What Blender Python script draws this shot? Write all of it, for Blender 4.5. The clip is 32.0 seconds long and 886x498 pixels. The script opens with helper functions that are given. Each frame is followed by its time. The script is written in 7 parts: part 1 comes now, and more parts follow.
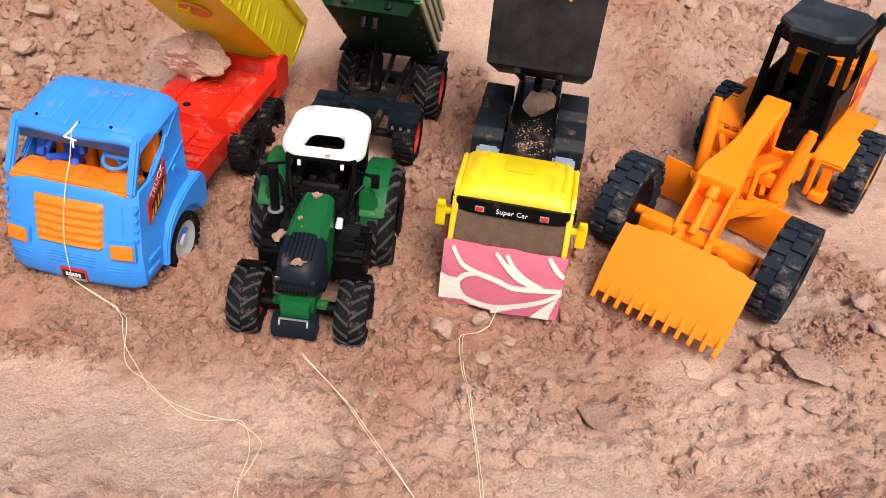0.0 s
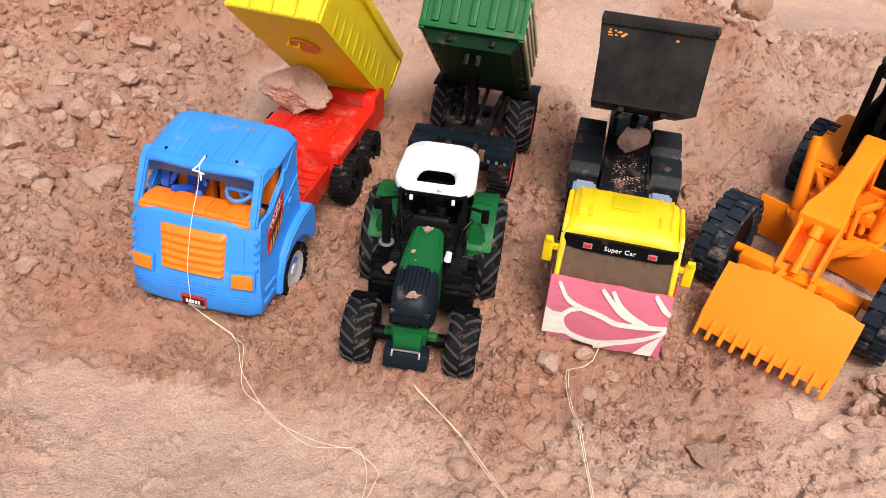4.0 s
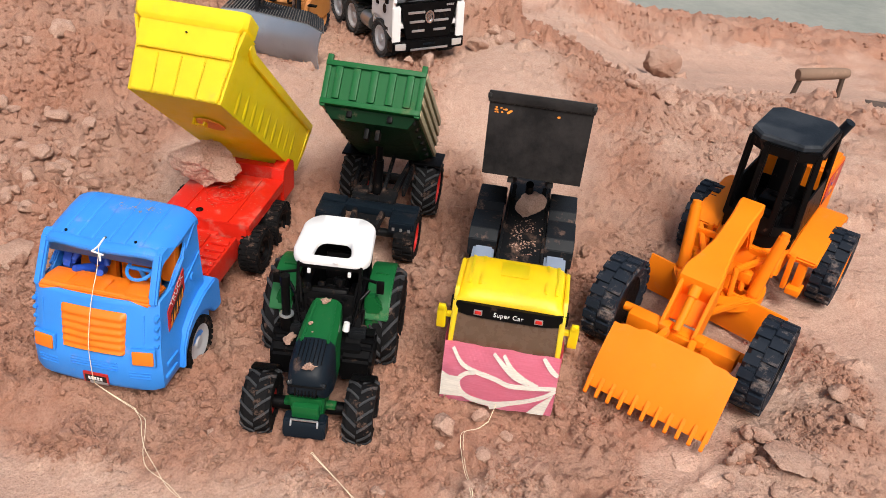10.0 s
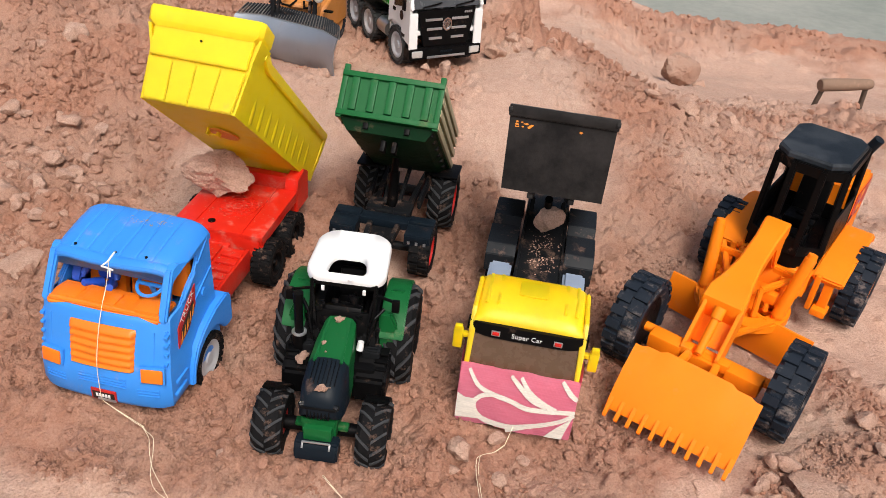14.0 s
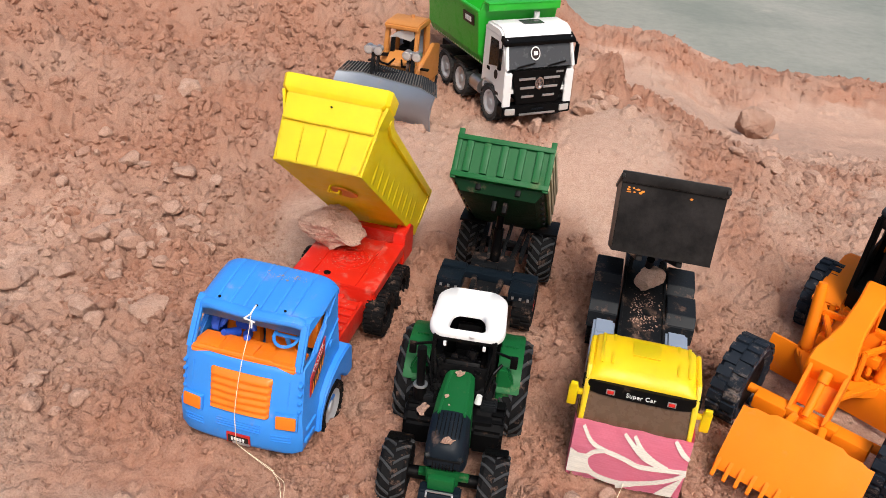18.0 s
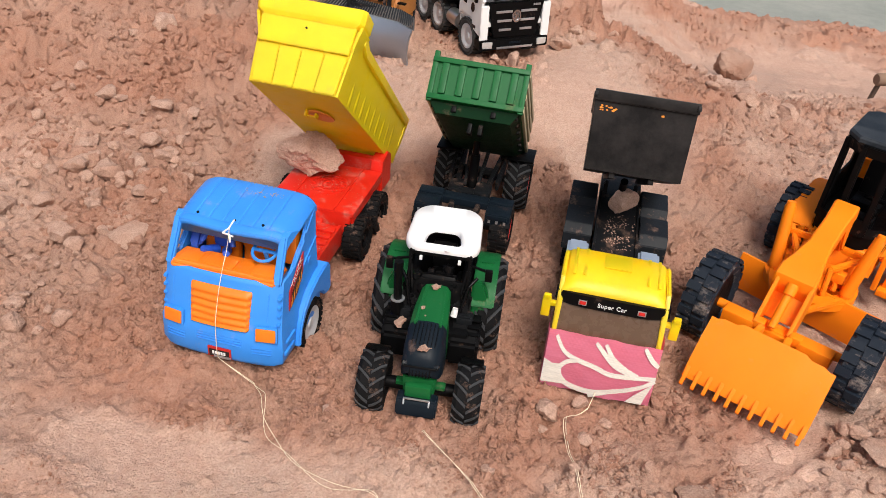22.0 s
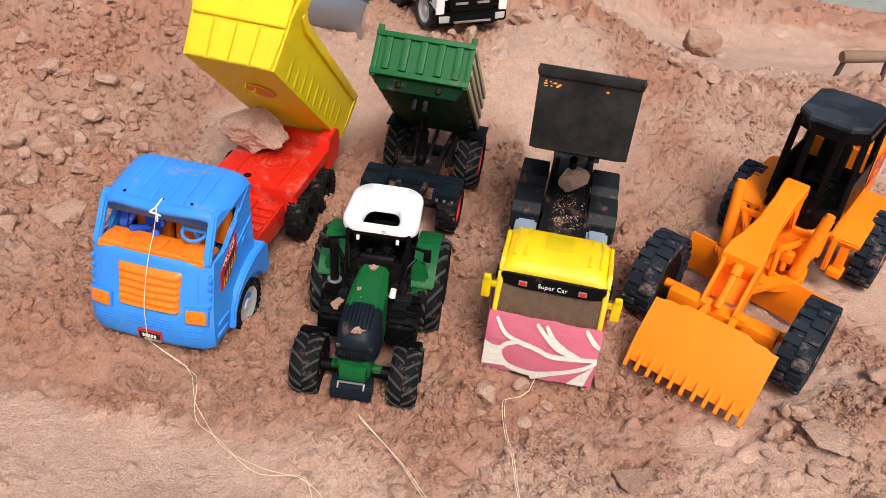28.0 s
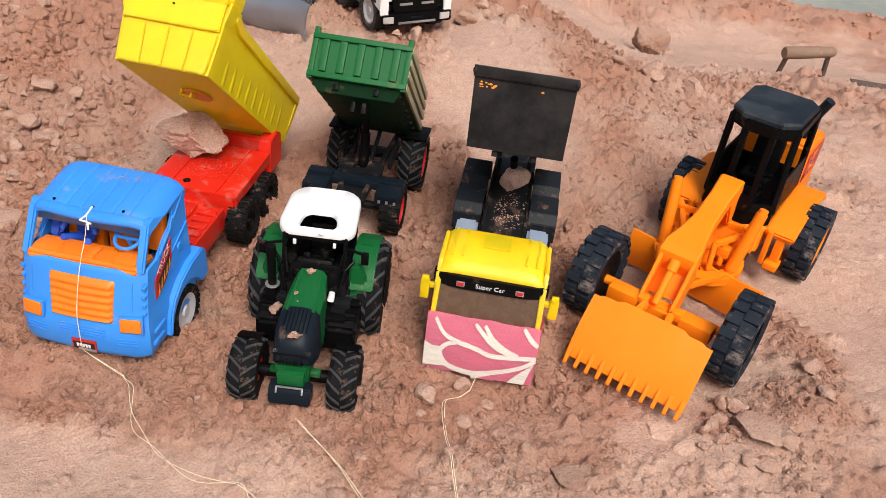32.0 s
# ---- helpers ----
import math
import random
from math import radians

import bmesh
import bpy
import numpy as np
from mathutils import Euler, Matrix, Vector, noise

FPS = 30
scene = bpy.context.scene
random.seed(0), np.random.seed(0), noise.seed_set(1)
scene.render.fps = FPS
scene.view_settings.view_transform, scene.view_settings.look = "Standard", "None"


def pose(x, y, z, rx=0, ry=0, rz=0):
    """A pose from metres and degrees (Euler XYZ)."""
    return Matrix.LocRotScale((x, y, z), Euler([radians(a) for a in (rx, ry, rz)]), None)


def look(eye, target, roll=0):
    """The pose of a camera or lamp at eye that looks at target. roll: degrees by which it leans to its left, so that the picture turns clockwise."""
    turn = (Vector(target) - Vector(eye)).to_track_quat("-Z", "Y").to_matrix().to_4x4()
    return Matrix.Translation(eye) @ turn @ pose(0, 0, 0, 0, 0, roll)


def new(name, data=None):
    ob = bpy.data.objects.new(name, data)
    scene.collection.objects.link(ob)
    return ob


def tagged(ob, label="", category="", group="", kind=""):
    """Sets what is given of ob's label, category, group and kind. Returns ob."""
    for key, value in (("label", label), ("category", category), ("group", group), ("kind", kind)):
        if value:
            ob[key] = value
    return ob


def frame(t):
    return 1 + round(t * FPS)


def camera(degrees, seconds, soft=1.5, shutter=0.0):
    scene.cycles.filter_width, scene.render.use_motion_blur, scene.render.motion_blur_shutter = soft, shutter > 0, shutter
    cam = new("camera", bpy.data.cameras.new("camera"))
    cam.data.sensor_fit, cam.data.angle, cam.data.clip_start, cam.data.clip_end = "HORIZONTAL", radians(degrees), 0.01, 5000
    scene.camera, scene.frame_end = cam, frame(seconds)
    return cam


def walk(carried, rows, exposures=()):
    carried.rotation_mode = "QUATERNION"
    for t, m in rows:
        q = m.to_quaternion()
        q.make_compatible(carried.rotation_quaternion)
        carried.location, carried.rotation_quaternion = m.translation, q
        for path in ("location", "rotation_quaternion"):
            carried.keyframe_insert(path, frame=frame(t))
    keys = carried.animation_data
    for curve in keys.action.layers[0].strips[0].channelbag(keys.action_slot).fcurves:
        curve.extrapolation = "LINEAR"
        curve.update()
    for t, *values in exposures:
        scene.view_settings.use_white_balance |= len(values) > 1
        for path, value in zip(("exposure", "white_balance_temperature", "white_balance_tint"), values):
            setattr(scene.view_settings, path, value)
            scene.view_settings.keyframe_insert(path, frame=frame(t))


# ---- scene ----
cam = camera(56.37, 32.0, soft=0.7)
EXPOSURES = ((0.0, 0.37), (5.0, 0.36), (8.0, 0.25), (18.0, 0.16), (23.0, 0.17), (32.0, 0.20))
PATH = [
    (0, (0.0997, -0.5382, 0.5048), (0.0596, 0.6402, -0.4224), 5.64),
    (0.5, (0.0942, -0.5398, 0.5044), (0.0472, 0.6390, -0.4220), 5.57),
    (1, (0.0837, -0.5429, 0.5046), (0.0262, 0.6357, -0.4215), 5.29),
    (1.5, (0.0719, -0.5436, 0.5070), (0.0030, 0.6378, -0.4147), 4.96),
    (2, (0.0669, -0.5408, 0.5101), (-0.0150, 0.6435, -0.4068), 4.74),
    (2.5, (0.0622, -0.5422, 0.5126), (-0.0302, 0.6445, -0.4002), 4.60),
    (3, (0.0559, -0.5456, 0.5137), (-0.0458, 0.6433, -0.3954), 4.48),
    (3.5, (0.0478, -0.5509, 0.5151), (-0.0621, 0.6388, -0.3919), 4.54),
    (5.5, (0.0319, -0.5377, 0.5418), (-0.0958, 0.6784, -0.3270), 4.57),
    (6, (0.0337, -0.5338, 0.5516), (-0.0936, 0.6920, -0.3034), 4.57),
    (6.5, (0.0417, -0.5321, 0.5555), (-0.0790, 0.7010, -0.2900), 4.59),
    (7, (0.0535, -0.5351, 0.5561), (-0.0509, 0.7034, -0.2837), 4.74),
    (7.5, (0.0602, -0.5383, 0.5583), (-0.0245, 0.7047, -0.2771), 4.97),
    (8, (0.0683, -0.5435, 0.5611), (0.0035, 0.7036, -0.2698), 5.13),
    (8.5, (0.0759, -0.5508, 0.5611), (0.0251, 0.6996, -0.2661), 5.26),
    (9, (0.0798, -0.5531, 0.5638), (0.0371, 0.6984, -0.2620), 5.31),
    (9.5, (0.0834, -0.5576, 0.5633), (0.0448, 0.6943, -0.2620), 5.29),
    (10, (0.0875, -0.5597, 0.5603), (0.0525, 0.6898, -0.2688), 5.34),
    (10.5, (0.0983, -0.5568, 0.5592), (0.0678, 0.6914, -0.2721), 5.36),
    (11, (0.1059, -0.5532, 0.5573), (0.0815, 0.6939, -0.2759), 5.47),
    (11.5, (0.1103, -0.5490, 0.5583), (0.0899, 0.6974, -0.2760), 5.53),
    (12, (0.1133, -0.5454, 0.5614), (0.0925, 0.7013, -0.2725), 5.53),
    (12.5, (0.1147, -0.5429, 0.5626), (0.0900, 0.7050, -0.2693), 5.56),
    (13, (0.1062, -0.5419, 0.5602), (0.0743, 0.7068, -0.2702), 5.61),
    (13.5, (0.0948, -0.5393, 0.5595), (0.0533, 0.7090, -0.2711), 5.63),
    (14, (0.0785, -0.5349, 0.5618), (0.0252, 0.7135, -0.2680), 5.68),
    (14.5, (0.0694, -0.5334, 0.5661), (0.0057, 0.7187, -0.2575), 5.59),
    (15, (0.0559, -0.5299, 0.5717), (-0.0210, 0.7276, -0.2423), 5.42),
    (15.5, (0.0381, -0.5303, 0.5756), (-0.0555, 0.7347, -0.2250), 5.23),
    (17.5, (0.0170, -0.5525, 0.5952), (-0.1281, 0.7239, -0.1793), 4.80),
    (18, (0.0120, -0.5648, 0.5937), (-0.1336, 0.7092, -0.1846), 4.81),
    (18.5, (0.0090, -0.5703, 0.5911), (-0.1354, 0.7003, -0.1930), 4.94),
    (19, (0.0137, -0.5767, 0.5849), (-0.1236, 0.6893, -0.2078), 4.94),
    (19.5, (0.0180, -0.5794, 0.5800), (-0.1114, 0.6823, -0.2208), 4.96),
    (20, (0.0204, -0.5810, 0.5785), (-0.1019, 0.6761, -0.2307), 5.01),
    (20.5, (0.0198, -0.5849, 0.5742), (-0.0964, 0.6673, -0.2433), 5.06),
    (21, (0.0185, -0.5879, 0.5707), (-0.0958, 0.6603, -0.2533), 5.02),
    (21.5, (0.0215, -0.5934, 0.5675), (-0.0904, 0.6509, -0.2627), 5.09),
    (22, (0.0272, -0.5968, 0.5663), (-0.0803, 0.6432, -0.2708), 5.14),
    (22.5, (0.0303, -0.5979, 0.5661), (-0.0729, 0.6402, -0.2745), 5.24),
    (23, (0.0298, -0.5973, 0.5654), (-0.0698, 0.6389, -0.2782), 5.44),
    (23.5, (0.0312, -0.5954, 0.5629), (-0.0667, 0.6391, -0.2835), 5.56),
    (24, (0.0308, -0.5939, 0.5618), (-0.0650, 0.6382, -0.2884), 5.68),
    (24.5, (0.0345, -0.5932, 0.5596), (-0.0584, 0.6366, -0.2941), 5.84),
    (25, (0.0379, -0.5922, 0.5577), (-0.0487, 0.6352, -0.3002), 6.04),
    (25.5, (0.0417, -0.5883, 0.5568), (-0.0382, 0.6370, -0.3048), 6.17),
    (27.5, (0.0589, -0.5747, 0.5594), (-0.0141, 0.6475, -0.3072), 6.13),
    (28, (0.0671, -0.5746, 0.5605), (-0.0044, 0.6466, -0.3076), 6.04),
    (28.5, (0.0788, -0.5750, 0.5606), (0.0129, 0.6463, -0.3078), 6.02),
    (29, (0.0889, -0.5746, 0.5646), (0.0300, 0.6470, -0.3038), 5.95),
    (29.5, (0.0902, -0.5759, 0.5663), (0.0377, 0.6474, -0.3002), 5.94),
    (30, (0.0918, -0.5793, 0.5674), (0.0467, 0.6449, -0.2982), 5.96),
    (30.5, (0.0955, -0.5807, 0.5681), (0.0564, 0.6450, -0.2957), 5.94),
    (31, (0.0977, -0.5795, 0.5667), (0.0663, 0.6471, -0.2962), 6.00),
    (31.5, (0.0947, -0.5743, 0.5681), (0.0727, 0.6526, -0.2946), 6.22),
    (32, (0.0933, -0.5720, 0.5664), (0.0826, 0.6535, -0.2984), 6.51),
]
walk(cam, [(t, look(eye, target, roll)) for t, eye, target, roll in PATH], EXPOSURES)

# ---- light ----
world = bpy.data.worlds.new("overcast_sky")
scene.world = world
world.use_nodes = True
sky = world.node_tree.nodes.new("ShaderNodeTexSky")
sky.sky_type, sky.sun_disc = "NISHITA", False
sky.sun_elevation, sky.sun_rotation = radians(54), radians(160)
sky.air_density, sky.dust_density, sky.ozone_density = 1.0, 6.0, 1.0
background = world.node_tree.nodes["Background"]
world.node_tree.links.new(sky.outputs[0], background.inputs[0])
background.inputs[1].default_value = 0.115
sun = new("sun", bpy.data.lights.new("sun", "SUN"))
sun.data.energy, sun.data.angle, sun.data.color = 2.55, radians(24), (1.0, 0.96, 0.92)
sun.matrix_world = look((0.50, -1.37, 2.0), (0, 0, 0))

# ---- materials ----
SOIL = (0.50, 0.300, 0.215)
SOIL_RED = (0.420, 0.208, 0.138)
SOIL_PALE = (0.645, 0.440, 0.342)
SOIL_SHADED = (0.215, 0.098, 0.062)
SOIL_GREY = (0.50, 0.385, 0.310)



def node_material(name):
    m = bpy.data.materials.new(name)
    m.use_nodes = True
    n, l = m.node_tree.nodes, m.node_tree.links
    return m, n, l, n["Principled BSDF"]


def noise_node(n, l, scale, detail=4.0, rough=0.6, coords="Object"):
    tex = n.new("ShaderNodeTexNoise")
    tex.inputs["Scale"].default_value, tex.inputs["Detail"].default_value = scale, detail
    tex.inputs["Roughness"].default_value = rough
    at = n.new("ShaderNodeTexCoord")
    l.new(at.outputs[coords], tex.inputs["Vector"])
    return tex


def ramp(n, l, source, low, high, a=(0, 0, 0), b=(1, 1, 1)):
    r = n.new("ShaderNodeValToRGB")
    r.color_ramp.elements[0].position, r.color_ramp.elements[1].position = low, high
    r.color_ramp.elements[0].color, r.color_ramp.elements[1].color = (*a, 1), (*b, 1)
    l.new(source, r.inputs[0])
    return r.outputs[0]


def mix(n, l, factor, a, b):
    m = n.new("ShaderNodeMix")
    m.data_type = "RGBA"
    for value, socket in ((factor, m.inputs[0]), (a, m.inputs[6]), (b, m.inputs[7])):
        if isinstance(value, tuple):
            socket.default_value = (*value, 1)
        elif isinstance(value, float):
            socket.default_value = value
        else:
            l.new(value, socket)
    return m.outputs[2]


def bump(n, l, bsdf, height, strength, distance):
    b = n.new("ShaderNodeBump")
    b.inputs["Strength"].default_value, b.inputs["Distance"].default_value = strength, distance
    l.new(height, b.inputs["Height"])
    l.new(b.outputs[0], bsdf.inputs["Normal"])


def soil_material(name, spread=0.0, own=None, shade=1.0):
    """Dry reddish earth: pale trodden crust, redder where it is freshly broken, darkest where shade is painted in, grey
    dust in patches, grains.
    """
    red, mid, light, grey, deep = (tuple(c * shade for c in tone) for tone in (SOIL_RED, SOIL, SOIL_PALE, SOIL_GREY, SOIL_SHADED))
    m, n, l, bsdf = node_material(name)
    broad = noise_node(n, l, 6.0, 5.0, 0.6, "Object")
    patch = noise_node(n, l, 17.0, 5.0, 0.6, "Object")
    fine = noise_node(n, l, 85.0, 6.0, 0.7, "Object")
    grain = noise_node(n, l, 480.0, 5.0, 0.75, "Object")

    def add(a, b, k):
        s = n.new("ShaderNodeMath")
        s.operation = "MULTIPLY_ADD"
        l.new(b, s.inputs[0])
        s.inputs[1].default_value = k
        if isinstance(a, float):
            s.inputs[2].default_value = a
        else:
            l.new(a, s.inputs[2])
        return s.outputs[0]
    if own is None:
        field = n.new("ShaderNodeAttribute")
        field.attribute_name = "broken"
        total = add(0.0, field.outputs["Fac"], 0.62)
    else:
        total = add(own, patch.outputs[0], 0.0)
    total = add(total, broad.outputs[0], 0.75)
    total = add(total, patch.outputs[0], 0.40)
    if spread:
        total = add(total, n.new("ShaderNodeNewGeometry").outputs["Random Per Island"], spread)
    base = mix(n, l, ramp(n, l, total, 0.62 + spread / 2, 1.26 + spread / 2), light, red)
    base = mix(n, l, ramp(n, l, broad.outputs["Color"], 0.46, 0.66, (0.0,) * 3, (0.55,) * 3), base, grey)
    base = mix(n, l, ramp(n, l, fine.outputs[0], 0.36, 0.66, (0.0,) * 3, (0.55,) * 3), base, mid)
    # darkest tone: shade between the toys, painted over turned earth
    base = mix(n, l, ramp(n, l, total, 1.22 + spread / 2, 1.72 + spread / 2, (0.0,) * 3, (0.9,) * 3), base, deep)
    col = mix(n, l, ramp(n, l, grain.outputs[0], 0.36, 0.56, (0.42,) * 3, (0.0,) * 3), base, tuple(0.55 * c for c in red))
    l.new(col, bsdf.inputs["Base Color"])
    bsdf.inputs["Roughness"].default_value = 0.95
    bsdf.inputs["Specular IOR Level"].default_value = 0.15
    # grains and crumbs of a millimetre or two, warped so that no two are alike
    at = n.new("ShaderNodeTexCoord")
    warp = n.new("ShaderNodeVectorMath")
    warp.operation = "MULTIPLY_ADD"
    warp.inputs[1].default_value = (0.008,) * 3
    l.new(fine.outputs["Color"], warp.inputs[0])
    l.new(at.outputs["Object"], warp.inputs[2])
    crumb = n.new("ShaderNodeTexVoronoi")
    crumb.inputs["Scale"].default_value = 420.0
    l.new(warp.outputs[0], crumb.inputs["Vector"])
    height = add(add(fine.outputs[0], grain.outputs[0], 0.55), crumb.outputs["Distance"], -0.28)
    bump(n, l, bsdf, height, 1.0, 0.0036)
    return m


def plastic(name, colour, rough=0.4, dust=0.25, grain=0.25, metal=0.0, scale=40.0, film=SOIL):
    """Moulded toy plastic or painted metal, with scuffs and a film of soil dust in patches."""
    m, n, l, bsdf = node_material(name)
    patch = noise_node(n, l, scale, 6.0, 0.72)
    tone = noise_node(n, l, 14.0, 3.0, 0.5)
    fine = noise_node(n, l, 900.0, 3.0, 0.6)
    dark = tuple(c * 0.86 for c in colour)
    base = mix(n, l, ramp(n, l, tone.outputs[0], 0.3, 0.7), dark, colour)
    if dust:
        mask = ramp(n, l, patch.outputs[0], 0.62 - 0.28 * dust, 0.84 - 0.18 * dust, (0, 0, 0), (min(1, 0.3 + dust),) * 3)
        base = mix(n, l, mask, base, film)
        l.new(ramp(n, l, patch.outputs[0], 0.5, 0.8, (rough,) * 3, (0.85,) * 3), bsdf.inputs["Roughness"])
    else:
        l.new(ramp(n, l, patch.outputs[0], 0.4, 0.75, (rough,) * 3, (min(1, rough + 0.2),) * 3), bsdf.inputs["Roughness"])
    l.new(base, bsdf.inputs["Base Color"])
    bsdf.inputs["Metallic"].default_value = metal
    bump(n, l, bsdf, fine.outputs[0], grain, 0.0006)
    if max(colour) < 0.06:
        bsdf.inputs["Specular IOR Level"].default_value = 0.14
    return m


def fabric(name, colour):
    m, n, l, bsdf = node_material(name)
    at = n.new("ShaderNodeTexCoord")
    heights = []
    for axis in ("X", "Z"):
        w = n.new("ShaderNodeTexWave")
        w.bands_direction = axis
        w.inputs["Scale"].default_value, w.inputs["Distortion"].default_value = 260.0, 1.5
        w.inputs["Detail"].default_value = 2.0
        l.new(at.outputs["Object"], w.inputs["Vector"])
        heights.append(w.outputs["Fac"])
    weave = n.new("ShaderNodeMath")
    weave.operation = "MULTIPLY"
    l.new(heights[0], weave.inputs[0])
    l.new(heights[1], weave.inputs[1])
    slub = n.new("ShaderNodeTexNoise")
    slub.inputs["Scale"].default_value, slub.inputs["Detail"].default_value = 1.0, 4.0
    stretch = n.new("ShaderNodeMapping")
    stretch.inputs["Scale"].default_value = (60, 60, 900)
    l.new(at.outputs["Object"], stretch.inputs["Vector"])
    l.new(stretch.outputs[0], slub.inputs["Vector"])
    base = mix(n, l, ramp(n, l, slub.outputs[0], 0.35, 0.65), tuple(c * 0.92 for c in colour), tuple(min(0.95, c * 1.15) for c in colour))
    base = mix(n, l, ramp(n, l, weave.outputs[0], 0.0, 0.8, (0.12,) * 3, (0.0,) * 3), base, tuple(c * 0.75 for c in colour))
    l.new(base, bsdf.inputs["Base Color"])
    bsdf.inputs["Roughness"].default_value = 0.9
    bump(n, l, bsdf, weave.outputs[0], 0.4, 0.00014)
    return m


def clear_glass(name, colour, rough=0.05, alpha=0.35):
    m, n, l, bsdf = node_material(name)
    haze = noise_node(n, l, 120.0, 4.0, 0.6)
    l.new(ramp(n, l, haze.outputs[0], 0.3, 0.8, (rough,) * 3, (rough + 0.3,) * 3), bsdf.inputs["Roughness"])
    bsdf.inputs["Base Color"].default_value = (*colour, 1)
    bsdf.inputs["Alpha"].default_value = alpha
    bsdf.inputs["IOR"].default_value = 1.49
    return m


def murky_water():
    """Shallow grey-green water over pale mud, mottled with paler drifts."""
    m, n, l, bsdf = node_material("murky_water")
    broad, pale_mottle, fine = noise_node(n, l, 1.6, 6.0, 0.65), noise_node(n, l, 5.0, 8.0, 0.75), noise_node(n, l, 26.0, 4.0, 0.6)
    base = mix(n, l, ramp(n, l, broad.outputs[0], 0.36, 0.66), (0.215, 0.235, 0.198), (0.36, 0.355, 0.308))
    base = mix(n, l, ramp(n, l, pale_mottle.outputs[0], 0.60, 0.74, (0.0,) * 3, (0.6,) * 3), base, (0.50, 0.45, 0.38))
    base = mix(n, l, ramp(n, l, fine.outputs[0], 0.4, 0.7, (0.0,) * 3, (0.35,) * 3), base, (0.17, 0.20, 0.165))
    l.new(base, bsdf.inputs["Base Color"])
    bsdf.inputs["Roughness"].default_value = 0.5
    bump(n, l, bsdf, fine.outputs[0], 0.25, 0.01)
    return m


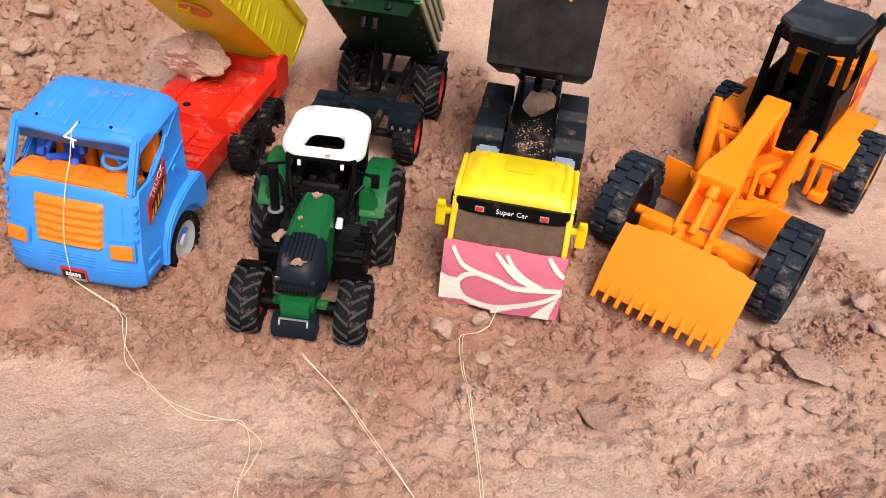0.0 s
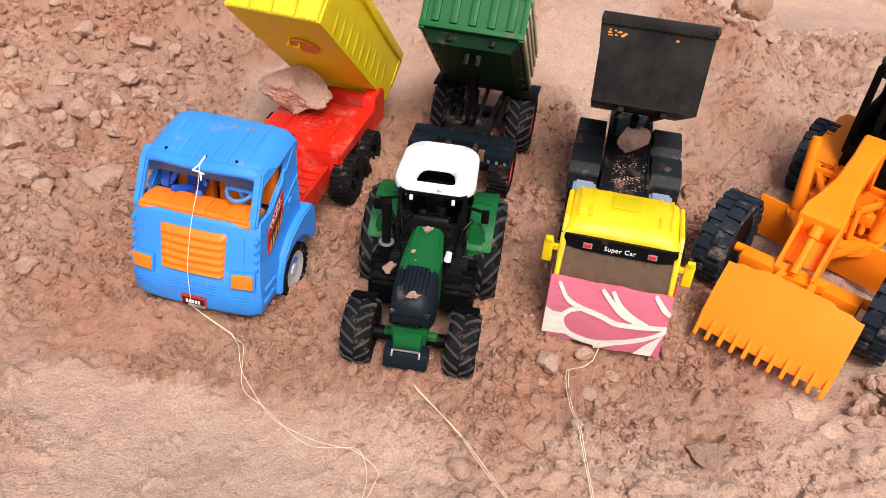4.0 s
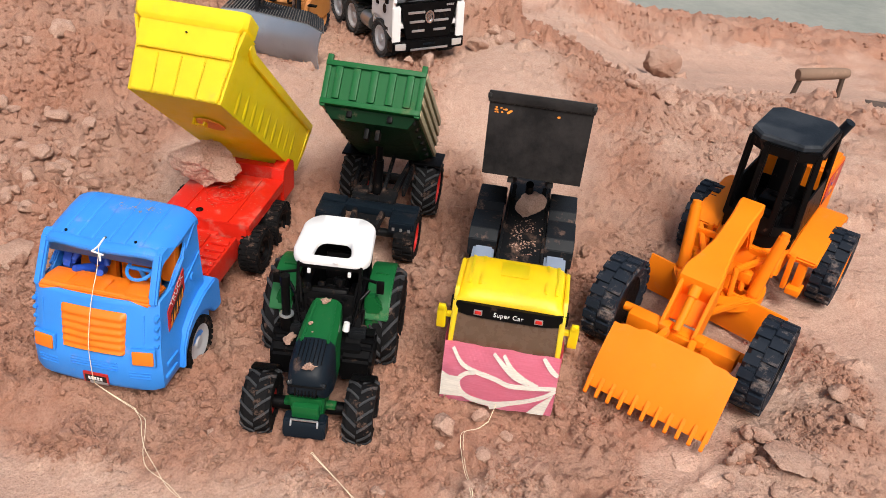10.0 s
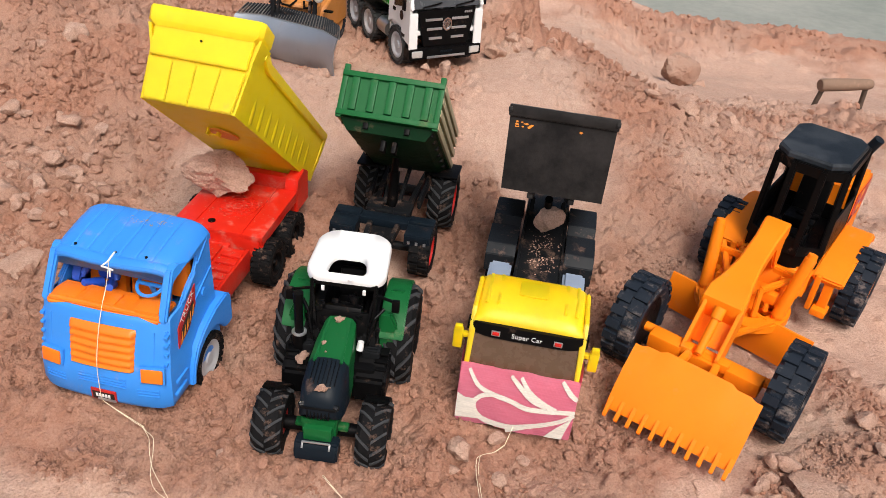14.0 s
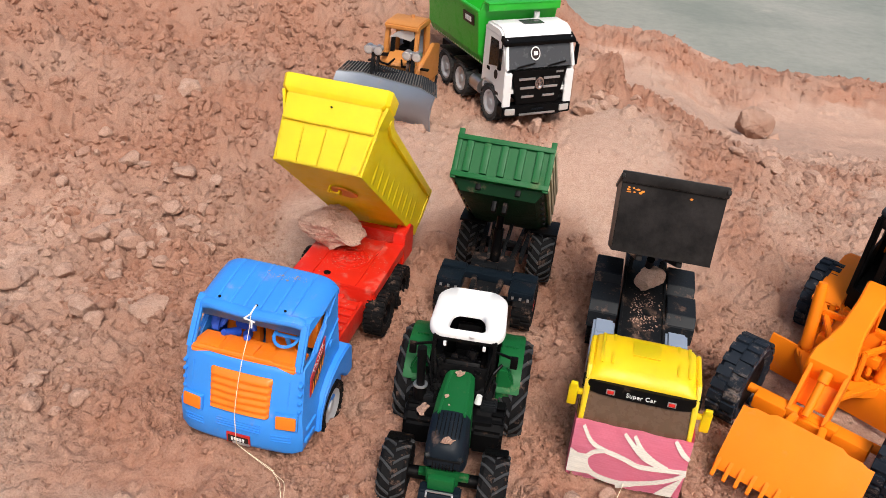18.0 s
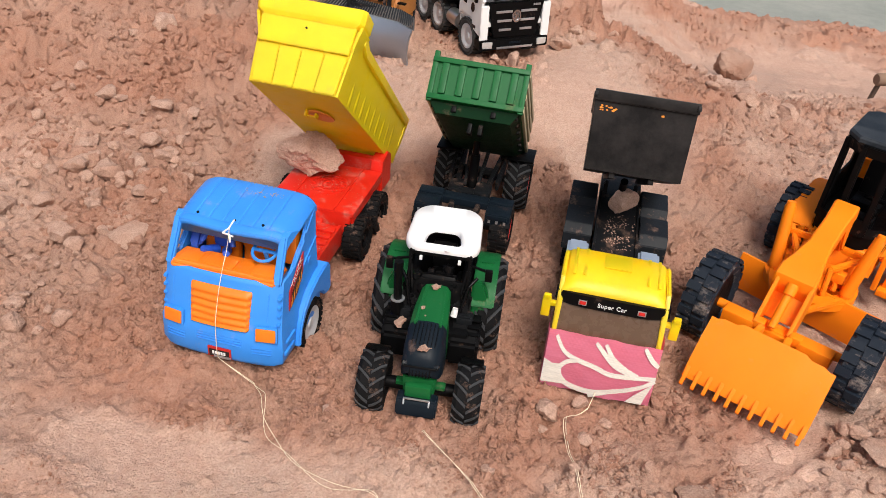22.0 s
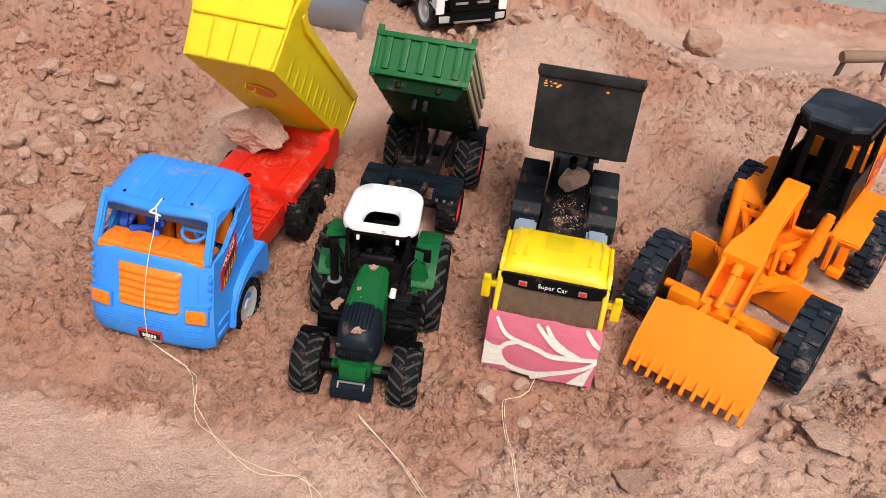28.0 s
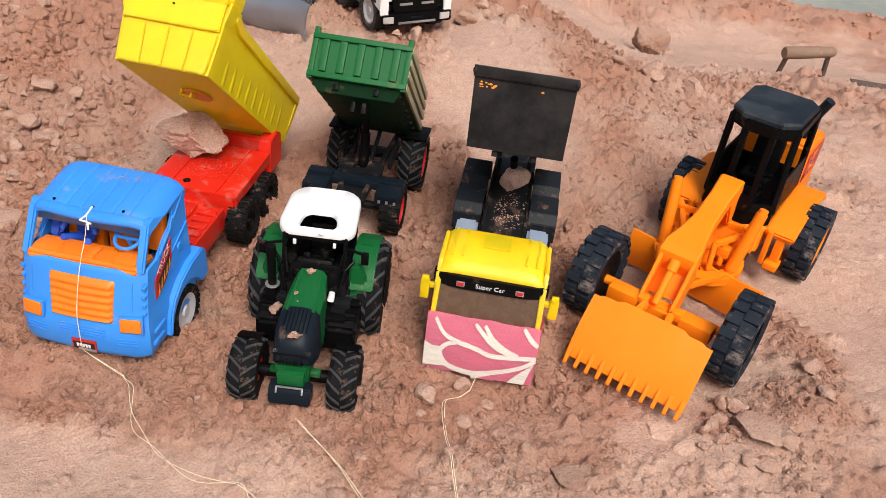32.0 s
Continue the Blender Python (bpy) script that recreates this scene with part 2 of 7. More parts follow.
MAT = {
    "soil": soil_material("dry_red_soil"),
    "clod": soil_material("soil_clod", 0.30),
    "stone": soil_material("dry_clod", 0.0, 0.20),
    "sandstone": soil_material("sandstone", 0.0, 0.0, 1.22),
    "rock": soil_material("grey_brown_rock", 0.0, 0.22, 0.80),
    "blue": plastic("blue_plastic", (0.035, 0.265, 0.80), 0.42, 0.16),
    "blue_deep": plastic("deep_blue_plastic", (0.02, 0.09, 0.55), 0.45, 0.05),
    "red": plastic("red_plastic", (0.66, 0.016, 0.005), 0.42, 0.34),
    "yellow": plastic("yellow_plastic", (0.95, 0.60, 0.004), 0.42, 0.05),
    "yellow_bed": plastic("lemon_yellow_plastic", (0.97, 0.645, 0.005), 0.42, 0.04),
    # the trailer's green, darkened to stand in for shade below the bed
    "green_shaded": plastic("shaded_green_underside", (0.003, 0.026, 0.009), 0.5, 0.12),
    "orange": plastic("orange_plastic", (0.96, 0.232, 0.001), 0.62, 0.04),
    "orange_trim": plastic("orange_trim_plastic", (0.90, 0.20, 0.008), 0.42, 0.05),
    "green": plastic("green_paint", (0.006, 0.105, 0.026), 0.42, 0.08),
    "green_side": plastic("faded_green_paint", (0.05, 0.12, 0.04), 0.5, 0.55),
    "bright_green": plastic("bright_green_plastic", (0.02, 0.42, 0.03), 0.35, 0.05),
    "navy": plastic("dark_blue_grey_plastic", (0.0065, 0.0115, 0.0175), 0.4, 0.08),
    "white": plastic("white_plastic", (0.82, 0.82, 0.81), 0.35, 0.0),
    "black": plastic("black_plastic", (0.003, 0.003, 0.0033), 0.42, 0.05),
    "gloss_black": plastic("glossy_black_plastic", (0.004, 0.004, 0.0045), 0.22, 0.08, 0.2),
    "black_dusty": plastic("dusty_black_plastic", (0.009, 0.010, 0.0115), 0.5, 0.30),
    "black_bed": plastic("scuffed_black_sheet", (0.0065, 0.0060, 0.0060), 0.45, 0.75, scale=11.0, film=(0.034, 0.030, 0.029)),
    "fender": plastic("dusty_dark_grey_plastic", (0.014, 0.0165, 0.020), 0.45, 0.22),
    "cab_grey": plastic("dusty_cab_roof", (0.012, 0.016, 0.021), 0.45, 0.6, scale=22.0, film=(0.06, 0.068, 0.078)),
    "slat_cream": plastic("faded_cream_paint", (0.40, 0.34, 0.20), 0.6, 0.25),
    "tyre_grey": plastic("grey_dusty_rubber", (0.05, 0.05, 0.05), 0.8, 0.15, 0.5, scale=80.0),
    "rubber": plastic("black_rubber", (0.007, 0.007, 0.0075), 0.75, 0.2, 0.5, scale=90.0),
    "rubber_dusty": plastic("dusty_rubber", (0.014, 0.020, 0.030), 0.55, 0.27, 0.5, scale=62.0, film=(0.60, 0.48, 0.41)),
    "lug": plastic("worn_rubber_lug", (0.045, 0.047, 0.05), 0.8, 0.2, 0.5, scale=90.0),
    "rim_red": plastic("red_wheel_rim", (0.6, 0.02, 0.015), 0.35, 0.15),
    "rim_grey": plastic("pale_grey_hub", (0.5, 0.51, 0.53), 0.4, 0.1),
    "grey": plastic("blue_grey_plastic", (0.26, 0.32, 0.42), 0.45, 0.15),
    "silver": plastic("silver_metal", (0.62, 0.63, 0.65), 0.3, 0.05, 0.2, 0.85),
    "steel": plastic("grey_blade_paint", (0.36, 0.40, 0.45), 0.30, 0.10, 0.2, 0.7),
    "grille_grey": plastic("dusty_guard_paint", (0.11, 0.105, 0.10), 0.5, 0.2, 0.2, 0.3),
    "chrome": plastic("chrome_plastic", (0.75, 0.75, 0.76), 0.15, 0.0, 0.1, 1.0),
    "dozer_orange": plastic("dull_orange_paint", (0.55, 0.22, 0.05), 0.45, 0.25),
    "pink": fabric("pink_cloth", (0.96, 0.29, 0.42)),
    "cream": fabric("cream_cloth_print", (0.72, 0.68, 0.60)),
    "string": fabric("cotton_string", (0.78, 0.66, 0.48)),
    "wood": plastic("weathered_wood", (0.24, 0.15, 0.10), 0.8, 0.25, 0.6, scale=70.0),
    "iron": plastic("rusty_iron", (0.12, 0.085, 0.065), 0.65, 0.3, 0.5, 0.4),
    "letter": plastic("white_print", (0.8, 0.8, 0.78), 0.5, 0.0),
    "sticker_red": plastic("red_sticker", (0.5, 0.02, 0.015), 0.35, 0.0),
    "sticker_dark": plastic("black_sticker", (0.03, 0.02, 0.018), 0.35, 0.0),
    "amber": plastic("amber_print", (0.75, 0.26, 0.02), 0.4, 0.0),
    "lamp_clear": plastic("clear_lamp_plastic", (0.7, 0.7, 0.68), 0.15, 0.0, 0.1, 0.4),
    "glass": clear_glass("smoked_glass", (0.02, 0.022, 0.024), 0.05, 0.8),
    "windscreen": clear_glass("brown_windscreen", (0.11, 0.062, 0.035), 0.15, 0.88),
    "glass_grey": clear_glass("grey_glass", (0.06, 0.062, 0.066), 0.1, 0.93),
    "water": murky_water(),
}
for tone in ("green", "orange", "black", "rubber"):
    MAT[tone].node_tree.nodes["Principled BSDF"].inputs["Specular IOR Level"].default_value = {"green": 0.22, "orange": 0.3}.get(tone, 0.10)
for tone in ("yellow", "yellow_bed"):
    shell = MAT[tone].node_tree.nodes["Principled BSDF"]
    shell.inputs["Subsurface Weight"].default_value, shell.inputs["Subsurface Scale"].default_value = 0.65, 0.014
    shell.inputs["Subsurface Radius"].default_value = (1.0, 0.75, 0.1)


# ---- mesh helpers ----


def link_mesh(name, bm, material, smooth=False):
    mesh = bpy.data.meshes.new(name)
    bmesh.ops.recalc_face_normals(bm, faces=bm.faces)
    bm.to_mesh(mesh)
    bm.free()
    mesh.materials.append(MAT[material])
    if smooth:
        mesh.shade_smooth()
        mesh.set_sharp_from_angle(angle=radians(smooth if smooth > 1 else 38))
    return mesh


def part(name, bm, material, parent, label="", at=None, smooth=35):
    """Links a bmesh as one mesh object under a thing or a part."""
    ob = new(name, link_mesh(name, bm, material, smooth))
    ob.parent = parent
    if at is not None:
        ob.matrix_basis = at
    return tagged(ob, label)


def thing(name, at, label, category, group=""):
    ob = new(name)
    ob.empty_display_size = 0.02
    ob.matrix_basis = at
    return tagged(ob, label, category, group)


def put(bm, fresh, m):
    bmesh.ops.transform(bm, matrix=m, verts=fresh)
    return fresh


def box(bm, size, at=(0, 0, 0), bevel=0.0, rot=(0, 0, 0), segments=2, taper=None):
    """A bevelled box, size and centre; taper: factors in x and y of its top."""
    fresh = bmesh.ops.create_cube(bm, size=1.0)["verts"]
    if taper:
        for v in fresh:
            if v.co.z > 0:
                v.co.x *= taper[0]
                v.co.y *= taper[1]
    put(bm, fresh, pose(*at, *rot) @ Matrix.Diagonal((*size, 1)))
    if bevel:
        edges = list({e for v in fresh for e in v.link_edges})
        bmesh.ops.bevel(bm, geom=edges, offset=bevel, segments=segments, affect="EDGES", profile=0.6, clamp_overlap=True)
    return bm


def tube(bm, a, b, r, r2=None, segments=12, caps=True):
    """A round bar from a to b."""
    a, b = Vector(a), Vector(b)
    m = Matrix.Translation((a + b) / 2) @ (b - a).to_track_quat("Z", "Y").to_matrix().to_4x4()
    bmesh.ops.create_cone(bm, cap_ends=caps, segments=segments, radius1=r, radius2=r if r2 is None else r2, depth=(b - a).length, matrix=m)
    return bm


def bar(bm, a, b, w, h, up=(0, 0, 1), bevel=0.0):
    """A square bar from a to b, w across and h along up."""
    a, b = Vector(a), Vector(b)
    d = (b - a).normalized()
    side = d.cross(Vector(up)).normalized()
    top = side.cross(d)
    m = Matrix((side, d, top)).transposed().to_4x4()
    m.translation = (a + b) / 2
    fresh = bmesh.ops.create_cube(bm, size=1.0)["verts"]
    put(bm, fresh, m @ Matrix.Diagonal((w, (b - a).length, h, 1)))
    if bevel:
        bmesh.ops.bevel(bm, geom=list({e for v in fresh for e in v.link_edges}), offset=bevel, segments=2, affect="EDGES", clamp_overlap=True)
    return bm


def prism(bm, outline, x0, x1, axis="x", bevel=0.0, segments=2):
    """A solid from a closed outline: (y, z) pairs along x, (x, z) along y or (x, y) along z."""
    def at(p, d):
        return {"x": (d, p[0], p[1]), "y": (p[0], d, p[1]), "z": (p[0], p[1], d)}[axis]
    a = [bm.verts.new(at(p, x0)) for p in outline]
    b = [bm.verts.new(at(p, x1)) for p in outline]
    faces = [bm.faces.new(a), bm.faces.new(b[::-1])]
    for i in range(len(outline)):
        j = (i + 1) % len(outline)
        faces.append(bm.faces.new((a[i], b[i], b[j], a[j])))
    bmesh.ops.recalc_face_normals(bm, faces=faces)
    if bevel:
        bmesh.ops.bevel(bm, geom=list({e for f in faces for e in f.edges}), offset=bevel, segments=segments, affect="EDGES", clamp_overlap=True)
    return bm


def loft(bm, rings, closed=True, caps=True):
    """A skin over rings of equally many points."""
    made = [[bm.verts.new(p) for p in ring] for ring in rings]
    k = len(made[0])
    for a, b in zip(made, made[1:]):
        for i in range(k if closed else k - 1):
            j = (i + 1) % k
            bm.faces.new((a[i], a[j], b[j], b[i]))
    if caps:
        bm.faces.new(made[0][::-1])
        bm.faces.new(made[-1])
    return bm


def lathe(bm, profile, segments=32, caps=True):
    """A body of revolution about x: (distance along x, radius) pairs, open ends closed where the radius is 0."""
    rings = []
    for d, r in profile:
        rings.append([(d, r * math.cos(2 * math.pi * i / segments), r * math.sin(2 * math.pi * i / segments)) for i in range(segments)])
    return loft(bm, rings, True, caps)


def plate(bm, corners, thick, bevel=0.0):
    """A flat plate from its corners in order, thickened against its normal."""
    a = [Vector(c) for c in corners]
    nrm = (a[1] - a[0]).cross(a[2] - a[1]).normalized()
    top = [bm.verts.new(p) for p in a]
    low = [bm.verts.new(p - nrm * thick) for p in a]
    faces = [bm.faces.new(top), bm.faces.new(low[::-1])]
    for i in range(len(a)):
        j = (i + 1) % len(a)
        faces.append(bm.faces.new((top[i], low[i], low[j], top[j])))
    if bevel:
        bmesh.ops.recalc_face_normals(bm, faces=faces)
        bmesh.ops.bevel(bm, geom=list({e for f in faces for e in f.edges}), offset=bevel, segments=2, affect="EDGES", clamp_overlap=True)
    return bm


def B():
    return bmesh.new()


def wheel(parent, at, radius, width, tyre, hub, lugs=18, style="block", rim=0.55, dish=0.25, side=1, label="", hub_label="", outer=0.86):
    """A toy wheel about the local x axis; side: +1 where the outer face looks to +x."""
    bm = B()
    w = width / 2
    lathe(bm, [(-w * 0.8, radius * rim), (-w, radius * (rim + 0.1)), (-w, radius * 0.84), (-w * 0.72, radius * 0.945), (0, radius * 0.955),
               (w * 0.72, radius * 0.945), (w, radius * 0.84), (w, radius * (rim + 0.1)), (w * 0.8, radius * rim)], 40, False)
    t = part("tyre", bm, tyre, parent, label, at)
    tread = B()
    for i in range(lugs):
        a = 2 * math.pi * i / lugs
        if style == "chevron":
            for s in (-1, 1):
                m = Matrix.Rotation(a + (0.5 if s > 0 else 0) * 2 * math.pi / lugs, 4, "X")
                pts = []
                for k in range(4):
                    u = k / 3
                    x = s * w * (0.04 + 0.98 * u)
                    bend = 0.36 * u
                    r0 = radius * (0.945 - 0.1 * u ** 3)
                    r1 = radius * (1.0 - 0.085 * u ** 3)
                    half = radius * 0.055
                    ring = []
                    for dy, r in ((-half, r0), (half, r0), (half * 0.75, r1), (-half * 0.75, r1)):
                        ang = bend + dy / radius
                        ring.append(m @ Vector((x, r * math.sin(ang), r * math.cos(ang))))
                    pts.append(ring)
                loft(tread, pts)
        else:
            for s in (-1, 1):
                m = Matrix.Rotation(a + (0.5 if s > 0 else 0) * 2 * math.pi / lugs, 4, "X")
                fresh = bmesh.ops.create_cube(tread, size=1.0)["verts"]
                put(tread, fresh, m @ pose(s * w * 0.5, 0, radius * 0.955) @ Matrix.Diagonal((w * 0.92, 2 * math.pi * radius / lugs * 0.6, radius * 0.09, 1)))
    part("tread", tread, "lug" if style == "chevron" else tyre, t)
    bm = B()
    inner = radius * rim
    lathe(bm, [(-w * 0.78 * side, 0), (-w * 0.78 * side, inner), (w * outer * side, inner), (w * outer * side, inner * 0.86), (w * (outer - 2 * dish) * side, inner * 0.66),
               (w * (outer - 2 * dish) * side, inner * 0.34), (w * (outer - 0.06) * side, inner * 0.26), (w * (outer - 0.06) * side, 0)], 28)
    h = part("rim", bm, hub, t, hub_label)
    return t

# ---- ground ----


def smooth_step(v):
    v = np.clip(v, 0.0, 1.0)
    return v * v * (3 - 2 * v)


def lattice(ix, iy, seed):
    h = (ix.astype(np.int64) * 374761393 + iy.astype(np.int64) * 668265263 + seed * 974634777) & 0xFFFFFFFF
    h = ((h ^ (h >> 13)) * 1274126177) & 0xFFFFFFFF
    return ((h ^ (h >> 16)) & 0xFFFF) / 65535.0


def value_noise(x, y, seed):
    """Smooth noise in -1..1, one cell a metre."""
    fx, fy = np.floor(x), np.floor(y)
    u, v = x - fx, y - fy
    u, v = u * u * u * (u * (u * 6 - 15) + 10), v * v * v * (v * (v * 6 - 15) + 10)
    a, b = lattice(fx, fy, seed), lattice(fx + 1, fy, seed)
    c, d = lattice(fx, fy + 1, seed), lattice(fx + 1, fy + 1, seed)
    return 2 * ((a + (b - a) * u) * (1 - v) + (c + (d - c) * u) * v) - 1


def turned(x, y, cell, angle, seed):
    c, s = math.cos(angle) / cell, math.sin(angle) / cell
    return value_noise(x * c - y * s + 31.7 * seed, x * s + y * c - 17.3 * seed, seed)


def dome(x, y, cx, cy, rx, ry, h, turn=0.0):
    c, s = math.cos(turn), math.sin(turn)
    u, v = ((x - cx) * c + (y - cy) * s) / rx, (-(x - cx) * s + (y - cy) * c) / ry
    return h * np.exp(-(u * u + v * v))


def land(x, y):
    """The lie of the land: a flat work floor, a bank behind it, a fall towards the water."""
    wob = 0.05 * turned(x, y, 0.35, 0.4, 5)
    bank = smooth_step((y - 0.28) / 0.40) * (1 - smooth_step((x + wob - 0.08 - 0.15 * (y - 0.6)) / 0.30))
    z = 0.088 * bank
    z = z + 0.06 * smooth_step((y - 0.65) / 0.5) * smooth_step((-x - 0.1) / 0.4)
    z = z - 0.30 * smooth_step((y - 0.65) / 1.35) * smooth_step((x + 0.25) / 0.4)
    z = z + 0.28 * smooth_step((-x - 0.68 + 0.25 * (y - 0.5)) / 0.55)
    z = z - 0.30 * smooth_step((y - 2.35) / 0.45) * smooth_step((x + 0.55) / 0.5)
    # the bank's broken edge beside the tipper, and the ridge before the water
    edge = 0.165 + 0.4 * wob + 0.012 * turned(x, y, 0.03, 0.3, 41)
    z = z + 0.060 * smooth_step((edge - x) / 0.03) * smooth_step((y - 0.84 + 0.3 * wob) / 0.10) * (1 - smooth_step((y - 1.15) / 0.5))
    z = z + dome(x, y, 0.6, 2.25, 1.6, 0.14, 0.022, -0.02)
    z = z + dome(x, y, 0.39, 0.77, 0.10, 0.10, 0.018, 0.5) + dome(x, y, 0.33, 0.62, 0.10, 0.12, 0.012)
    # stands trodden level by the dump truck and the loader
    for cx, cy, rx, ry, turn, level in ((-0.075, 0.83, 0.10, 0.19, 0.576, 0.074), (-0.235, 0.75, 0.13, 0.12, -0.17, 0.066)):
        on = np.clip(dome(x, y, cx, cy, rx, ry, 1.5, turn), 0, 1)
        z = z * (1 - on) + level * on
    # earth pushed up under and beside the toys
    z = z + dome(x, y, -0.262, -0.030, 0.060, 0.024, 0.012) + dome(x, y, 0.31, 0.47, 0.07, 0.05, 0.022, 0.4)
    z = z + dome(x, y, 0.44, 0.02, 0.05, 0.07, 0.012) + dome(x, y, -0.62, 0.62, 0.12, 0.1, 0.03)
    return z


# loose, freshly broken earth: centre, half axes, amount, height of the heap
LOOSE_NEAR = [(-0.255, -0.006, 0.085, 0.028, 0.9, 0.010), (-0.235, -0.088, 0.035, 0.020, 0.8, 0.006), (-0.09, -0.055, 0.095, 0.034, 0.8, 0.004), (-0.125, 0.05, 0.045, 0.10, 0.9, 0.004),
              (0.058, 0.10, 0.042, 0.17, 1.0, 0.004), (0.235, 0.11, 0.038, 0.15, 0.9, 0.0), (-0.11, 0.22, 0.042, 0.14, 0.9, 0.0), (0.085, -0.045, 0.060, 0.030, 0.8, 0.004),
              (0.480, 0.120, 0.040, 0.055, 0.9, 0.008), (0.372, -0.008, 0.025, 0.022, 0.8, 0.002), (0.455, 0.030, 0.060, 0.028, 0.7, 0.006)]
LOOSE_FAR = [(0.9, 2.22, 1.3, 0.12, 0.55, 0.0), (0.06, 0.34, 0.08, 0.10, 0.7, 0.0), (0.07, 0.42, 0.06, 0.06, 0.5, 0.0), (0.44, 0.62, 0.16, 0.16, 0.8, 0.008), (0.33, 0.86, 0.14, 0.13, 0.8, 0.010),
             (0.16, 1.0, 0.07, 0.14, 0.8, 0.008), (-0.48, 0.26, 0.13, 0.20, 0.9, 0.008), (-0.36, 0.10, 0.05, 0.14, 0.6, 0.003), (-0.50, 1.0, 0.38, 0.36, 0.9, 0.0),
             (0.29, 0.33, 0.07, 0.12, 0.45, 0.0), (-0.80, 0.60, 0.25, 0.40, 0.8, 0.0), (-0.45, 0.55, 0.14, 0.16, 0.5, 0.0), (0.70, 0.95, 0.2, 0.14, 0.7, 0.010),
             (0.6, 2.2, 1.6, 0.12, 0.25, 0.008)]
LOOSE = LOOSE_NEAR + LOOSE_FAR
SMOOTH = [(0.09, 0.63, 0.045, 0.13, 0.9), (0.20, 0.86, 0.035, 0.10, 0.6), (-0.26, -0.125, 0.10, 0.022, 0.6), (0.26, -0.035, 0.09, 0.022, 0.7), (0.56, 0.21, 0.07, 0.07, 0.6), (0.7, 1.55, 0.5, 0.25, 0.8)]


def loose(x, y):
    """How broken the surface is: 0 trodden smooth, 1 loose clods."""
    r = 0.38 + 0.40 * turned(x, y, 0.13, 0.9, 11) + 0.20 * turned(x, y, 0.045, 0.2, 12)
    for cx, cy, rx, ry, amount, h in LOOSE:
        r = r + dome(x, y, cx, cy, rx, ry, amount)
    for cx, cy, rx, ry, amount in SMOOTH:
        r = r - dome(x, y, cx, cy, rx, ry, amount)
    return np.clip(r, 0.05, 1.15)


# how red or dark the earth is: centre, half axes, amount (pale and dusty where negative)
DUSTY = [(0.10, -0.13, 0.16, 0.05, -0.40), (-0.75, 0.35, 0.42, 0.45, -0.55), (-0.8, 0.85, 0.3, 0.25, -0.1), (0.6, 1.5, 0.5, 0.45, -0.9), (0.62, 0.98, 0.22, 0.25, -0.5), (0.22, -0.09, 0.22, 0.07, -0.5),
         (-0.2, -0.16, 0.2, 0.05, -0.35), (0.1, 0.62, 0.08, 0.22, -0.4), (0.6, 0.3, 0.16, 0.3, -0.3), (0.44, 0.6, 0.16, 0.2, -0.3)]
# red earth; the long strips between the toys also paint in their shade
RED_AND_SHADED = [(-0.46, 0.6, 0.12, 0.12, 0.7), (-0.47, 0.9, 0.15, 0.2, 0.35), (-0.03, 0.02, 0.1, 0.04, 0.5), (0.06, 0.12, 0.05, 0.22, 1.0), (-0.12, 0.12, 0.05, 0.22, 1.1),
          (0.22, 0.14, 0.05, 0.18, 1.0), (-0.07, 0.42, 0.05, 0.1, 0.4), (0.28, 0.36, 0.07, 0.1, 0.35), (0.13, 0.03, 0.07, 0.03, 0.5), (-0.26, -0.02, 0.1, 0.03, 0.6),
          (-0.34, -0.07, 0.06, 0.02, 0.45), (0.28, 0.98, 0.14, 0.12, 0.35), (-0.58, 0.66, 0.16, 0.13, 0.45)]


def red_and_shade(x, y):
    r = loose(x, y)
    for cx, cy, rx, ry, amount in DUSTY + RED_AND_SHADED:
        r = r + dome(x, y, cx, cy, rx, ry, amount)
    return np.clip(r, -0.2, 1.9)


def chunks(x, y, cell, seed, share, tall=0.34, warp=0.25):
    """Angular lumps of broken earth, one at most in each cell of a jittered lattice; share (0..1) of the cells hold one."""
    u = x / cell + warp * turned(x, y, cell * 0.9, 0.3, seed + 50)
    v = y / cell + warp * turned(x, y, cell * 0.9, 1.0, seed + 60)
    fu, fv = np.floor(u), np.floor(v)
    top = np.zeros_like(u)
    for i in (-1, 0, 1):
        for j in (-1, 0, 1):
            cu, cv = fu + i, fv + j
            a, b, c, d = (lattice(cu, cv, seed + k) for k in (0, 1, 2, 3))
            du, dv = u - cu - 0.15 - 0.7 * a, v - cv - 0.15 - 0.7 * b
            ang = 6.283 * c
            p, q = du * np.cos(ang) + dv * np.sin(ang), (dv * np.cos(ang) - du * np.sin(ang)) * (0.75 + 0.6 * a)
            far = np.maximum(np.maximum(np.abs(p), np.abs(q)), 0.74 * (np.abs(p) + np.abs(q)))
            size = 0.20 + 0.46 * d * d + 0.10 * b
            lift = np.clip((1 - far / size) * 3.2, 0, 1)
            lift = np.minimum(lift, 0.85 + (1.6 * (b - 0.5) * p + 1.4 * (a - 0.5) * q) / size)
            top = np.maximum(top, np.where(c < share, lift * size * tall * cell * 2.2, 0.0))
    return top


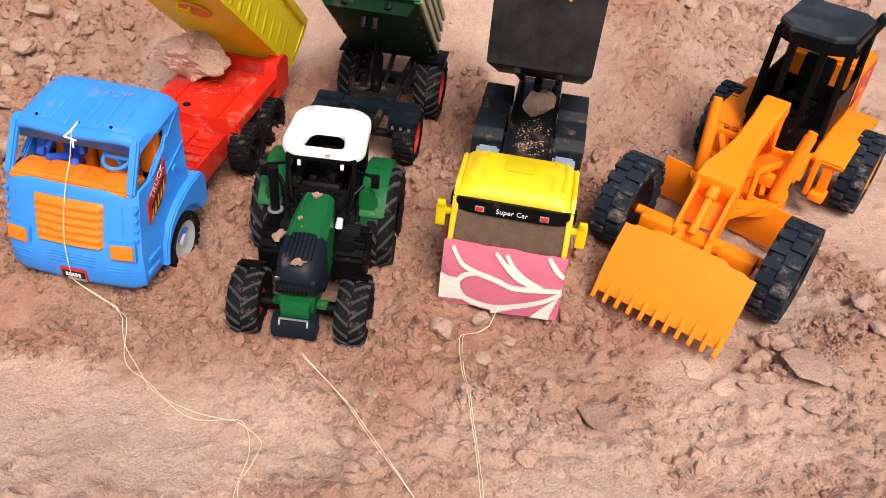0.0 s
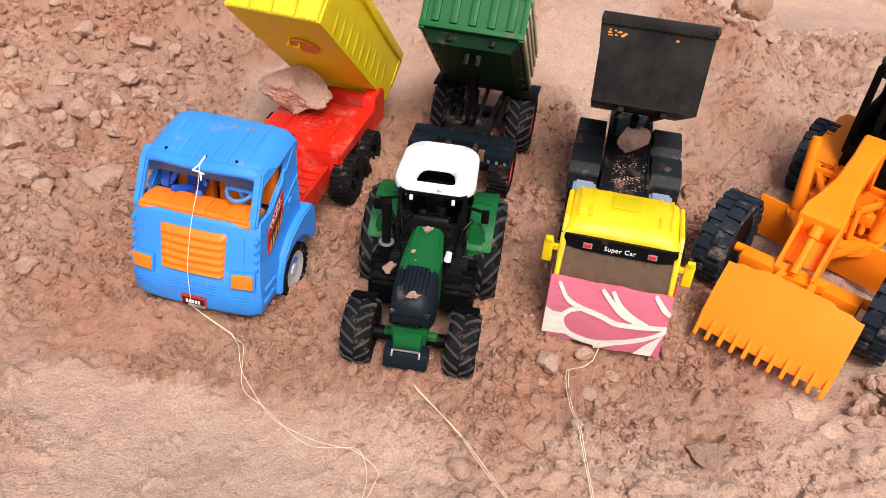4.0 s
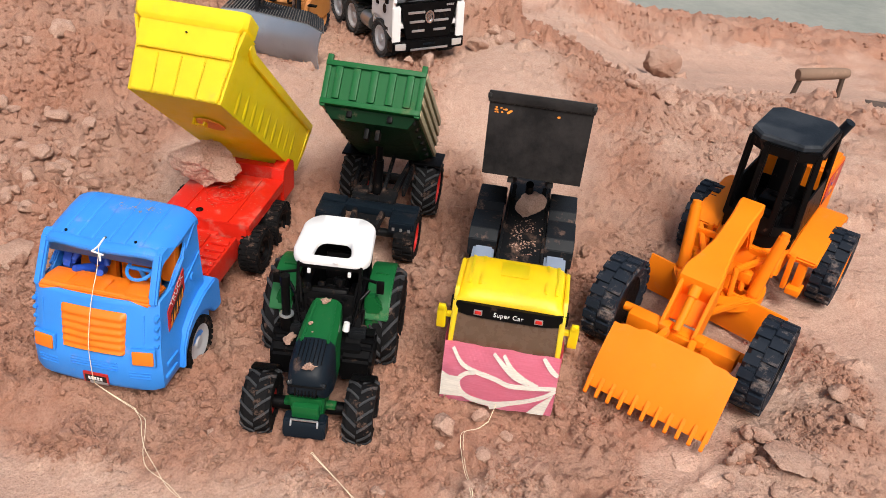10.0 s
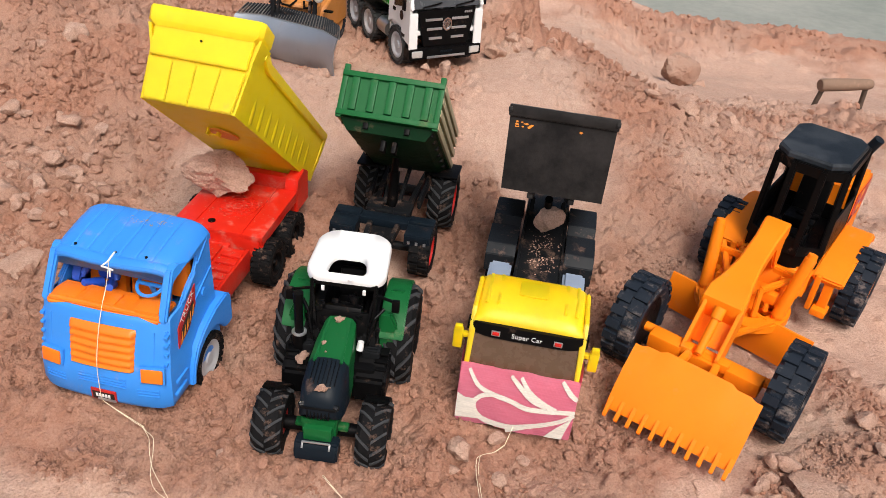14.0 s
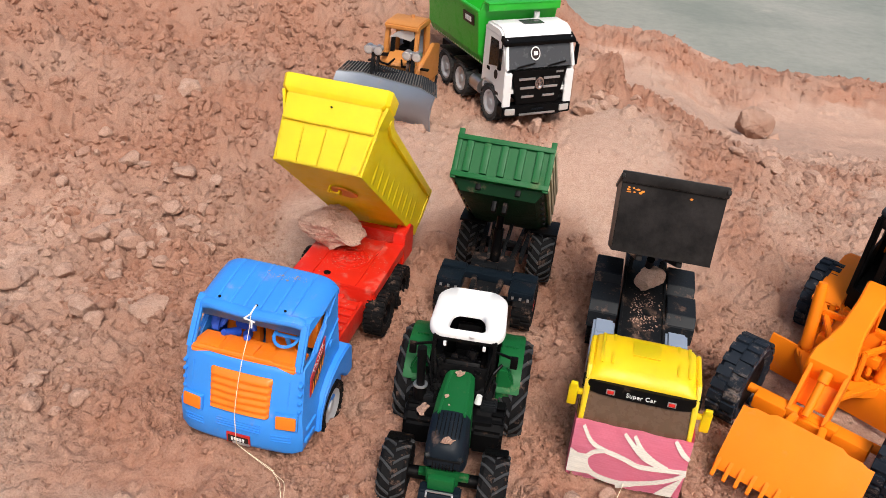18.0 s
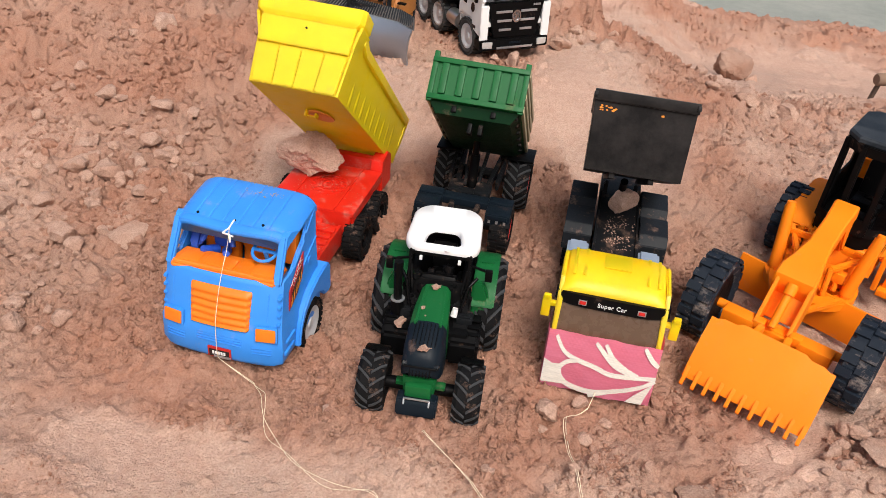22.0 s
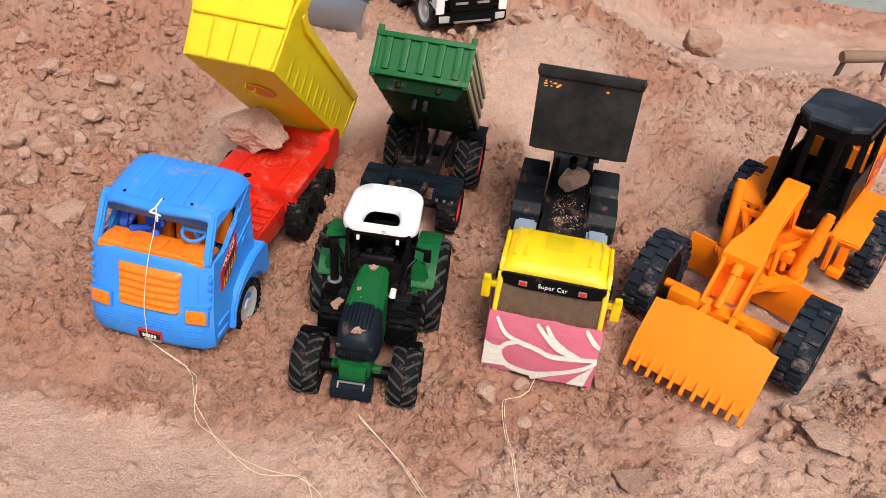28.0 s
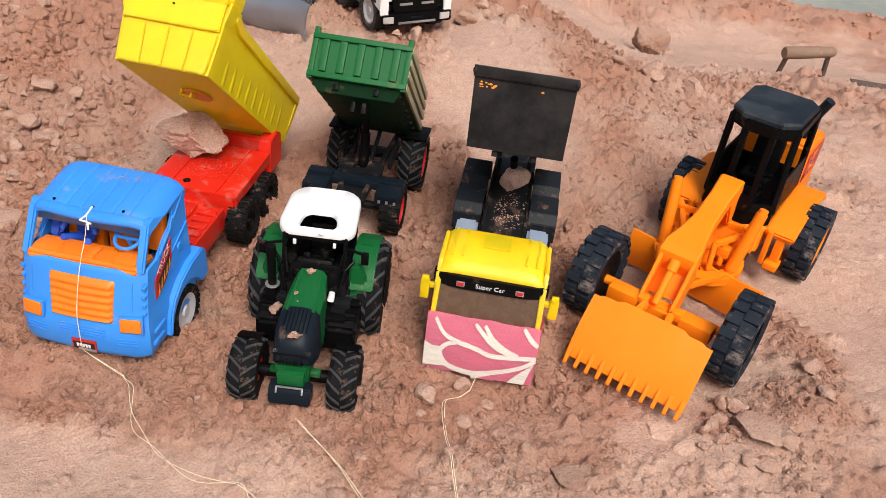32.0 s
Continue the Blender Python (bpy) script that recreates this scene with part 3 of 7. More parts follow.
def ground_z(x, y):
    x, y = np.asarray(x, float), np.asarray(y, float)
    z = land(x, y)
    far = smooth_step((np.hypot(x - 0.1, y - 0.4) - 2.6) / 1.5)
    r = loose(x, y) * (1 - far)
    for cx, cy, rx, ry, amount, h in LOOSE:
        z = z + dome(x, y, cx, cy, rx, ry, h)
    z = z + 0.007 * turned(x, y, 0.11, 0.3, 1) * (1 - far)
    z = z + 0.006 * r * turned(x, y, 0.037, 1.1, 2) + 0.0025 * (1 - far) * turned(x, y, 0.03, 0.6, 31)
    z = z + 0.0030 * r * turned(x, y, 0.014, 0.1, 32) + (0.0004 + 0.0020 * r) * (1 - far) * turned(x, y, 0.0065, 0.7, 33)
    # furrows between the lumps, then the lumps themselves, at four sizes
    z = z + 0.0065 * r * (np.abs(turned(x, y, 0.021, 0.5, 3)) ** 0.6 - 0.4)
    z = z + 0.0042 * (0.02 + r) * (np.abs(turned(x, y, 0.0095, 1.4, 13)) ** 0.6 - 0.4)
    rough = np.clip(r - 0.12, 0, 1)
    near = (1 - smooth_step((y - 0.75) / 0.4)) * (1 - far)
    fore = 1 - smooth_step((y + 0.02) / 0.12)
    z = z + chunks(x, y, 0.044, 70, 0.50 * rough ** 2 * (1 - far), 0.24 - 0.10 * fore)
    z = z + chunks(x, y, 0.021, 80, 0.62 * rough * (1 - far), 0.30 - 0.11 * fore)
    z = z + chunks(x, y, 0.0105, 90, 0.72 * rough * near + 0.04, 0.34)
    z = z + chunks(x, y, 0.0058, 100, 0.70 * rough * near + 0.10, 0.36)
    # broken crest before the water
    crest = dome(x, y, 0.8, 2.24, 1.5, 0.15, 1.0, -0.02)
    z = z + chunks(x, y, 0.050, 110, 0.70 * crest, 0.12) + 0.010 * crest * turned(x, y, 0.05, 0.4, 34)
    # ripples of slumped sand beside the black bed
    ripple = dome(x, y, 0.27, 0.30, 0.05, 0.09, 1.0)
    z = z + 0.0055 * ripple * np.sin(150 * (y + 0.35 * x) + 2.5 * turned(x, y, 0.06, 0.2, 15))
    # cracks where the crust has broken
    crack = np.abs(turned(x, y, 0.06, 0.7, 7) + 0.35 * turned(x, y, 0.02, 0.2, 8))
    z = z - 0.006 * np.clip(1 - crack / 0.05, 0, 1) * np.clip(r, 0.15, 1) * smooth_step((turned(x, y, 0.2, 0.1, 9) - 0.05) / 0.3)
    return z


def stretches(stops):
    """Grid lines between stops (place, spacing)."""
    lines = []
    for (a, da), (b, db) in zip(stops, stops[1:]):
        p = a
        while p < b - 1e-9:
            lines.append(p)
            k = (p - a) / (b - a)
            p += da * (db / da) ** k
    lines.append(stops[-1][0])
    return np.array(lines)


def build_ground():
    xs = stretches([(-60, 20), (-3, 0.4), (-1.0, 0.006), (-0.60, 0.0030), (-0.46, 0.0024), (0.56, 0.0024), (1.1, 0.010), (2.4, 0.020), (3.5, 0.15), (60, 20)])
    ys = stretches([(-60, 20), (-2, 0.4), (-0.42, 0.008), (-0.24, 0.0021), (0.30, 0.0025), (0.55, 0.0042), (1.0, 0.008), (2.0, 0.014), (2.7, 0.018), (6, 0.3), (90, 20)])
    gx, gy = np.meshgrid(xs, ys)
    gz = ground_z(gx, gy)
    nx, ny = len(xs), len(ys)
    verts = np.stack([gx, gy, gz], -1).reshape(-1, 3)
    i = (np.arange(ny - 1)[:, None] * nx + np.arange(nx - 1)[None]).ravel()
    quads = np.stack([i, i + 1, i + 1 + nx, i + nx], -1)
    mesh = bpy.data.meshes.new("ground")
    mesh.vertices.add(len(verts))
    mesh.vertices.foreach_set("co", verts.ravel())
    mesh.loops.add(quads.size)
    mesh.loops.foreach_set("vertex_index", quads.ravel())
    mesh.polygons.add(len(quads))
    mesh.polygons.foreach_set("loop_start", np.arange(len(quads)) * 4)
    mesh.update(calc_edges=True)
    mesh.polygons.foreach_set("use_smooth", np.ones(len(quads), bool))
    # carries broken earth and the shade painted between the toys
    earth_tone = mesh.attributes.new("broken", "FLOAT", "POINT")
    earth_tone.data.foreach_set("value", red_and_shade(gx, gy).ravel())
    mesh.materials.append(MAT["soil"])
    return tagged(new("ground", mesh), "dry reddish loose earth, trodden and full of clods", "ground", kind="structure")


def clod_shape(rng, level, rough=1.0):
    """Corners and faces of one worn lump about a unit across."""
    bm = bmesh.new()
    bmesh.ops.create_icosphere(bm, subdivisions=level, radius=0.5)
    cuts = [(Vector((rng.gauss(0, 1), rng.gauss(0, 1), rng.gauss(0, 1))).normalized(), rng.uniform(0.22, 0.42)) for _ in range(9)]
    off = Vector((rng.random() * 50, rng.random() * 50, 0))
    for v in bm.verts:
        for nrm, d in cuts:
            over = v.co.dot(nrm) - d
            if over > 0:
                v.co -= nrm * over * 0.9
        v.co += rough * (0.085 * noise.noise_vector(v.co * 3.2 + off) + 0.03 * noise.noise_vector(v.co * 11 + off))
        if level > 2:
            v.co += rough * 0.012 * noise.noise_vector(v.co * 28 + off)
    bm.normal_update()
    co = np.array([v.co[:] for v in bm.verts])
    faces = np.array([[v.index for v in f.verts] for f in bm.faces])
    bm.free()
    return co, faces


def build_crumbs():
    """Loose crumbs of earth all over the ground, too many to count."""
    rng = random.Random(7)
    gen = np.random.default_rng(7)
    small = [clod_shape(rng, 1) for _ in range(12)]
    finer = [clod_shape(rng, 2) for _ in range(12)]
    corners = np.array([(1, 0, 0), (-1, 0, 0), (0, 1, 0), (0, -1, 0), (0, 0, 1), (0, 0, -1)], float)
    sides = np.array([(0, 2, 4), (2, 1, 4), (1, 3, 4), (3, 0, 4), (2, 0, 5), (1, 2, 5), (3, 1, 5), (0, 3, 5)])
    tiny = [(corners * 0.55 * gen.uniform(0.65, 1.15, (6, 1)) + gen.uniform(-0.12, 0.12, (6, 3)), sides) for _ in range(12)]
    spread = []
    # the earth round the toys, the bank behind, and the rubble beside them
    for count, x0, x1, y0, y1, least, more, big, cover in ((190000, -0.50, 0.56, -0.24, 0.36, 0.0014, 0.0024, 0.0060, 0.9), (50000, -0.65, 0.70, 0.36, 0.95, 0.0018, 0.0032, 0.0070, 0.8),
                                                           (24000, -0.70, 0.90, 0.80, 1.50, 0.0030, 0.0040, 0.0090, 0.5), (42000, -1.00, -0.33, 0.00, 1.10, 0.0024, 0.0050, 0.0150, 0.9),
                                                           (5000, -0.30, 2.20, 2.02, 2.45, 0.0050, 0.0070, 0.0120, 0.8)):
        x, y = gen.uniform(x0, x1, count), gen.uniform(y0, y1, count)
        r = loose(x, y)
        clump = 0.20 + 0.5 * turned(x, y, 0.05, 0.4, 21) + 0.5 * turned(x, y, 0.017, 0.9, 22) + 0.35 * turned(x, y, 0.008, 0.2, 23)
        keep = gen.random(count) < np.clip(0.03 + r * (0.10 + clump), 0.02, 1) * cover * np.clip(r * 1.4, 0.15, 1)
        x, y, r = x[keep], y[keep], r[keep]
        k = len(x)
        d = least + more * gen.random(k) ** 2 + (big * gen.random(k) ** 7 + 0.012 * gen.random(k) ** 40) * np.clip(r * 1.3, 0.3, 1.2)
        spread.append((x, y, d))
    px, py, size = (np.concatenate([s[i] for s in spread]) for i in range(3))
    n = len(px)
    pebbles = dome(px, py, 0.362, -0.012, 0.026, 0.026, 1.0) > 0.2 + gen.random(n) * 1.6
    size = np.where(pebbles, 0.004 + 0.004 * gen.random(n), size)
    pz = ground_z(px, py)
    centre = np.stack([px, py, pz + (0.12 - 0.10 * smooth_step((size - 0.003) / 0.005)) * size], -1)
    stretch = size[:, None] * gen.uniform(0.6, 1.3, (n, 3))
    q = gen.normal(size=(n, 4))
    w, x, y, z = (q / np.linalg.norm(q, axis=1, keepdims=True)).T
    turn = np.stack([1 - 2 * (y * y + z * z), 2 * (x * y - z * w), 2 * (x * z + y * w), 2 * (x * y + z * w), 1 - 2 * (x * x + z * z), 2 * (y * z - x * w),
                     2 * (x * z - y * w), 2 * (y * z + x * w), 1 - 2 * (x * x + y * y)], -1).reshape(n, 3, 3)
    kind = gen.integers(0, 12, n)
    verts, tris, base = [], [], 0
    for shapes, chosen in ((tiny, size <= 0.0027), (small, (size > 0.0027) & (size <= 0.0070)), (finer, size > 0.0070)):
        for k, (co, fa) in enumerate(shapes):
            m = np.nonzero(chosen & (kind == k))[0]
            if not len(m):
                continue
            pts = np.einsum("nij,nkj->nki", turn[m], co[None] * stretch[m][:, None]) + centre[m][:, None]
            verts.append(pts.reshape(-1, 3))
            tris.append((fa[None] + base + (np.arange(len(m)) * len(co))[:, None, None]).reshape(-1, 3))
            base += len(m) * len(co)
    soft_count = int((size <= 0.0027).sum()) * 8 + int(((size > 0.0027) & (size <= 0.0070)).sum()) * 20
    verts, tris = np.concatenate(verts), np.concatenate(tris)
    mesh = bpy.data.meshes.new("soil_crumbs")
    mesh.vertices.add(len(verts))
    mesh.vertices.foreach_set("co", verts.ravel())
    mesh.loops.add(tris.size)
    mesh.loops.foreach_set("vertex_index", tris.ravel())
    mesh.polygons.add(len(tris))
    mesh.polygons.foreach_set("loop_start", np.arange(len(tris)) * 3)
    mesh.update(calc_edges=True)
    mesh.polygons.foreach_set("use_smooth", np.arange(len(tris)) < soft_count)
    field = mesh.attributes.new("broken", "FLOAT", "POINT")
    field.data.foreach_set("value", red_and_shade(verts[:, 0], verts[:, 1]))
    mesh.materials.append(MAT["clod"])
    return tagged(new("soil_crumbs", mesh), "loose crumbs of dry reddish earth on the ground", "soil", kind="stuff")


LUMPS = []


def lump(name, x, y, size, label, category, squash=(1, 1, 1), turn=0.0, seed=0, sink=0.3, z=None, group="", material="stone", detail=4, rough=1.0):
    """One larger stone or clod, resting a little sunk in the earth or on what carries it."""
    rng = random.Random(seed + 100)
    co, fa = clod_shape(rng, detail, rough)
    mesh = bpy.data.meshes.new(name)
    mesh.from_pydata((co * np.array(squash) * size).tolist(), [], fa.tolist())
    mesh.polygons.foreach_set("use_smooth", np.ones(len(mesh.polygons), bool))
    mesh.set_sharp_from_angle(angle=radians(33))
    mesh.materials.append(MAT[material])
    ob = new(name, mesh)
    low = float((co[:, 2]).min()) * squash[2] * size
    base = float(ground_z(x, y)) if z is None else z
    ob.matrix_basis = pose(x, y, base - low * (1 - sink) if z is None else base - low, 0, 0, turn)
    LUMPS.append(ob)
    return tagged(ob, label, category, group)


build_ground()
build_crumbs()

water = B()
bmesh.ops.create_grid(water, x_segments=2, y_segments=2, size=40.0)
pond = new("water", link_mesh("water", water, "water"))
pond.matrix_basis = pose(12.0, 42.35, -0.335)
tagged(pond, "murky grey-green standing water beyond the earth bank", "water", kind="structure")

# ---- yellow-cab tipper with the cloth front ----


def lettering(name, text, size, material, parent, at, depth=0.0003, space=1.0, label=""):
    """Raised letters with the built-in font, as a mesh."""
    curve = bpy.data.curves.new(name, "FONT")
    curve.body, curve.size, curve.extrude, curve.space_character = text, size, depth, space
    curve.align_x, curve.align_y, curve.resolution_u = "CENTER", "CENTER", 3
    holder = bpy.data.objects.new(name, curve)
    scene.collection.objects.link(holder)
    mesh = bpy.data.meshes.new_from_object(holder.evaluated_get(bpy.context.evaluated_depsgraph_get()))
    bpy.data.objects.remove(holder)
    mesh.materials.clear()
    mesh.materials.append(MAT[material])
    ob = new(name, mesh)
    ob.parent = parent
    ob.matrix_basis = at
    return tagged(ob, label)


def ribbon(bm, points, widths, lift, at):
    """A flat printed stroke along points (u, v), on the plane that at(u, v, lift) gives."""
    left, right = [], []
    for i, p in enumerate(points):
        a, b = points[max(0, i - 1)], points[min(len(points) - 1, i + 1)]
        d = Vector((b[0] - a[0], b[1] - a[1])).normalized()
        w = widths[i] / 2
        left.append(bm.verts.new(at(p[0] - d.y * w, p[1] + d.x * w, lift)))
        right.append(bm.verts.new(at(p[0] + d.y * w, p[1] - d.x * w, lift)))
    for i in range(len(points) - 1):
        bm.faces.new((left[i], right[i], right[i + 1], left[i + 1]))


def bend(a, b, c, d, k=12):
    """Points of a cubic from a to d."""
    out = []
    for i in range(k + 1):
        t = i / k
        out.append(tuple((1 - t) ** 3 * p + 3 * t * (1 - t) ** 2 * q + 3 * t * t * (1 - t) * r + t ** 3 * s for p, q, r, s in zip(a, b, c, d)))
    return out


def build_super_truck(at):
    truck = thing("toy_tipper_truck", at, "yellow-cab toy tipper, raised black bed, pink cloth front", "toy truck")
    # cab shell: yellow, glazed in front
    bm = B()
    # side walls, back, roof and pillars round the open windscreen
    for s in (-1, 1):
        prism(bm, [(0.006, 0.016), (0.090, 0.016), (0.090, 0.060), (0.088, 0.108), (0.080, 0.1165), (0.034, 0.1165), (0.024, 0.106), (0.010, 0.074), (0.006, 0.066)],
              s * 0.0515, s * 0.0475, "x", 0.0012)
    box(bm, (0.097, 0.004, 0.094), (0, 0.088, 0.063), 0.001)
    box(bm, (0.099, 0.004, 0.054), (0, 0.007, 0.043), 0.001)
    box(bm, (0.097, 0.084, 0.004), (0, 0.048, 0.020))
    cab = part("cab", bm, "yellow", truck, "bright yellow plastic cab")
    # roof, crowned and rounded
    bm = B()
    rings = []
    for y, top, w in ((0.024, 0.1065, 0.0485), (0.027, 0.1125, 0.0505), (0.034, 0.1178, 0.0515), (0.060, 0.1215, 0.0520), (0.080, 0.1205, 0.0520), (0.087, 0.1165, 0.0510), (0.0905, 0.110, 0.0495)):
        ring = []
        for k in range(17):
            u = -1 + 2 * k / 16
            edge = (1 - abs(u) ** 7)
            ring.append((w * u, y, 0.1065 + (top - 0.1065) * max(edge, 0.0) ** 0.6))
        ring += [(w, y, 0.1045), (-w, y, 0.1045)]
        rings.append(ring)
    loft(bm, rings)
    roof = part("roof", bm, "yellow", truck)
    for x in (-0.040, -0.030, 0.030, 0.040):
        rib = B()
        box(rib, (0.0030, 0.044, 0.0009), (0, 0, 0), 0.0006)
        part("roof_rib", rib, "yellow", roof, at=pose(x, 0.0595, 0.1200 if abs(x) < 0.035 else 0.1196, 1.5, 0, 0))
    bm = B()
    box(bm, (0.026, 0.022, 0.0010), (0, 0.064, 0.1216), 0.0005)
    part("roof_hatch", bm, "yellow", roof)
    # black sun visor with lettering
    bm = B()
    rings = []
    for k in range(15):
        u = -1 + 2 * k / 14
        x = 0.0535 * u
        y = 0.0185 + 0.006 * abs(u) ** 5
        h = 0.0062 * (1 - 0.25 * abs(u) ** 6)
        rings.append([(x, y, 0.1015 - h), (x, y + 0.0075, 0.1015 - h * 0.8), (x, y + 0.0095, 0.1015 + h * 0.9), (x, y + 0.002, 0.1015 + h)])
    loft(bm, rings)
    visor = part("sun_visor", bm, "black", truck, "black sun visor with white lettering", smooth=50)
    tilt = pose(0, 0.0182, 0.1015, 90 - 8, 0, 0)
    lettering("lettering", "Super Car", 0.0062, "letter", visor, tilt @ pose(0, 0, 0.0006), 0.0002, 1.06)
    for x in (-0.0275, 0.0275):
        bm = B()
        box(bm, (0.0078, 0.0052, 0.001), (0, 0, 0), 0.0004)
        f = part("marker_lamp", bm, "silver", visor, "silver-framed red marker lamp", at=tilt @ pose(x, 0, 0.0006))
        bm = B()
        box(bm, (0.0058, 0.0034, 0.0008), (0, 0, 0.0005), 0.0003)
        part("lens", bm, "rim_red", f)
    # windscreen
    bm = B()
    plate(bm, [(-0.047, 0.0100, 0.069), (0.047, 0.0100, 0.069), (0.046, 0.0230, 0.098), (-0.046, 0.0230, 0.098)], 0.001)
    part("windscreen", bm, "windscreen", truck, "dusty brown tinted windscreen")
    for s in (-1, 1):
        bm = B()
        bar(bm, (s * 0.0492, 0.0080, 0.066), (s * 0.0482, 0.0230, 0.100), 0.0042, 0.0042, bevel=0.0008)
        part("pillar", bm, "yellow", cab)
        bm = B()
        prism(bm, [(0.030, 0.066), (0.070, 0.066), (0.070, 0.102), (0.042, 0.102)], s * 0.0517, s * 0.0522, "x")
        part("side_window", bm, "windscreen", cab)
    # mirrors
    for s in (-1, 1):
        bm = B()
        box(bm, (0.0085, 0.005, 0.0215), (s * 0.0605, 0.022, 0.087), 0.0012)
        box(bm, (0.0068, 0.004, 0.006), (s * 0.0605, 0.0205, 0.0995), 0.001)
        box(bm, (0.0080, 0.0045, 0.005), (s * 0.0545, 0.023, 0.091), 0.001)
        part("wing_mirror", bm, "yellow", truck)
    # pink cloth wrapped round the lower front
    rng = random.Random(3)
    bm = B()
    rows = []
    for j in range(13):
        v = j / 12
        z = 0.006 + 0.0680 * v
        row = []
        for i in range(41):
            u = -1 + 2 * i / 40
            sag = 0.0012 * math.sin(9 * u + 1) + 0.0006 * math.sin(23 * u + 5 * v)
            puff = 0.0018 * math.sin(math.pi * v) + 0.0005 * noise.noise(Vector((u * 4, v * 4, 1)))
            if abs(u) < 0.86:
                p = Vector((0.0535 * u / 0.86, 0.0018 - puff + 0.004 * v * v, z))
            else:
                k = (abs(u) - 0.86) / 0.14
                p = Vector((math.copysign(0.0538 + 0.0006 * math.sin(math.pi * k), u), 0.0022 + 0.030 * k + 0.004 * v * v, z))
            edge = 0.0026 * (1 - v) * (0.4 * math.sin(5 * u) + 0.5 * (abs(u) < 0.3))
            p.z += sag * (v - 0.5) * 0.8 - edge
            row.append(bm.verts.new(p))
        rows.append(row)
    for a, b in zip(rows, rows[1:]):
        for i in range(40):
            bm.faces.new((a[i], a[i + 1], b[i + 1], b[i]))
    bmesh.ops.solidify(bm, geom=bm.faces[:], thickness=-0.0007)
    bmesh.ops.recalc_face_normals(bm, faces=bm.faces[:])
    cloth = part("front_cloth", bm, "pink", truck, "pink woven cloth with cream leaf print, tied over the front", smooth=0)

    def on_cloth(u, v, lift):
        puff = 0.0018 * math.sin(math.pi * min(max(v, 0), 1)) + 0.0005 * noise.noise(Vector((u * 4 * 0.86, v * 4, 1)))
        return Vector((0.0535 * u, 0.0018 - puff + 0.004 * v * v - 0.0012 - lift, 0.006 + 0.0680 * v))
    strokes = [
        ([(-0.84, 0.93), (-0.66, 0.70), (-0.39, 0.60), (-0.06, 0.53), (0.19, 0.46), (0.53, 0.48), (0.88, 0.52), (0.99, 0.54)], 0.072),
        ([(-0.14, 0.93), (0.06, 0.76), (0.27, 0.61), (0.52, 0.53)], 0.070),
        ([(0.03, 0.93), (0.19, 0.74), (0.42, 0.60), (0.68, 0.52)], 0.072),
        ([(0.70, 0.98), (0.86, 0.82), (0.99, 0.74)], 0.070),
        ([(-0.39, 0.60), (-0.60, 0.53), (-0.70, 0.38), (-0.60, 0.19), (-0.35, 0.09), (0.00, 0.08), (0.40, 0.19), (0.76, 0.34), (0.99, 0.50)], 0.082),
        ([(-0.10, 0.00), (0.02, 0.06), (0.23, 0.13)], 0.105),
    ]
    def curved(pts):
        """A smooth line through points."""
        out = [pts[0]]
        for i, (p, q) in enumerate(zip(pts, pts[1:])):
            a, d = pts[max(0, i - 1)], pts[min(len(pts) - 1, i + 2)]
            out += bend(p, tuple(p[k] + (q[k] - a[k]) / 6 for k in (0, 1)), tuple(q[k] - (d[k] - p[k]) / 6 for k in (0, 1)), q, 6)[1:]
        return out
    strokes = [(curved(pts), width) for pts, width in strokes]
    for pts, width in strokes:
        pr = B()
        scaled = [(u * 0.0535, v * 0.050) for u, v in pts]
        n = len(scaled)
        wid = [1.08 * width * 0.050 * (0.75 + 0.35 * math.sin(math.pi * i / (n - 1))) for i in range(n)]
        ribbon(pr, scaled, wid, 0.0003, lambda a, b, l: on_cloth(a / 0.0535, b / 0.050, l))
        part("printed_stroke", pr, "cream", cloth)
    for corners in ([(-0.99, 0.09), (-0.44, 0.13), (-0.62, 0.24), (-0.68, 0.38), (-0.66, 0.48), (-0.85, 0.47), (-0.99, 0.53)], [(0.56, 0.01), (0.86, 0.02), (0.90, 0.20), (0.97, 0.44), (0.70, 0.18)]):
        pr = B()
        pr.faces.new([pr.verts.new(on_cloth(u, v, 0.00028)) for u, v in corners])
        part("printed_patch", pr, "cream", cloth)
    # chassis deck
    bm = B()
    box(bm, (0.050, 0.265, 0.010), (0.001, 0.222, 0.060), 0.0012)
    for s in (-1, 1):
        box(bm, (0.005, 0.25, 0.012), (0.001 + s * 0.018, 0.225, 0.050), 0.001)
        box(bm, (0.003, 0.27, 0.003), (0.001 + s * 0.0235, 0.222, 0.0655), 0.0008)
    part("chassis", bm, "black_dusty", truck, "black plastic chassis deck, sandy in the middle")
    bm = B()
    tube(bm, (0.008, 0.215, 0.0655), (0.008, 0.215, 0.0668), 0.0085, segments=18)
    part("pivot_boss", bm, "black_dusty", truck)
    # grey side tanks behind the cab
    for s in (-1, 1):
        bm = B()
        prism(bm, [(0.094, 0.030), (0.196, 0.030), (0.196, 0.050), (0.188, 0.064), (0.094, 0.064)], s * 0.0275, s * 0.051, "x", 0.003)
        box(bm, (0.016, 0.002, 0.003), (s * 0.038, 0.160, 0.0645), 0.0006)
        part("side_tank", bm, "grey", truck, "blue-grey plastic side tank")
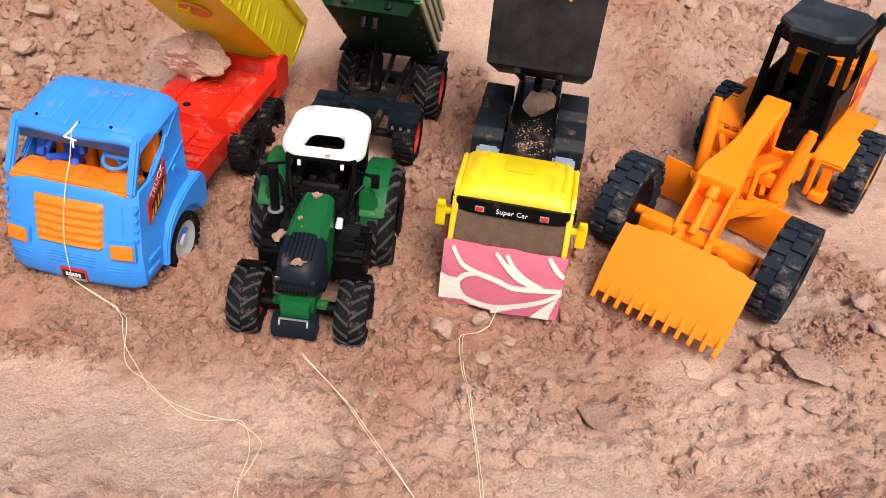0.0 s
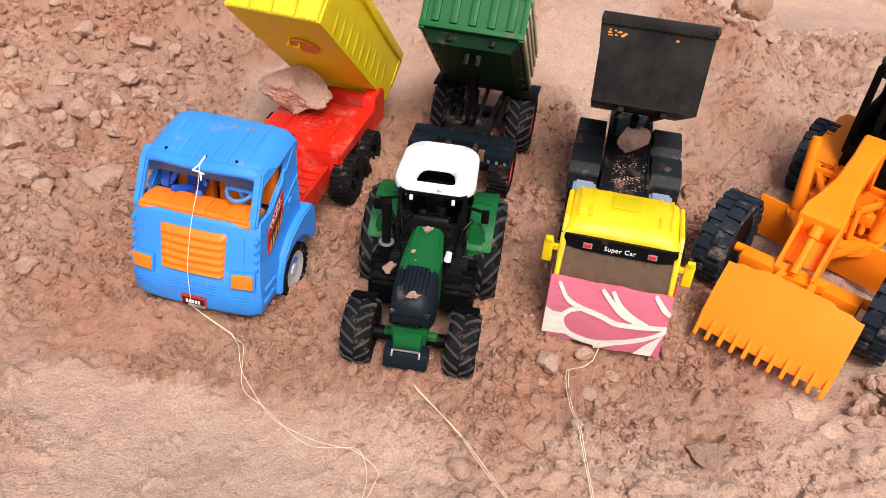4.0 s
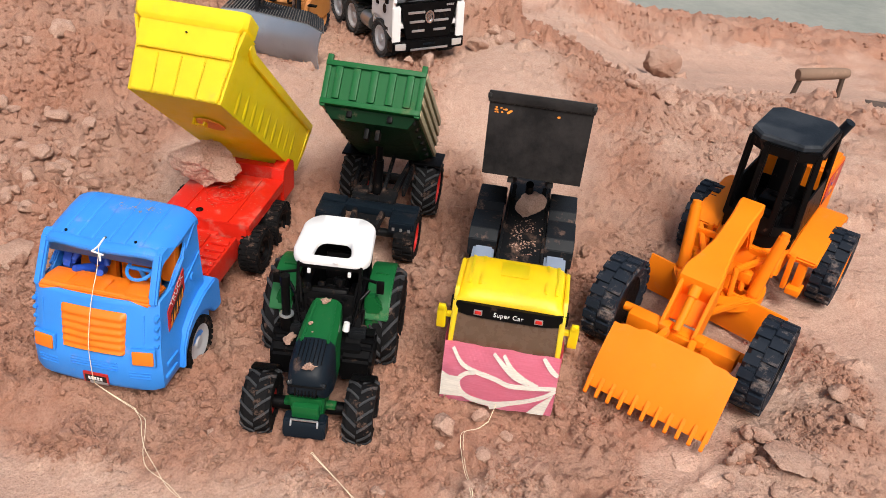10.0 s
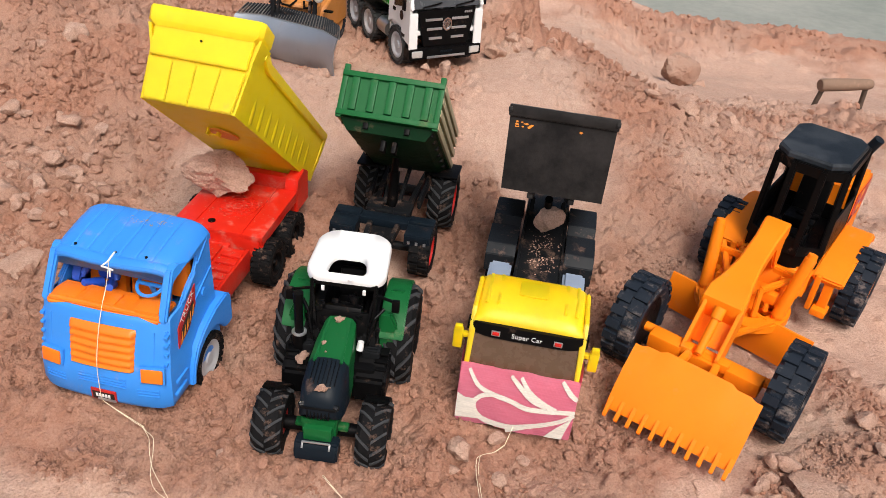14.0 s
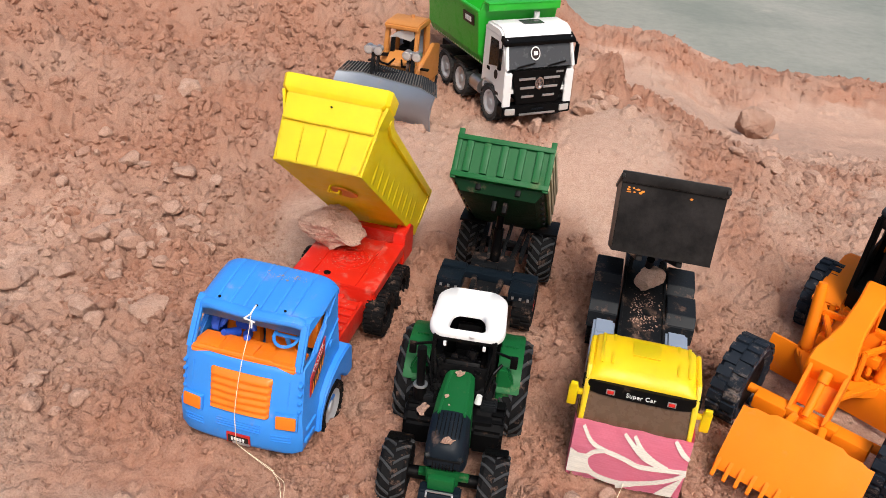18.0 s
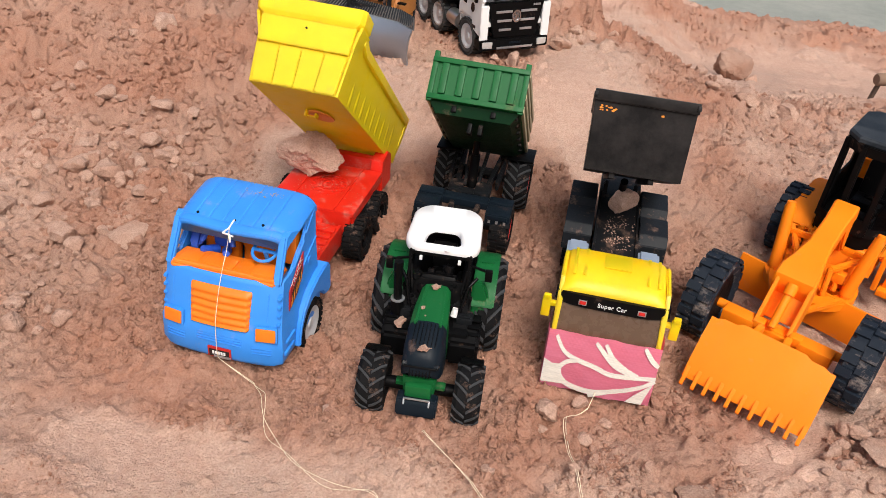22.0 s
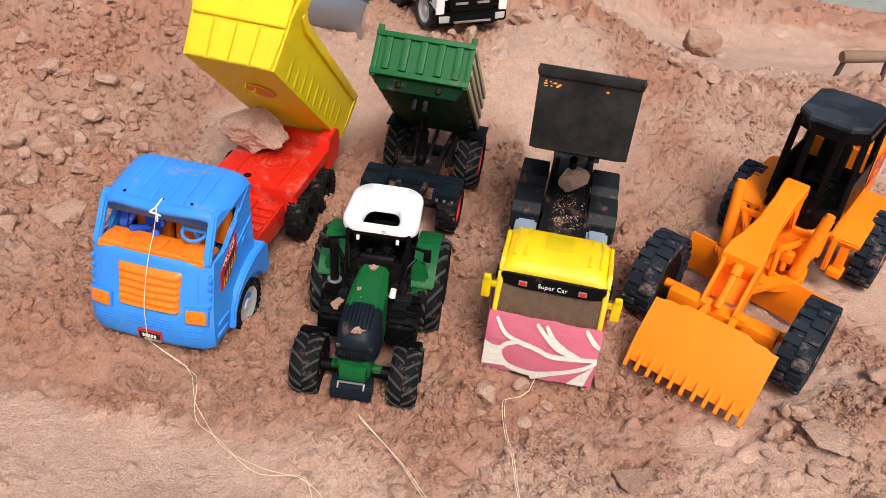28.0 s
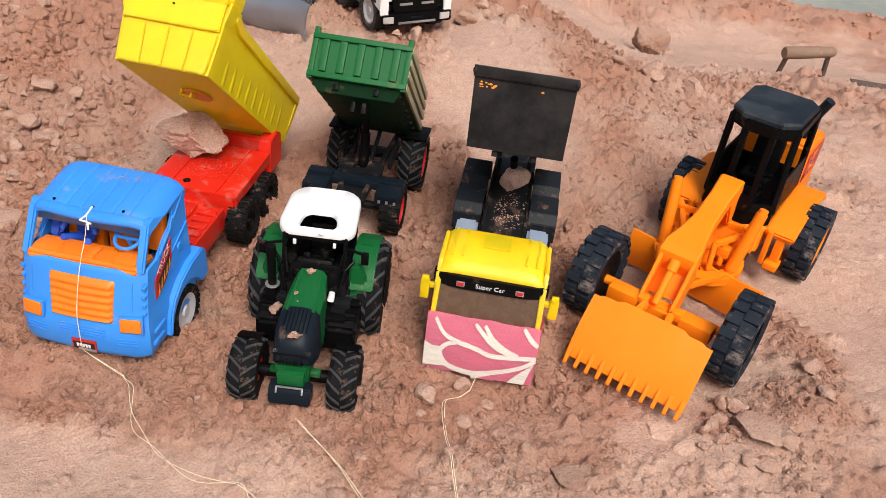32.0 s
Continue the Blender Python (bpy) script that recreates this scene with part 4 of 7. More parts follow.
    # rear mudguards and wheels
    for s in (-1, 1):
        for y in (0.231, 0.293):
            bm = B()
            prism(bm, [(y - 0.0305, 0.040), (y - 0.030, 0.062), (y - 0.020, 0.071), (y + 0.020, 0.071), (y + 0.030, 0.062), (y + 0.0305, 0.040), (y + 0.0285, 0.040), (y + 0.0275, 0.060), (y + 0.019, 0.067), (y - 0.019, 0.067), (y - 0.0275, 0.060), (y - 0.0285, 0.040)],
                  s * 0.0265, s * 0.0585, "x", 0.0008)
            part("mudguard", bm, "fender", truck, "dusty dark grey plastic mudguard")
            wheel(truck, pose(s * 0.045, y, 0.0285), 0.0285, 0.022, "rubber", "black", 22, "block", side=s)
        wheel(truck, pose(s * 0.042, 0.055, 0.0265), 0.0265, 0.018, "rubber", "black", 22, "block", side=s)
    # raised bed
    hinge = pose(0, 0.1585, 0.168, -28, 0, 0)
    bm = B()
    w, length, height, wall, flare, lean = 0.049, 0.195, 0.0740, 0.0022, 0.002, 0.0145
    box(bm, (2 * w, length, wall), (0, length / 2, wall / 2))
    bed = part("tipper_bed", bm, "black_bed", truck, "black sheet tipper bed, raised, scuffed yellow in one corner", at=hinge)
    bm = B()
    plate(bm, [(-w, 0, 0), (w, 0, 0), (w + flare, -lean, height), (-w - flare, -lean, height)], wall)
    part("front_wall", bm, "black_bed", bed)
    bm = B()
    plate(bm, [(w, 0, 0), (w, length, 0), (w + flare, length, height), (w + flare, -lean, height)], wall)
    part("side_wall", bm, "black_bed", bed)
    bm = B()
    plate(bm, [(-w, length, 0), (-w, 0, 0), (-w - flare, -lean, height), (-w - flare, length, height)], wall)
    part("side_wall", bm, "black_bed", bed)
    bm = B()
    box(bm, (0.1045, 0.006, 0.011), (0, -0.0150, 0.0750), 0.0012, rot=(11, 0, 0))
    part("top_flange", bm, "black_bed", bed)
    for s in (-1, 1):
        bm = B()
        box(bm, (0.004, 0.22, 0.005), (s * 0.051, 0.090, 0.0750), 0.001)
        part("side_flange", bm, "black_bed", bed)
        bm = B()
        box(bm, (0.006, 0.19, 0.006), (s * 0.02, 0.1, -0.003), 0.001)
        part("floor_rail", bm, "black_bed", bed)
    rng = random.Random(5)
    for k in range(16):
        bm = B()
        u, v = -0.044 + 0.016 * rng.random(), 0.060 + 0.005 * rng.random()
        if k > 13:
            u, v = rng.choice(((-0.036, 0.058), (0.018, 0.063), (0.020, 0.062))) 
        w = 0.0008 + 0.0012 * rng.random()
        y = -0.0145 * v / 0.074 - 0.0006
        ring = [bm.verts.new((u + w * math.cos(a) * (0.6 + 0.6 * rng.random()), y - 0.20 * w * 0.6 * math.sin(a), v + w * 0.6 * math.sin(a))) for a in [i * math.pi / 4 for i in range(8)]]
        bm.faces.new(ring)
        part("yellow_scuff", bm, "amber", bed)
    # hinge brackets
    for s in (-1, 1):
        bm = B()
        bar(bm, (s * 0.018, 0.300, 0.055), (s * 0.018, 0.312, 0.078), 0.005, 0.008, bevel=0.001)
        part("hinge_bracket", bm, "black", truck)
    bm = B()
    tube(bm, (0, 0.285, 0.066), (0, 0.255, 0.110), 0.0045, segments=14)
    part("lift_ram", bm, "black", truck)
    return truck

# ---- blue-cab tipper with the yellow bed ----


def build_blue_truck(at):
    truck = thing("toy_tipper_truck", at, "blue-cab toy tipper with red chassis and raised yellow bed", "toy truck")
    BACK = 0.104

    def ring(y0, z, w):
        """Plan outline of the cab at one height, bowed in front."""
        pts = []
        for k in range(17):
            u = -1 + 2 * k / 16
            pts.append((w * u, y0 + 0.005 * abs(u) ** 2.5 + 0.005 * abs(u) ** 12, z))
        return pts + [(w + 0.0004, 0.055, z), (w, BACK - 0.002, z), (w - 0.002, BACK, z), (-w + 0.002, BACK, z), (-w, BACK - 0.002, z), (-w - 0.0004, 0.055, z)]
    bm = B()
    loft(bm, [ring(0.003, 0.0235, 0.0575), ring(-0.0005, 0.0255, 0.0600), ring(-0.0022, 0.0300, 0.0610), ring(-0.0010, 0.0560, 0.0608), ring(0.0012, 0.0600, 0.0595), ring(0.0060, 0.0800, 0.0588), ring(0.0135, 0.1070, 0.0578), ring(0.0150, 0.1095, 0.0572), ring(0.0172, 0.1105, 0.0555)], True, False)
    box(bm, (0.108, 0.080, 0.004), (0, 0.060, 0.084))
    cab = part("cab", bm, "blue", truck, "sky-blue plastic cab with open windscreen", smooth=40)
    for s in (-1, 1):
        # flared wheel arch
        bm = B()
        arch = [(0.036, 0.026), (0.041, 0.046), (0.050, 0.060), (0.066, 0.070), (0.088, 0.0765), (0.112, 0.0775), (0.119, 0.072), (0.120, 0.042), (0.113, 0.040)]
        arch += [(0.0748 + 0.0335 * math.cos(a), 0.026 + 0.0335 * math.sin(a)) for a in [radians(28 + 152 * k / 10) for k in range(11)]]
        prism(bm, arch, s * 0.050, s * 0.0662, "x", 0.0014)
        part("wheel_arch", bm, "blue", cab)
        bm = B()
        for y, z in ((0.022, 0.036), (0.026, 0.047)):
            box(bm, (0.0060, 0.020, 0.0040), (s * 0.0600, y, z), 0.001)
        part("cab_step", bm, "blue", cab)
        # pillars and the door's upper panel round the side window
        bm = B()
        bar(bm, (s * 0.0530, 0.0200, 0.108), (s * 0.0515, 0.0425, 0.1470), 0.0075, 0.0060, bevel=0.0016)
        part("front_pillar", bm, "blue", cab)
        bm = B()
        prism(bm, [(0.034, 0.104), (BACK, 0.104), (BACK, 0.1490), (0.077, 0.1480), (0.077, 0.134), (0.071, 0.127), (0.060, 0.122), (0.044, 0.1105)], s * 0.0572, s * 0.0540, "x", 0.0012)
        part("rear_pillar", bm, "blue", cab)
        bm = B()
        bar(bm, (s * 0.0578, 0.046, 0.1115), (s * 0.0578, 0.072, 0.1270), 0.0022, 0.0022, bevel=0.0006)
        bar(bm, (s * 0.0574, 0.078, 0.1310), (s * 0.0574, 0.100, 0.1470), 0.0014, 0.0014, bevel=0.0004)
        part("window_ledge", bm, "blue", cab)
        bm = B()
        bar(bm, (s * 0.0590, 0.046, 0.0930), (s * 0.0584, 0.100, 0.1150), 0.0012, 0.0012)
        tube(bm, (s * 0.0575, 0.082, 0.0985), (s * 0.0598, 0.082, 0.0985), 0.0040, segments=16)
        part("door_latch", bm, "blue", cab)
        # ribbed corner vents
        bm = B()
        bar(bm, (s * 0.0560, 0.0135, 0.0680), (s * 0.0548, 0.0200, 0.1000), 0.0050, 0.0030, bevel=0.0008)
        for k in range(4):
            box(bm, (0.0034, 0.0055, 0.0030), (s * 0.0566, 0.0125 + 0.0016 * k, 0.0705 + 0.0085 * k), 0.0008)
        part("corner_vent", bm, "blue", cab)
        bm = B()
        bar(bm, (s * 0.0470, 0.0080, 0.0740), (s * 0.0468, 0.0150, 0.1000), 0.0012, 0.0012)
        part("panel_line", bm, "blue", cab)
        # orange lamps in raised surrounds
        bm = B()
        box(bm, (0.0220, 0.0040, 0.0165), (0, 0, 0), 0.0016)
        lampframe = part("lamp_surround", bm, "blue", cab, at=pose(s * 0.0459 + 0.0017, 0.0032, 0.0630, -9, 0, s * 9))
        bm = B()
        box(bm, (0.0188, 0.0036, 0.0134), (0, -0.0016, 0), 0.0016)
        part("headlamp", bm, "orange_trim", lampframe, "flat orange headlamp block")
        bm = B()
        for k in range(3):
            box(bm, (0.019, 0.0016, 0.0010), (s * 0.043, 0.0008, 0.0400 + 0.0032 * k), 0.0004, rot=(0, 0, s * 8))
        part("bumper_groove", bm, "blue", cab)
    for k in range(4):
        bm = B()
        box(bm, (0.044, 0.0014, 0.0010), (0.0017, -0.0017 + 0.0003 * k, 0.0455 + 0.0028 * k), 0.0004)
        part("bumper_groove", bm, "blue", cab)
    bm = B()
    box(bm, (0.110, 0.0034, 0.066), (0, BACK - 0.003, 0.117), 0.001)
    part("back_wall", bm, "blue", cab)
    # roof: crowned, broad rounded edges, long grooves
    bm = B()
    rows = []
    for y, z, w in ((0.0325, 0.1450, 0.0545), (0.0320, 0.1475, 0.0553), (0.0330, 0.1497, 0.0560), (0.0365, 0.1514, 0.0566), (0.0400, 0.1522, 0.0570), (0.0412, 0.1519, 0.0571), (0.0424, 0.1525, 0.0572), (0.060, 0.1552, 0.0578), (0.085, 0.1584, 0.0580), (0.0990, 0.1594, 0.0580), (0.1050, 0.1575, 0.0575), (0.1062, 0.1500, 0.0570)):
        row = []
        for k in range(81):
            u = -1 + 2 * k / 80
            groove = 0.0010 * (min(abs(abs(u) - g) for g in (0.125, 0.375, 0.625)) < 0.016) * (0.041 < y < 0.100)
            drop = 0.0105 * abs(u) ** 9 + 0.0010 * u * u
            bow = 0.0075 * u * u * max(0.0, (0.075 - y) / 0.043)
            row.append((w * u, y + bow, z - drop - groove))
        low = z - 0.0032 if y < 0.045 else 0.1440 - 0.004 * min(1.0, (y - 0.045) / 0.02)
        row += [(w - 0.001, y + 0.0075 * max(0.0, (0.075 - y) / 0.043) + 0.001, low), (-w + 0.001, y + 0.0075 * max(0.0, (0.075 - y) / 0.043) + 0.001, low)]
        rows.append(row)
    loft(bm, rows)
    roof = part("roof", bm, "blue", cab, "sky-blue grooved roof with a pale dusty patch", smooth=30)
    for x, y in ((-0.034, 0.0455), (0.0030, 0.0440), (0.0300, 0.0455)):
        bm = B()
        tube(bm, (x, y, 0.1500), (x, y - 0.0002, 0.1534), 0.0013, segments=10)
        part("roof_hole", bm, "black", roof)
    # dashboard and grille, orange
    bm = B()
    prism(bm, [(0.0175, 0.1060), (0.048, 0.1060), (0.048, 0.1105), (0.030, 0.1140), (0.0195, 0.1135), (0.0170, 0.1110)], -0.0515, 0.0515, "x", 0.0016)
    for x, y, z, w in ((-0.006, 0.030, 0.1120, 0.030), (-0.036, 0.031, 0.1110, 0.020), (0.038, 0.029, 0.1130, 0.022), (0.016, 0.034, 0.1100, 0.014)):
        box(bm, (w, 0.017, 0.0070), (x, y, z), 0.0022)
    part("dashboard", bm, "orange_trim", truck, "orange plastic dashboard")
    bm = B()
    rows = []
    for k in range(37):
        v = k / 36
        edge = min(v, 1 - v)
        out = 0.0032 * min(1, edge / 0.06) + 0.0007 * math.sin(v * 6 * 2 * math.pi) * min(1, edge / 0.08)
        y, z = 0.0014 + 0.0098 * v, 0.0612 + 0.0396 * v
        row = []
        for i in range(21):
            u = -1 + 2 * i / 20
            side = min(1, (1 - abs(u)) / 0.05)
            disc = 0.0006 * (((u + 0.05) / 0.36) ** 2 + ((v - 0.52) / 0.30) ** 2 < 1)
            row.append((0.0017 + (0.0300 + 0.0010 * v) * u, y + 0.0016 * abs(u) ** 2.5 - (out + disc) * side + 0.0010 * (1 - side), z))
        row += [(0.0317, y + 0.006, z), (-0.0283, y + 0.006, z)]
        rows.append(row)
    loft(bm, rows)
    part("grille", bm, "orange_trim", cab, "ribbed orange radiator grille", smooth=50)
    # seats, wheel and the moulded block on the seat
    bm = B()
    for x in (-0.024, 0.016):
        box(bm, (0.036, 0.010, 0.054), (x, 0.072, 0.116), 0.004, rot=(-8, 0, 0))
        box(bm, (0.030, 0.030, 0.010), (x, 0.062, 0.092), 0.003)
    box(bm, (0.104, 0.003, 0.052), (0, 0.094, 0.116), 0.001)
    box(bm, (0.016, 0.010, 0.040), (0.043, 0.074, 0.118), 0.004, rot=(-10, 0, 0))
    part("seat", bm, "orange_trim", truck, "orange moulded seats")
    bm = B()
    for s in (-1, 1):
        tube(bm, (-0.020 + s * 0.005, 0.058, 0.106), (-0.020 + s * 0.012, 0.043, 0.114), 0.0048, 0.0032)
        tube(bm, (-0.020 + s * 0.009, 0.062, 0.134), (-0.020 + s * 0.016, 0.050, 0.118), 0.0032, 0.0024)
    box(bm, (0.020, 0.012, 0.032), (-0.020, 0.066, 0.123), 0.005)
    prism(bm, [(0.050, 0.106), (0.092, 0.106), (0.092, 0.140), (0.078, 0.138), (0.062, 0.122)], -0.0525, -0.0400, "x", 0.003)
    part("seat_block", bm, "blue_deep", truck, "deep blue moulded block on the seat")
    bm = B()
    n = 24
    rings = []
    for i in range(n):
        a = 2 * math.pi * i / n
        c = Vector((0.0115 * math.cos(a), 0.0115 * math.sin(a), 0))
        d = c.normalized()
        rings.append([c + d * 0.0016 * math.cos(b) + Vector((0, 0, 0.0016 * math.sin(b))) for b in [k * math.pi / 3 for k in range(6)]])
    loft(bm, rings + [rings[0]], True, False)
    bar(bm, (-0.011, 0, 0), (0.011, 0, 0), 0.003, 0.002)
    tube(bm, (0, 0, 0), (0, 0, -0.016), 0.0022)
    tube(bm, (0.004, 0.004, 0), (0.010, 0.026, 0.012), 0.0034, 0.0040)
    bmesh.ops.remove_doubles(bm, verts=bm.verts, dist=0.00005)
    part("steering_wheel", bm, "blue", truck, at=pose(0.030, 0.046, 0.1245, 22, 0, 0))
    # front plate with bars, side sticker
    bm = B()
    box(bm, (0.0235, 0.0016, 0.0118), (0, 0, 0), 0.0005)
    board = part("front_plate", bm, "sticker_red", cab, "small red and black front plate", at=pose(0.002, -0.0026, 0.0335, 0, 0, 0))
    bm = B()
    box(bm, (0.0205, 0.0008, 0.0085), (0, -0.0007, -0.0008), 0.0003)
    inner = part("plate_field", bm, "sticker_dark", board)
    for k in range(5):
        bm = B()
        box(bm, (0.0020, 0.0006, 0.0036), (-0.0058 + 0.0028 * k, -0.0012, 0.0), 0.0001)
        part("plate_bar", bm, "letter", inner)
    bm = B()
    box(bm, (0.0170, 0.0006, 0.0026), (0.003, -0.0012, -0.0042), 0.0001)
    part("plate_chip", bm, "silver", inner)
    bm = B()
    prism(bm, [(0.029, 0.074), (0.050, 0.082), (0.064, 0.098), (0.066, 0.119), (0.050, 0.110), (0.031, 0.095)], 0.0590, 0.0598, "x", 0.0002)
    st = part("side_sticker", bm, "sticker_red", cab, "red flame sticker with white lettering")
    bm = B()
    prism(bm, [(0.034, 0.078), (0.050, 0.084), (0.061, 0.098), (0.060, 0.106), (0.036, 0.090)], 0.0595, 0.0601, "x")
    part("sticker_band", bm, "sticker_dark", st)
    lettering("lettering", "TRUCK", 0.0088, "letter", st, pose(0.0600, 0.0490, 0.1055, 90, -35, 90), 0.0001, 1.05)
    for k in range(5):
        bm = B()
        y = 0.033 + 0.0056 * k
        prism(bm, [(y, 0.0765 + 0.0036 * k), (y + 0.0034, 0.0785 + 0.0036 * k), (y + 0.0038, 0.088 + 0.0034 * k)], 0.0600, 0.0604, "x")
        part("flame", bm, "amber", st)
    for s in (-1, 1):
        wheel(truck, pose(s * 0.0555, 0.0748, 0.0262), 0.0270, 0.018, "rubber", "rim_grey", 26, "block", 0.68, 0.12, side=s, hub_label="pale grey plastic wheel disc")
    # red chassis: a low ribbed front part, then the raised deck
    bm = B()
    box(bm, (0.082, 0.116, 0.014), (0, 0.160, 0.044), 0.0015)
    box(bm, (0.030, 0.290, 0.016), (0, 0.245, 0.040), 0.0015)
    box(bm, (0.026, 0.112, 0.004), (0, 0.160, 0.0520), 0.001)
    chassis = part("chassis", bm, "red", truck, "bright red plastic chassis dusted with soil")
    for s in (-1, 1):
        for k in range(7):
            bm = B()
            box(bm, (0.022, 0.0075, 0.0046), (s * 0.0285, 0.122 + 0.0135 * k, 0.0525), 0.0012, rot=(8, 0, 0))
            part("deck_rib", bm, "red", chassis)
        bm = B()
        box(bm, (0.0040, 0.116, 0.0260), (s * 0.0400, 0.160, 0.0400), 0.001)
        part("chassis_skirt", bm, "red", chassis)
    bm = B()
    box(bm, (0.104, 0.106, 0.006), (0, 0.281, 0.0605), 0.0015)
    deck = part("deck", bm, "red", chassis)
    for s in (-1, 1):
        bm = B()
        prism(bm, [(0.229, 0.033), (0.236, 0.033), (0.250, 0.050), (0.334, 0.050), (0.334, 0.060), (0.229, 0.060)], s * 0.0516, s * 0.0480, "x", 0.001)
        part("deck_skirt", bm, "red", deck)
    for y in (0.2300, 0.332):
        bm = B()
        box(bm, (0.096, 0.004, 0.028), (0, y, 0.0460), 0.001)
        part("deck_skirt", bm, "red", deck)
    for r in (0.023, 0.016, 0.008):
        bm = B()
        lathe(bm, [(0, r), (0.0016, r), (0.0016, r - 0.0018), (0, r - 0.0018)], 36)
        part("deck_ring", bm, "red", deck, at=pose(0.002, 0.282, 0.0628, 0, -90, 0))
    bm = B()
    for k in range(20):
        a = 2 * math.pi * k / 20
        bar(bm, (0.002 + 0.009 * math.cos(a), 0.282 + 0.009 * math.sin(a), 0.0636), (0.002 + 0.0215 * math.cos(a), 0.282 + 0.0215 * math.sin(a), 0.0636), 0.0010, 0.0013)
    part("deck_spokes", bm, "red", deck)
    for s in (-1, 1):
        bm = B()
        box(bm, (0.0016, 0.104, 0.0022), (s * 0.028, 0.281, 0.0641), 0.0005)
        part("deck_seam", bm, "red", deck)
        bm = B()
        prism(bm, [(0.334, 0.034), (0.372, 0.034), (0.372, 0.072), (0.360, 0.080), (0.338, 0.076), (0.334, 0.062)], s * 0.0516, s * 0.0360, "x", 0.001)
        part("hinge_bracket", bm, "red", chassis)
    bm = B()
    box(bm, (0.072, 0.012, 0.030), (0, 0.350, 0.058), 0.0015)
    part("tail_beam", bm, "red", chassis)
    bm = B()
    tube(bm, (-0.012, 0.243, 0.0628), (-0.012, 0.243, 0.0642), 0.0042, segments=14)
    part("deck_hole", bm, "black", deck)
    for s in (-1, 1):
        for y in (0.2415, 0.3000):
            wheel(truck, pose(s * 0.0530, y, 0.0255), 0.0270, 0.022, "rubber", "black", 26, "block", 0.55, 0.2, side=s)
    # yellow bed, raised about its tail
    bm = B()
    w0, w1, w2, t, L = 0.0470, 0.0530, 0.0605, 0.0024, 0.246
    plate(bm, [(-w0, 0, 0), (w0, 0, 0), (w0, L, -0.006), (-w0, L, -0.006)][::-1], t)
    bed = part("tipper_bed", bm, "yellow_bed", truck, "bright yellow plastic tipper bed, raised, dusty below", at=pose(-0.008, 0.2056, 0.2143, -40.6, 0, -2.6), smooth=30)
    bm = B()
    plate(bm, [(-w0 + 0.001, 0.001, 0), (w0 - 0.001, 0.001, 0), (w1, -0.001, 0.072), (-w1, -0.001, 0.072)], t)
    part("front_wall", bm, "yellow_bed", bed)
    # four proud panels below a plain band, then the overhanging lip
    edges = [-1.0, -0.50, 0.0, 0.50, 1.0]
    for a, b in zip(edges, edges[1:]):
        bm = B()
        lo, hi = w0 - 0.0008, w0 + (w1 - w0) * 0.58
        plate(bm, [(a * lo + 0.0003, -0.0020, 0.0006), (b * lo - 0.0003, -0.0020, 0.0006), (b * hi - 0.0003, -0.0035, 0.0415), (a * hi + 0.0003, -0.0035, 0.0415)], 0.0026, 0.0008)
        part("front_panel", bm, "yellow_bed", bed)
    bm = B()
    lo, hi = w0 + (w1 - w0) * 0.60, w0 + (w1 - w0) * 0.95
    plate(bm, [(-lo, -0.0048, 0.0440), (lo, -0.0048, 0.0440), (hi, -0.0060, 0.0735), (-hi, -0.0060, 0.0735)], 0.0040, 0.0010)
    band = part("upper_panel", bm, "yellow_bed", bed)
    bm = B()
    tube(bm, (0.0, -0.0062, 0.0635), (0.0, -0.0082, 0.0635), 0.0010, segments=10)
    part("panel_hole", bm, "black", band)
    bm = B()
    rows = []
    for z, y, w in ((0.0715, -0.0060, w1 + 0.001), (0.0755, -0.0082, w2 - 0.0014), (0.0775, -0.0092, w2 - 0.0004), (0.0895, -0.0112, w2), (0.0910, -0.0107, w2 - 0.0004), (0.0915, -0.0095, w2 - 0.0014)):
        inner = 0.0030
        rows.append([(-w, 0.0160 + 0.002 * (z < 0.07), z - 0.002), (-w, y + 0.004, z), (-w + 0.004, y, z), (w - 0.004, y, z), (w, y + 0.004, z), (w, 0.0160 + 0.002 * (z < 0.07), z - 0.002),
                     (w - inner, 0.0160, z - 0.002), (w - inner - 0.001, y + 0.0065, z), (-w + inner + 0.001, y + 0.0065, z), (-w + inner, 0.0160, z - 0.002)])
    loft(bm, rows)
    part("front_lip", bm, "yellow_bed", bed, smooth=28)
    for s in (-1, 1):
        # side wall, flared, with its ear behind the lip
        side = [(0, 0), (-0.001, 0.072), (0.0165, 0.0725), (0.030, 0.066), (L, 0.0545), (L + 0.002, 0.030), (L, -0.006)]
        bm = B()
        a = [(s * (w0 + (w1 - w0) * min(1, max(0, z) / 0.066)), y, z) for y, z in side]
        plate(bm, a if s > 0 else a[::-1], t)
        wall = part("side_wall", bm, "yellow_bed", bed)
        bm = B()
        loft(bm, [[(s * w1, -0.001, 0.050), (s * (w1 - 0.003), -0.001, 0.050), (s * (w1 - 0.003), 0.012, 0.050), (s * w1, 0.012, 0.050)],
                  [(s * (w2 - 0.001), -0.006, 0.074), (s * (w2 - 0.004), -0.006, 0.074), (s * (w2 - 0.004), 0.020, 0.072), (s * (w2 - 0.001), 0.020, 0.072)]])
        part("lip_ear", bm, "yellow_bed", wall)
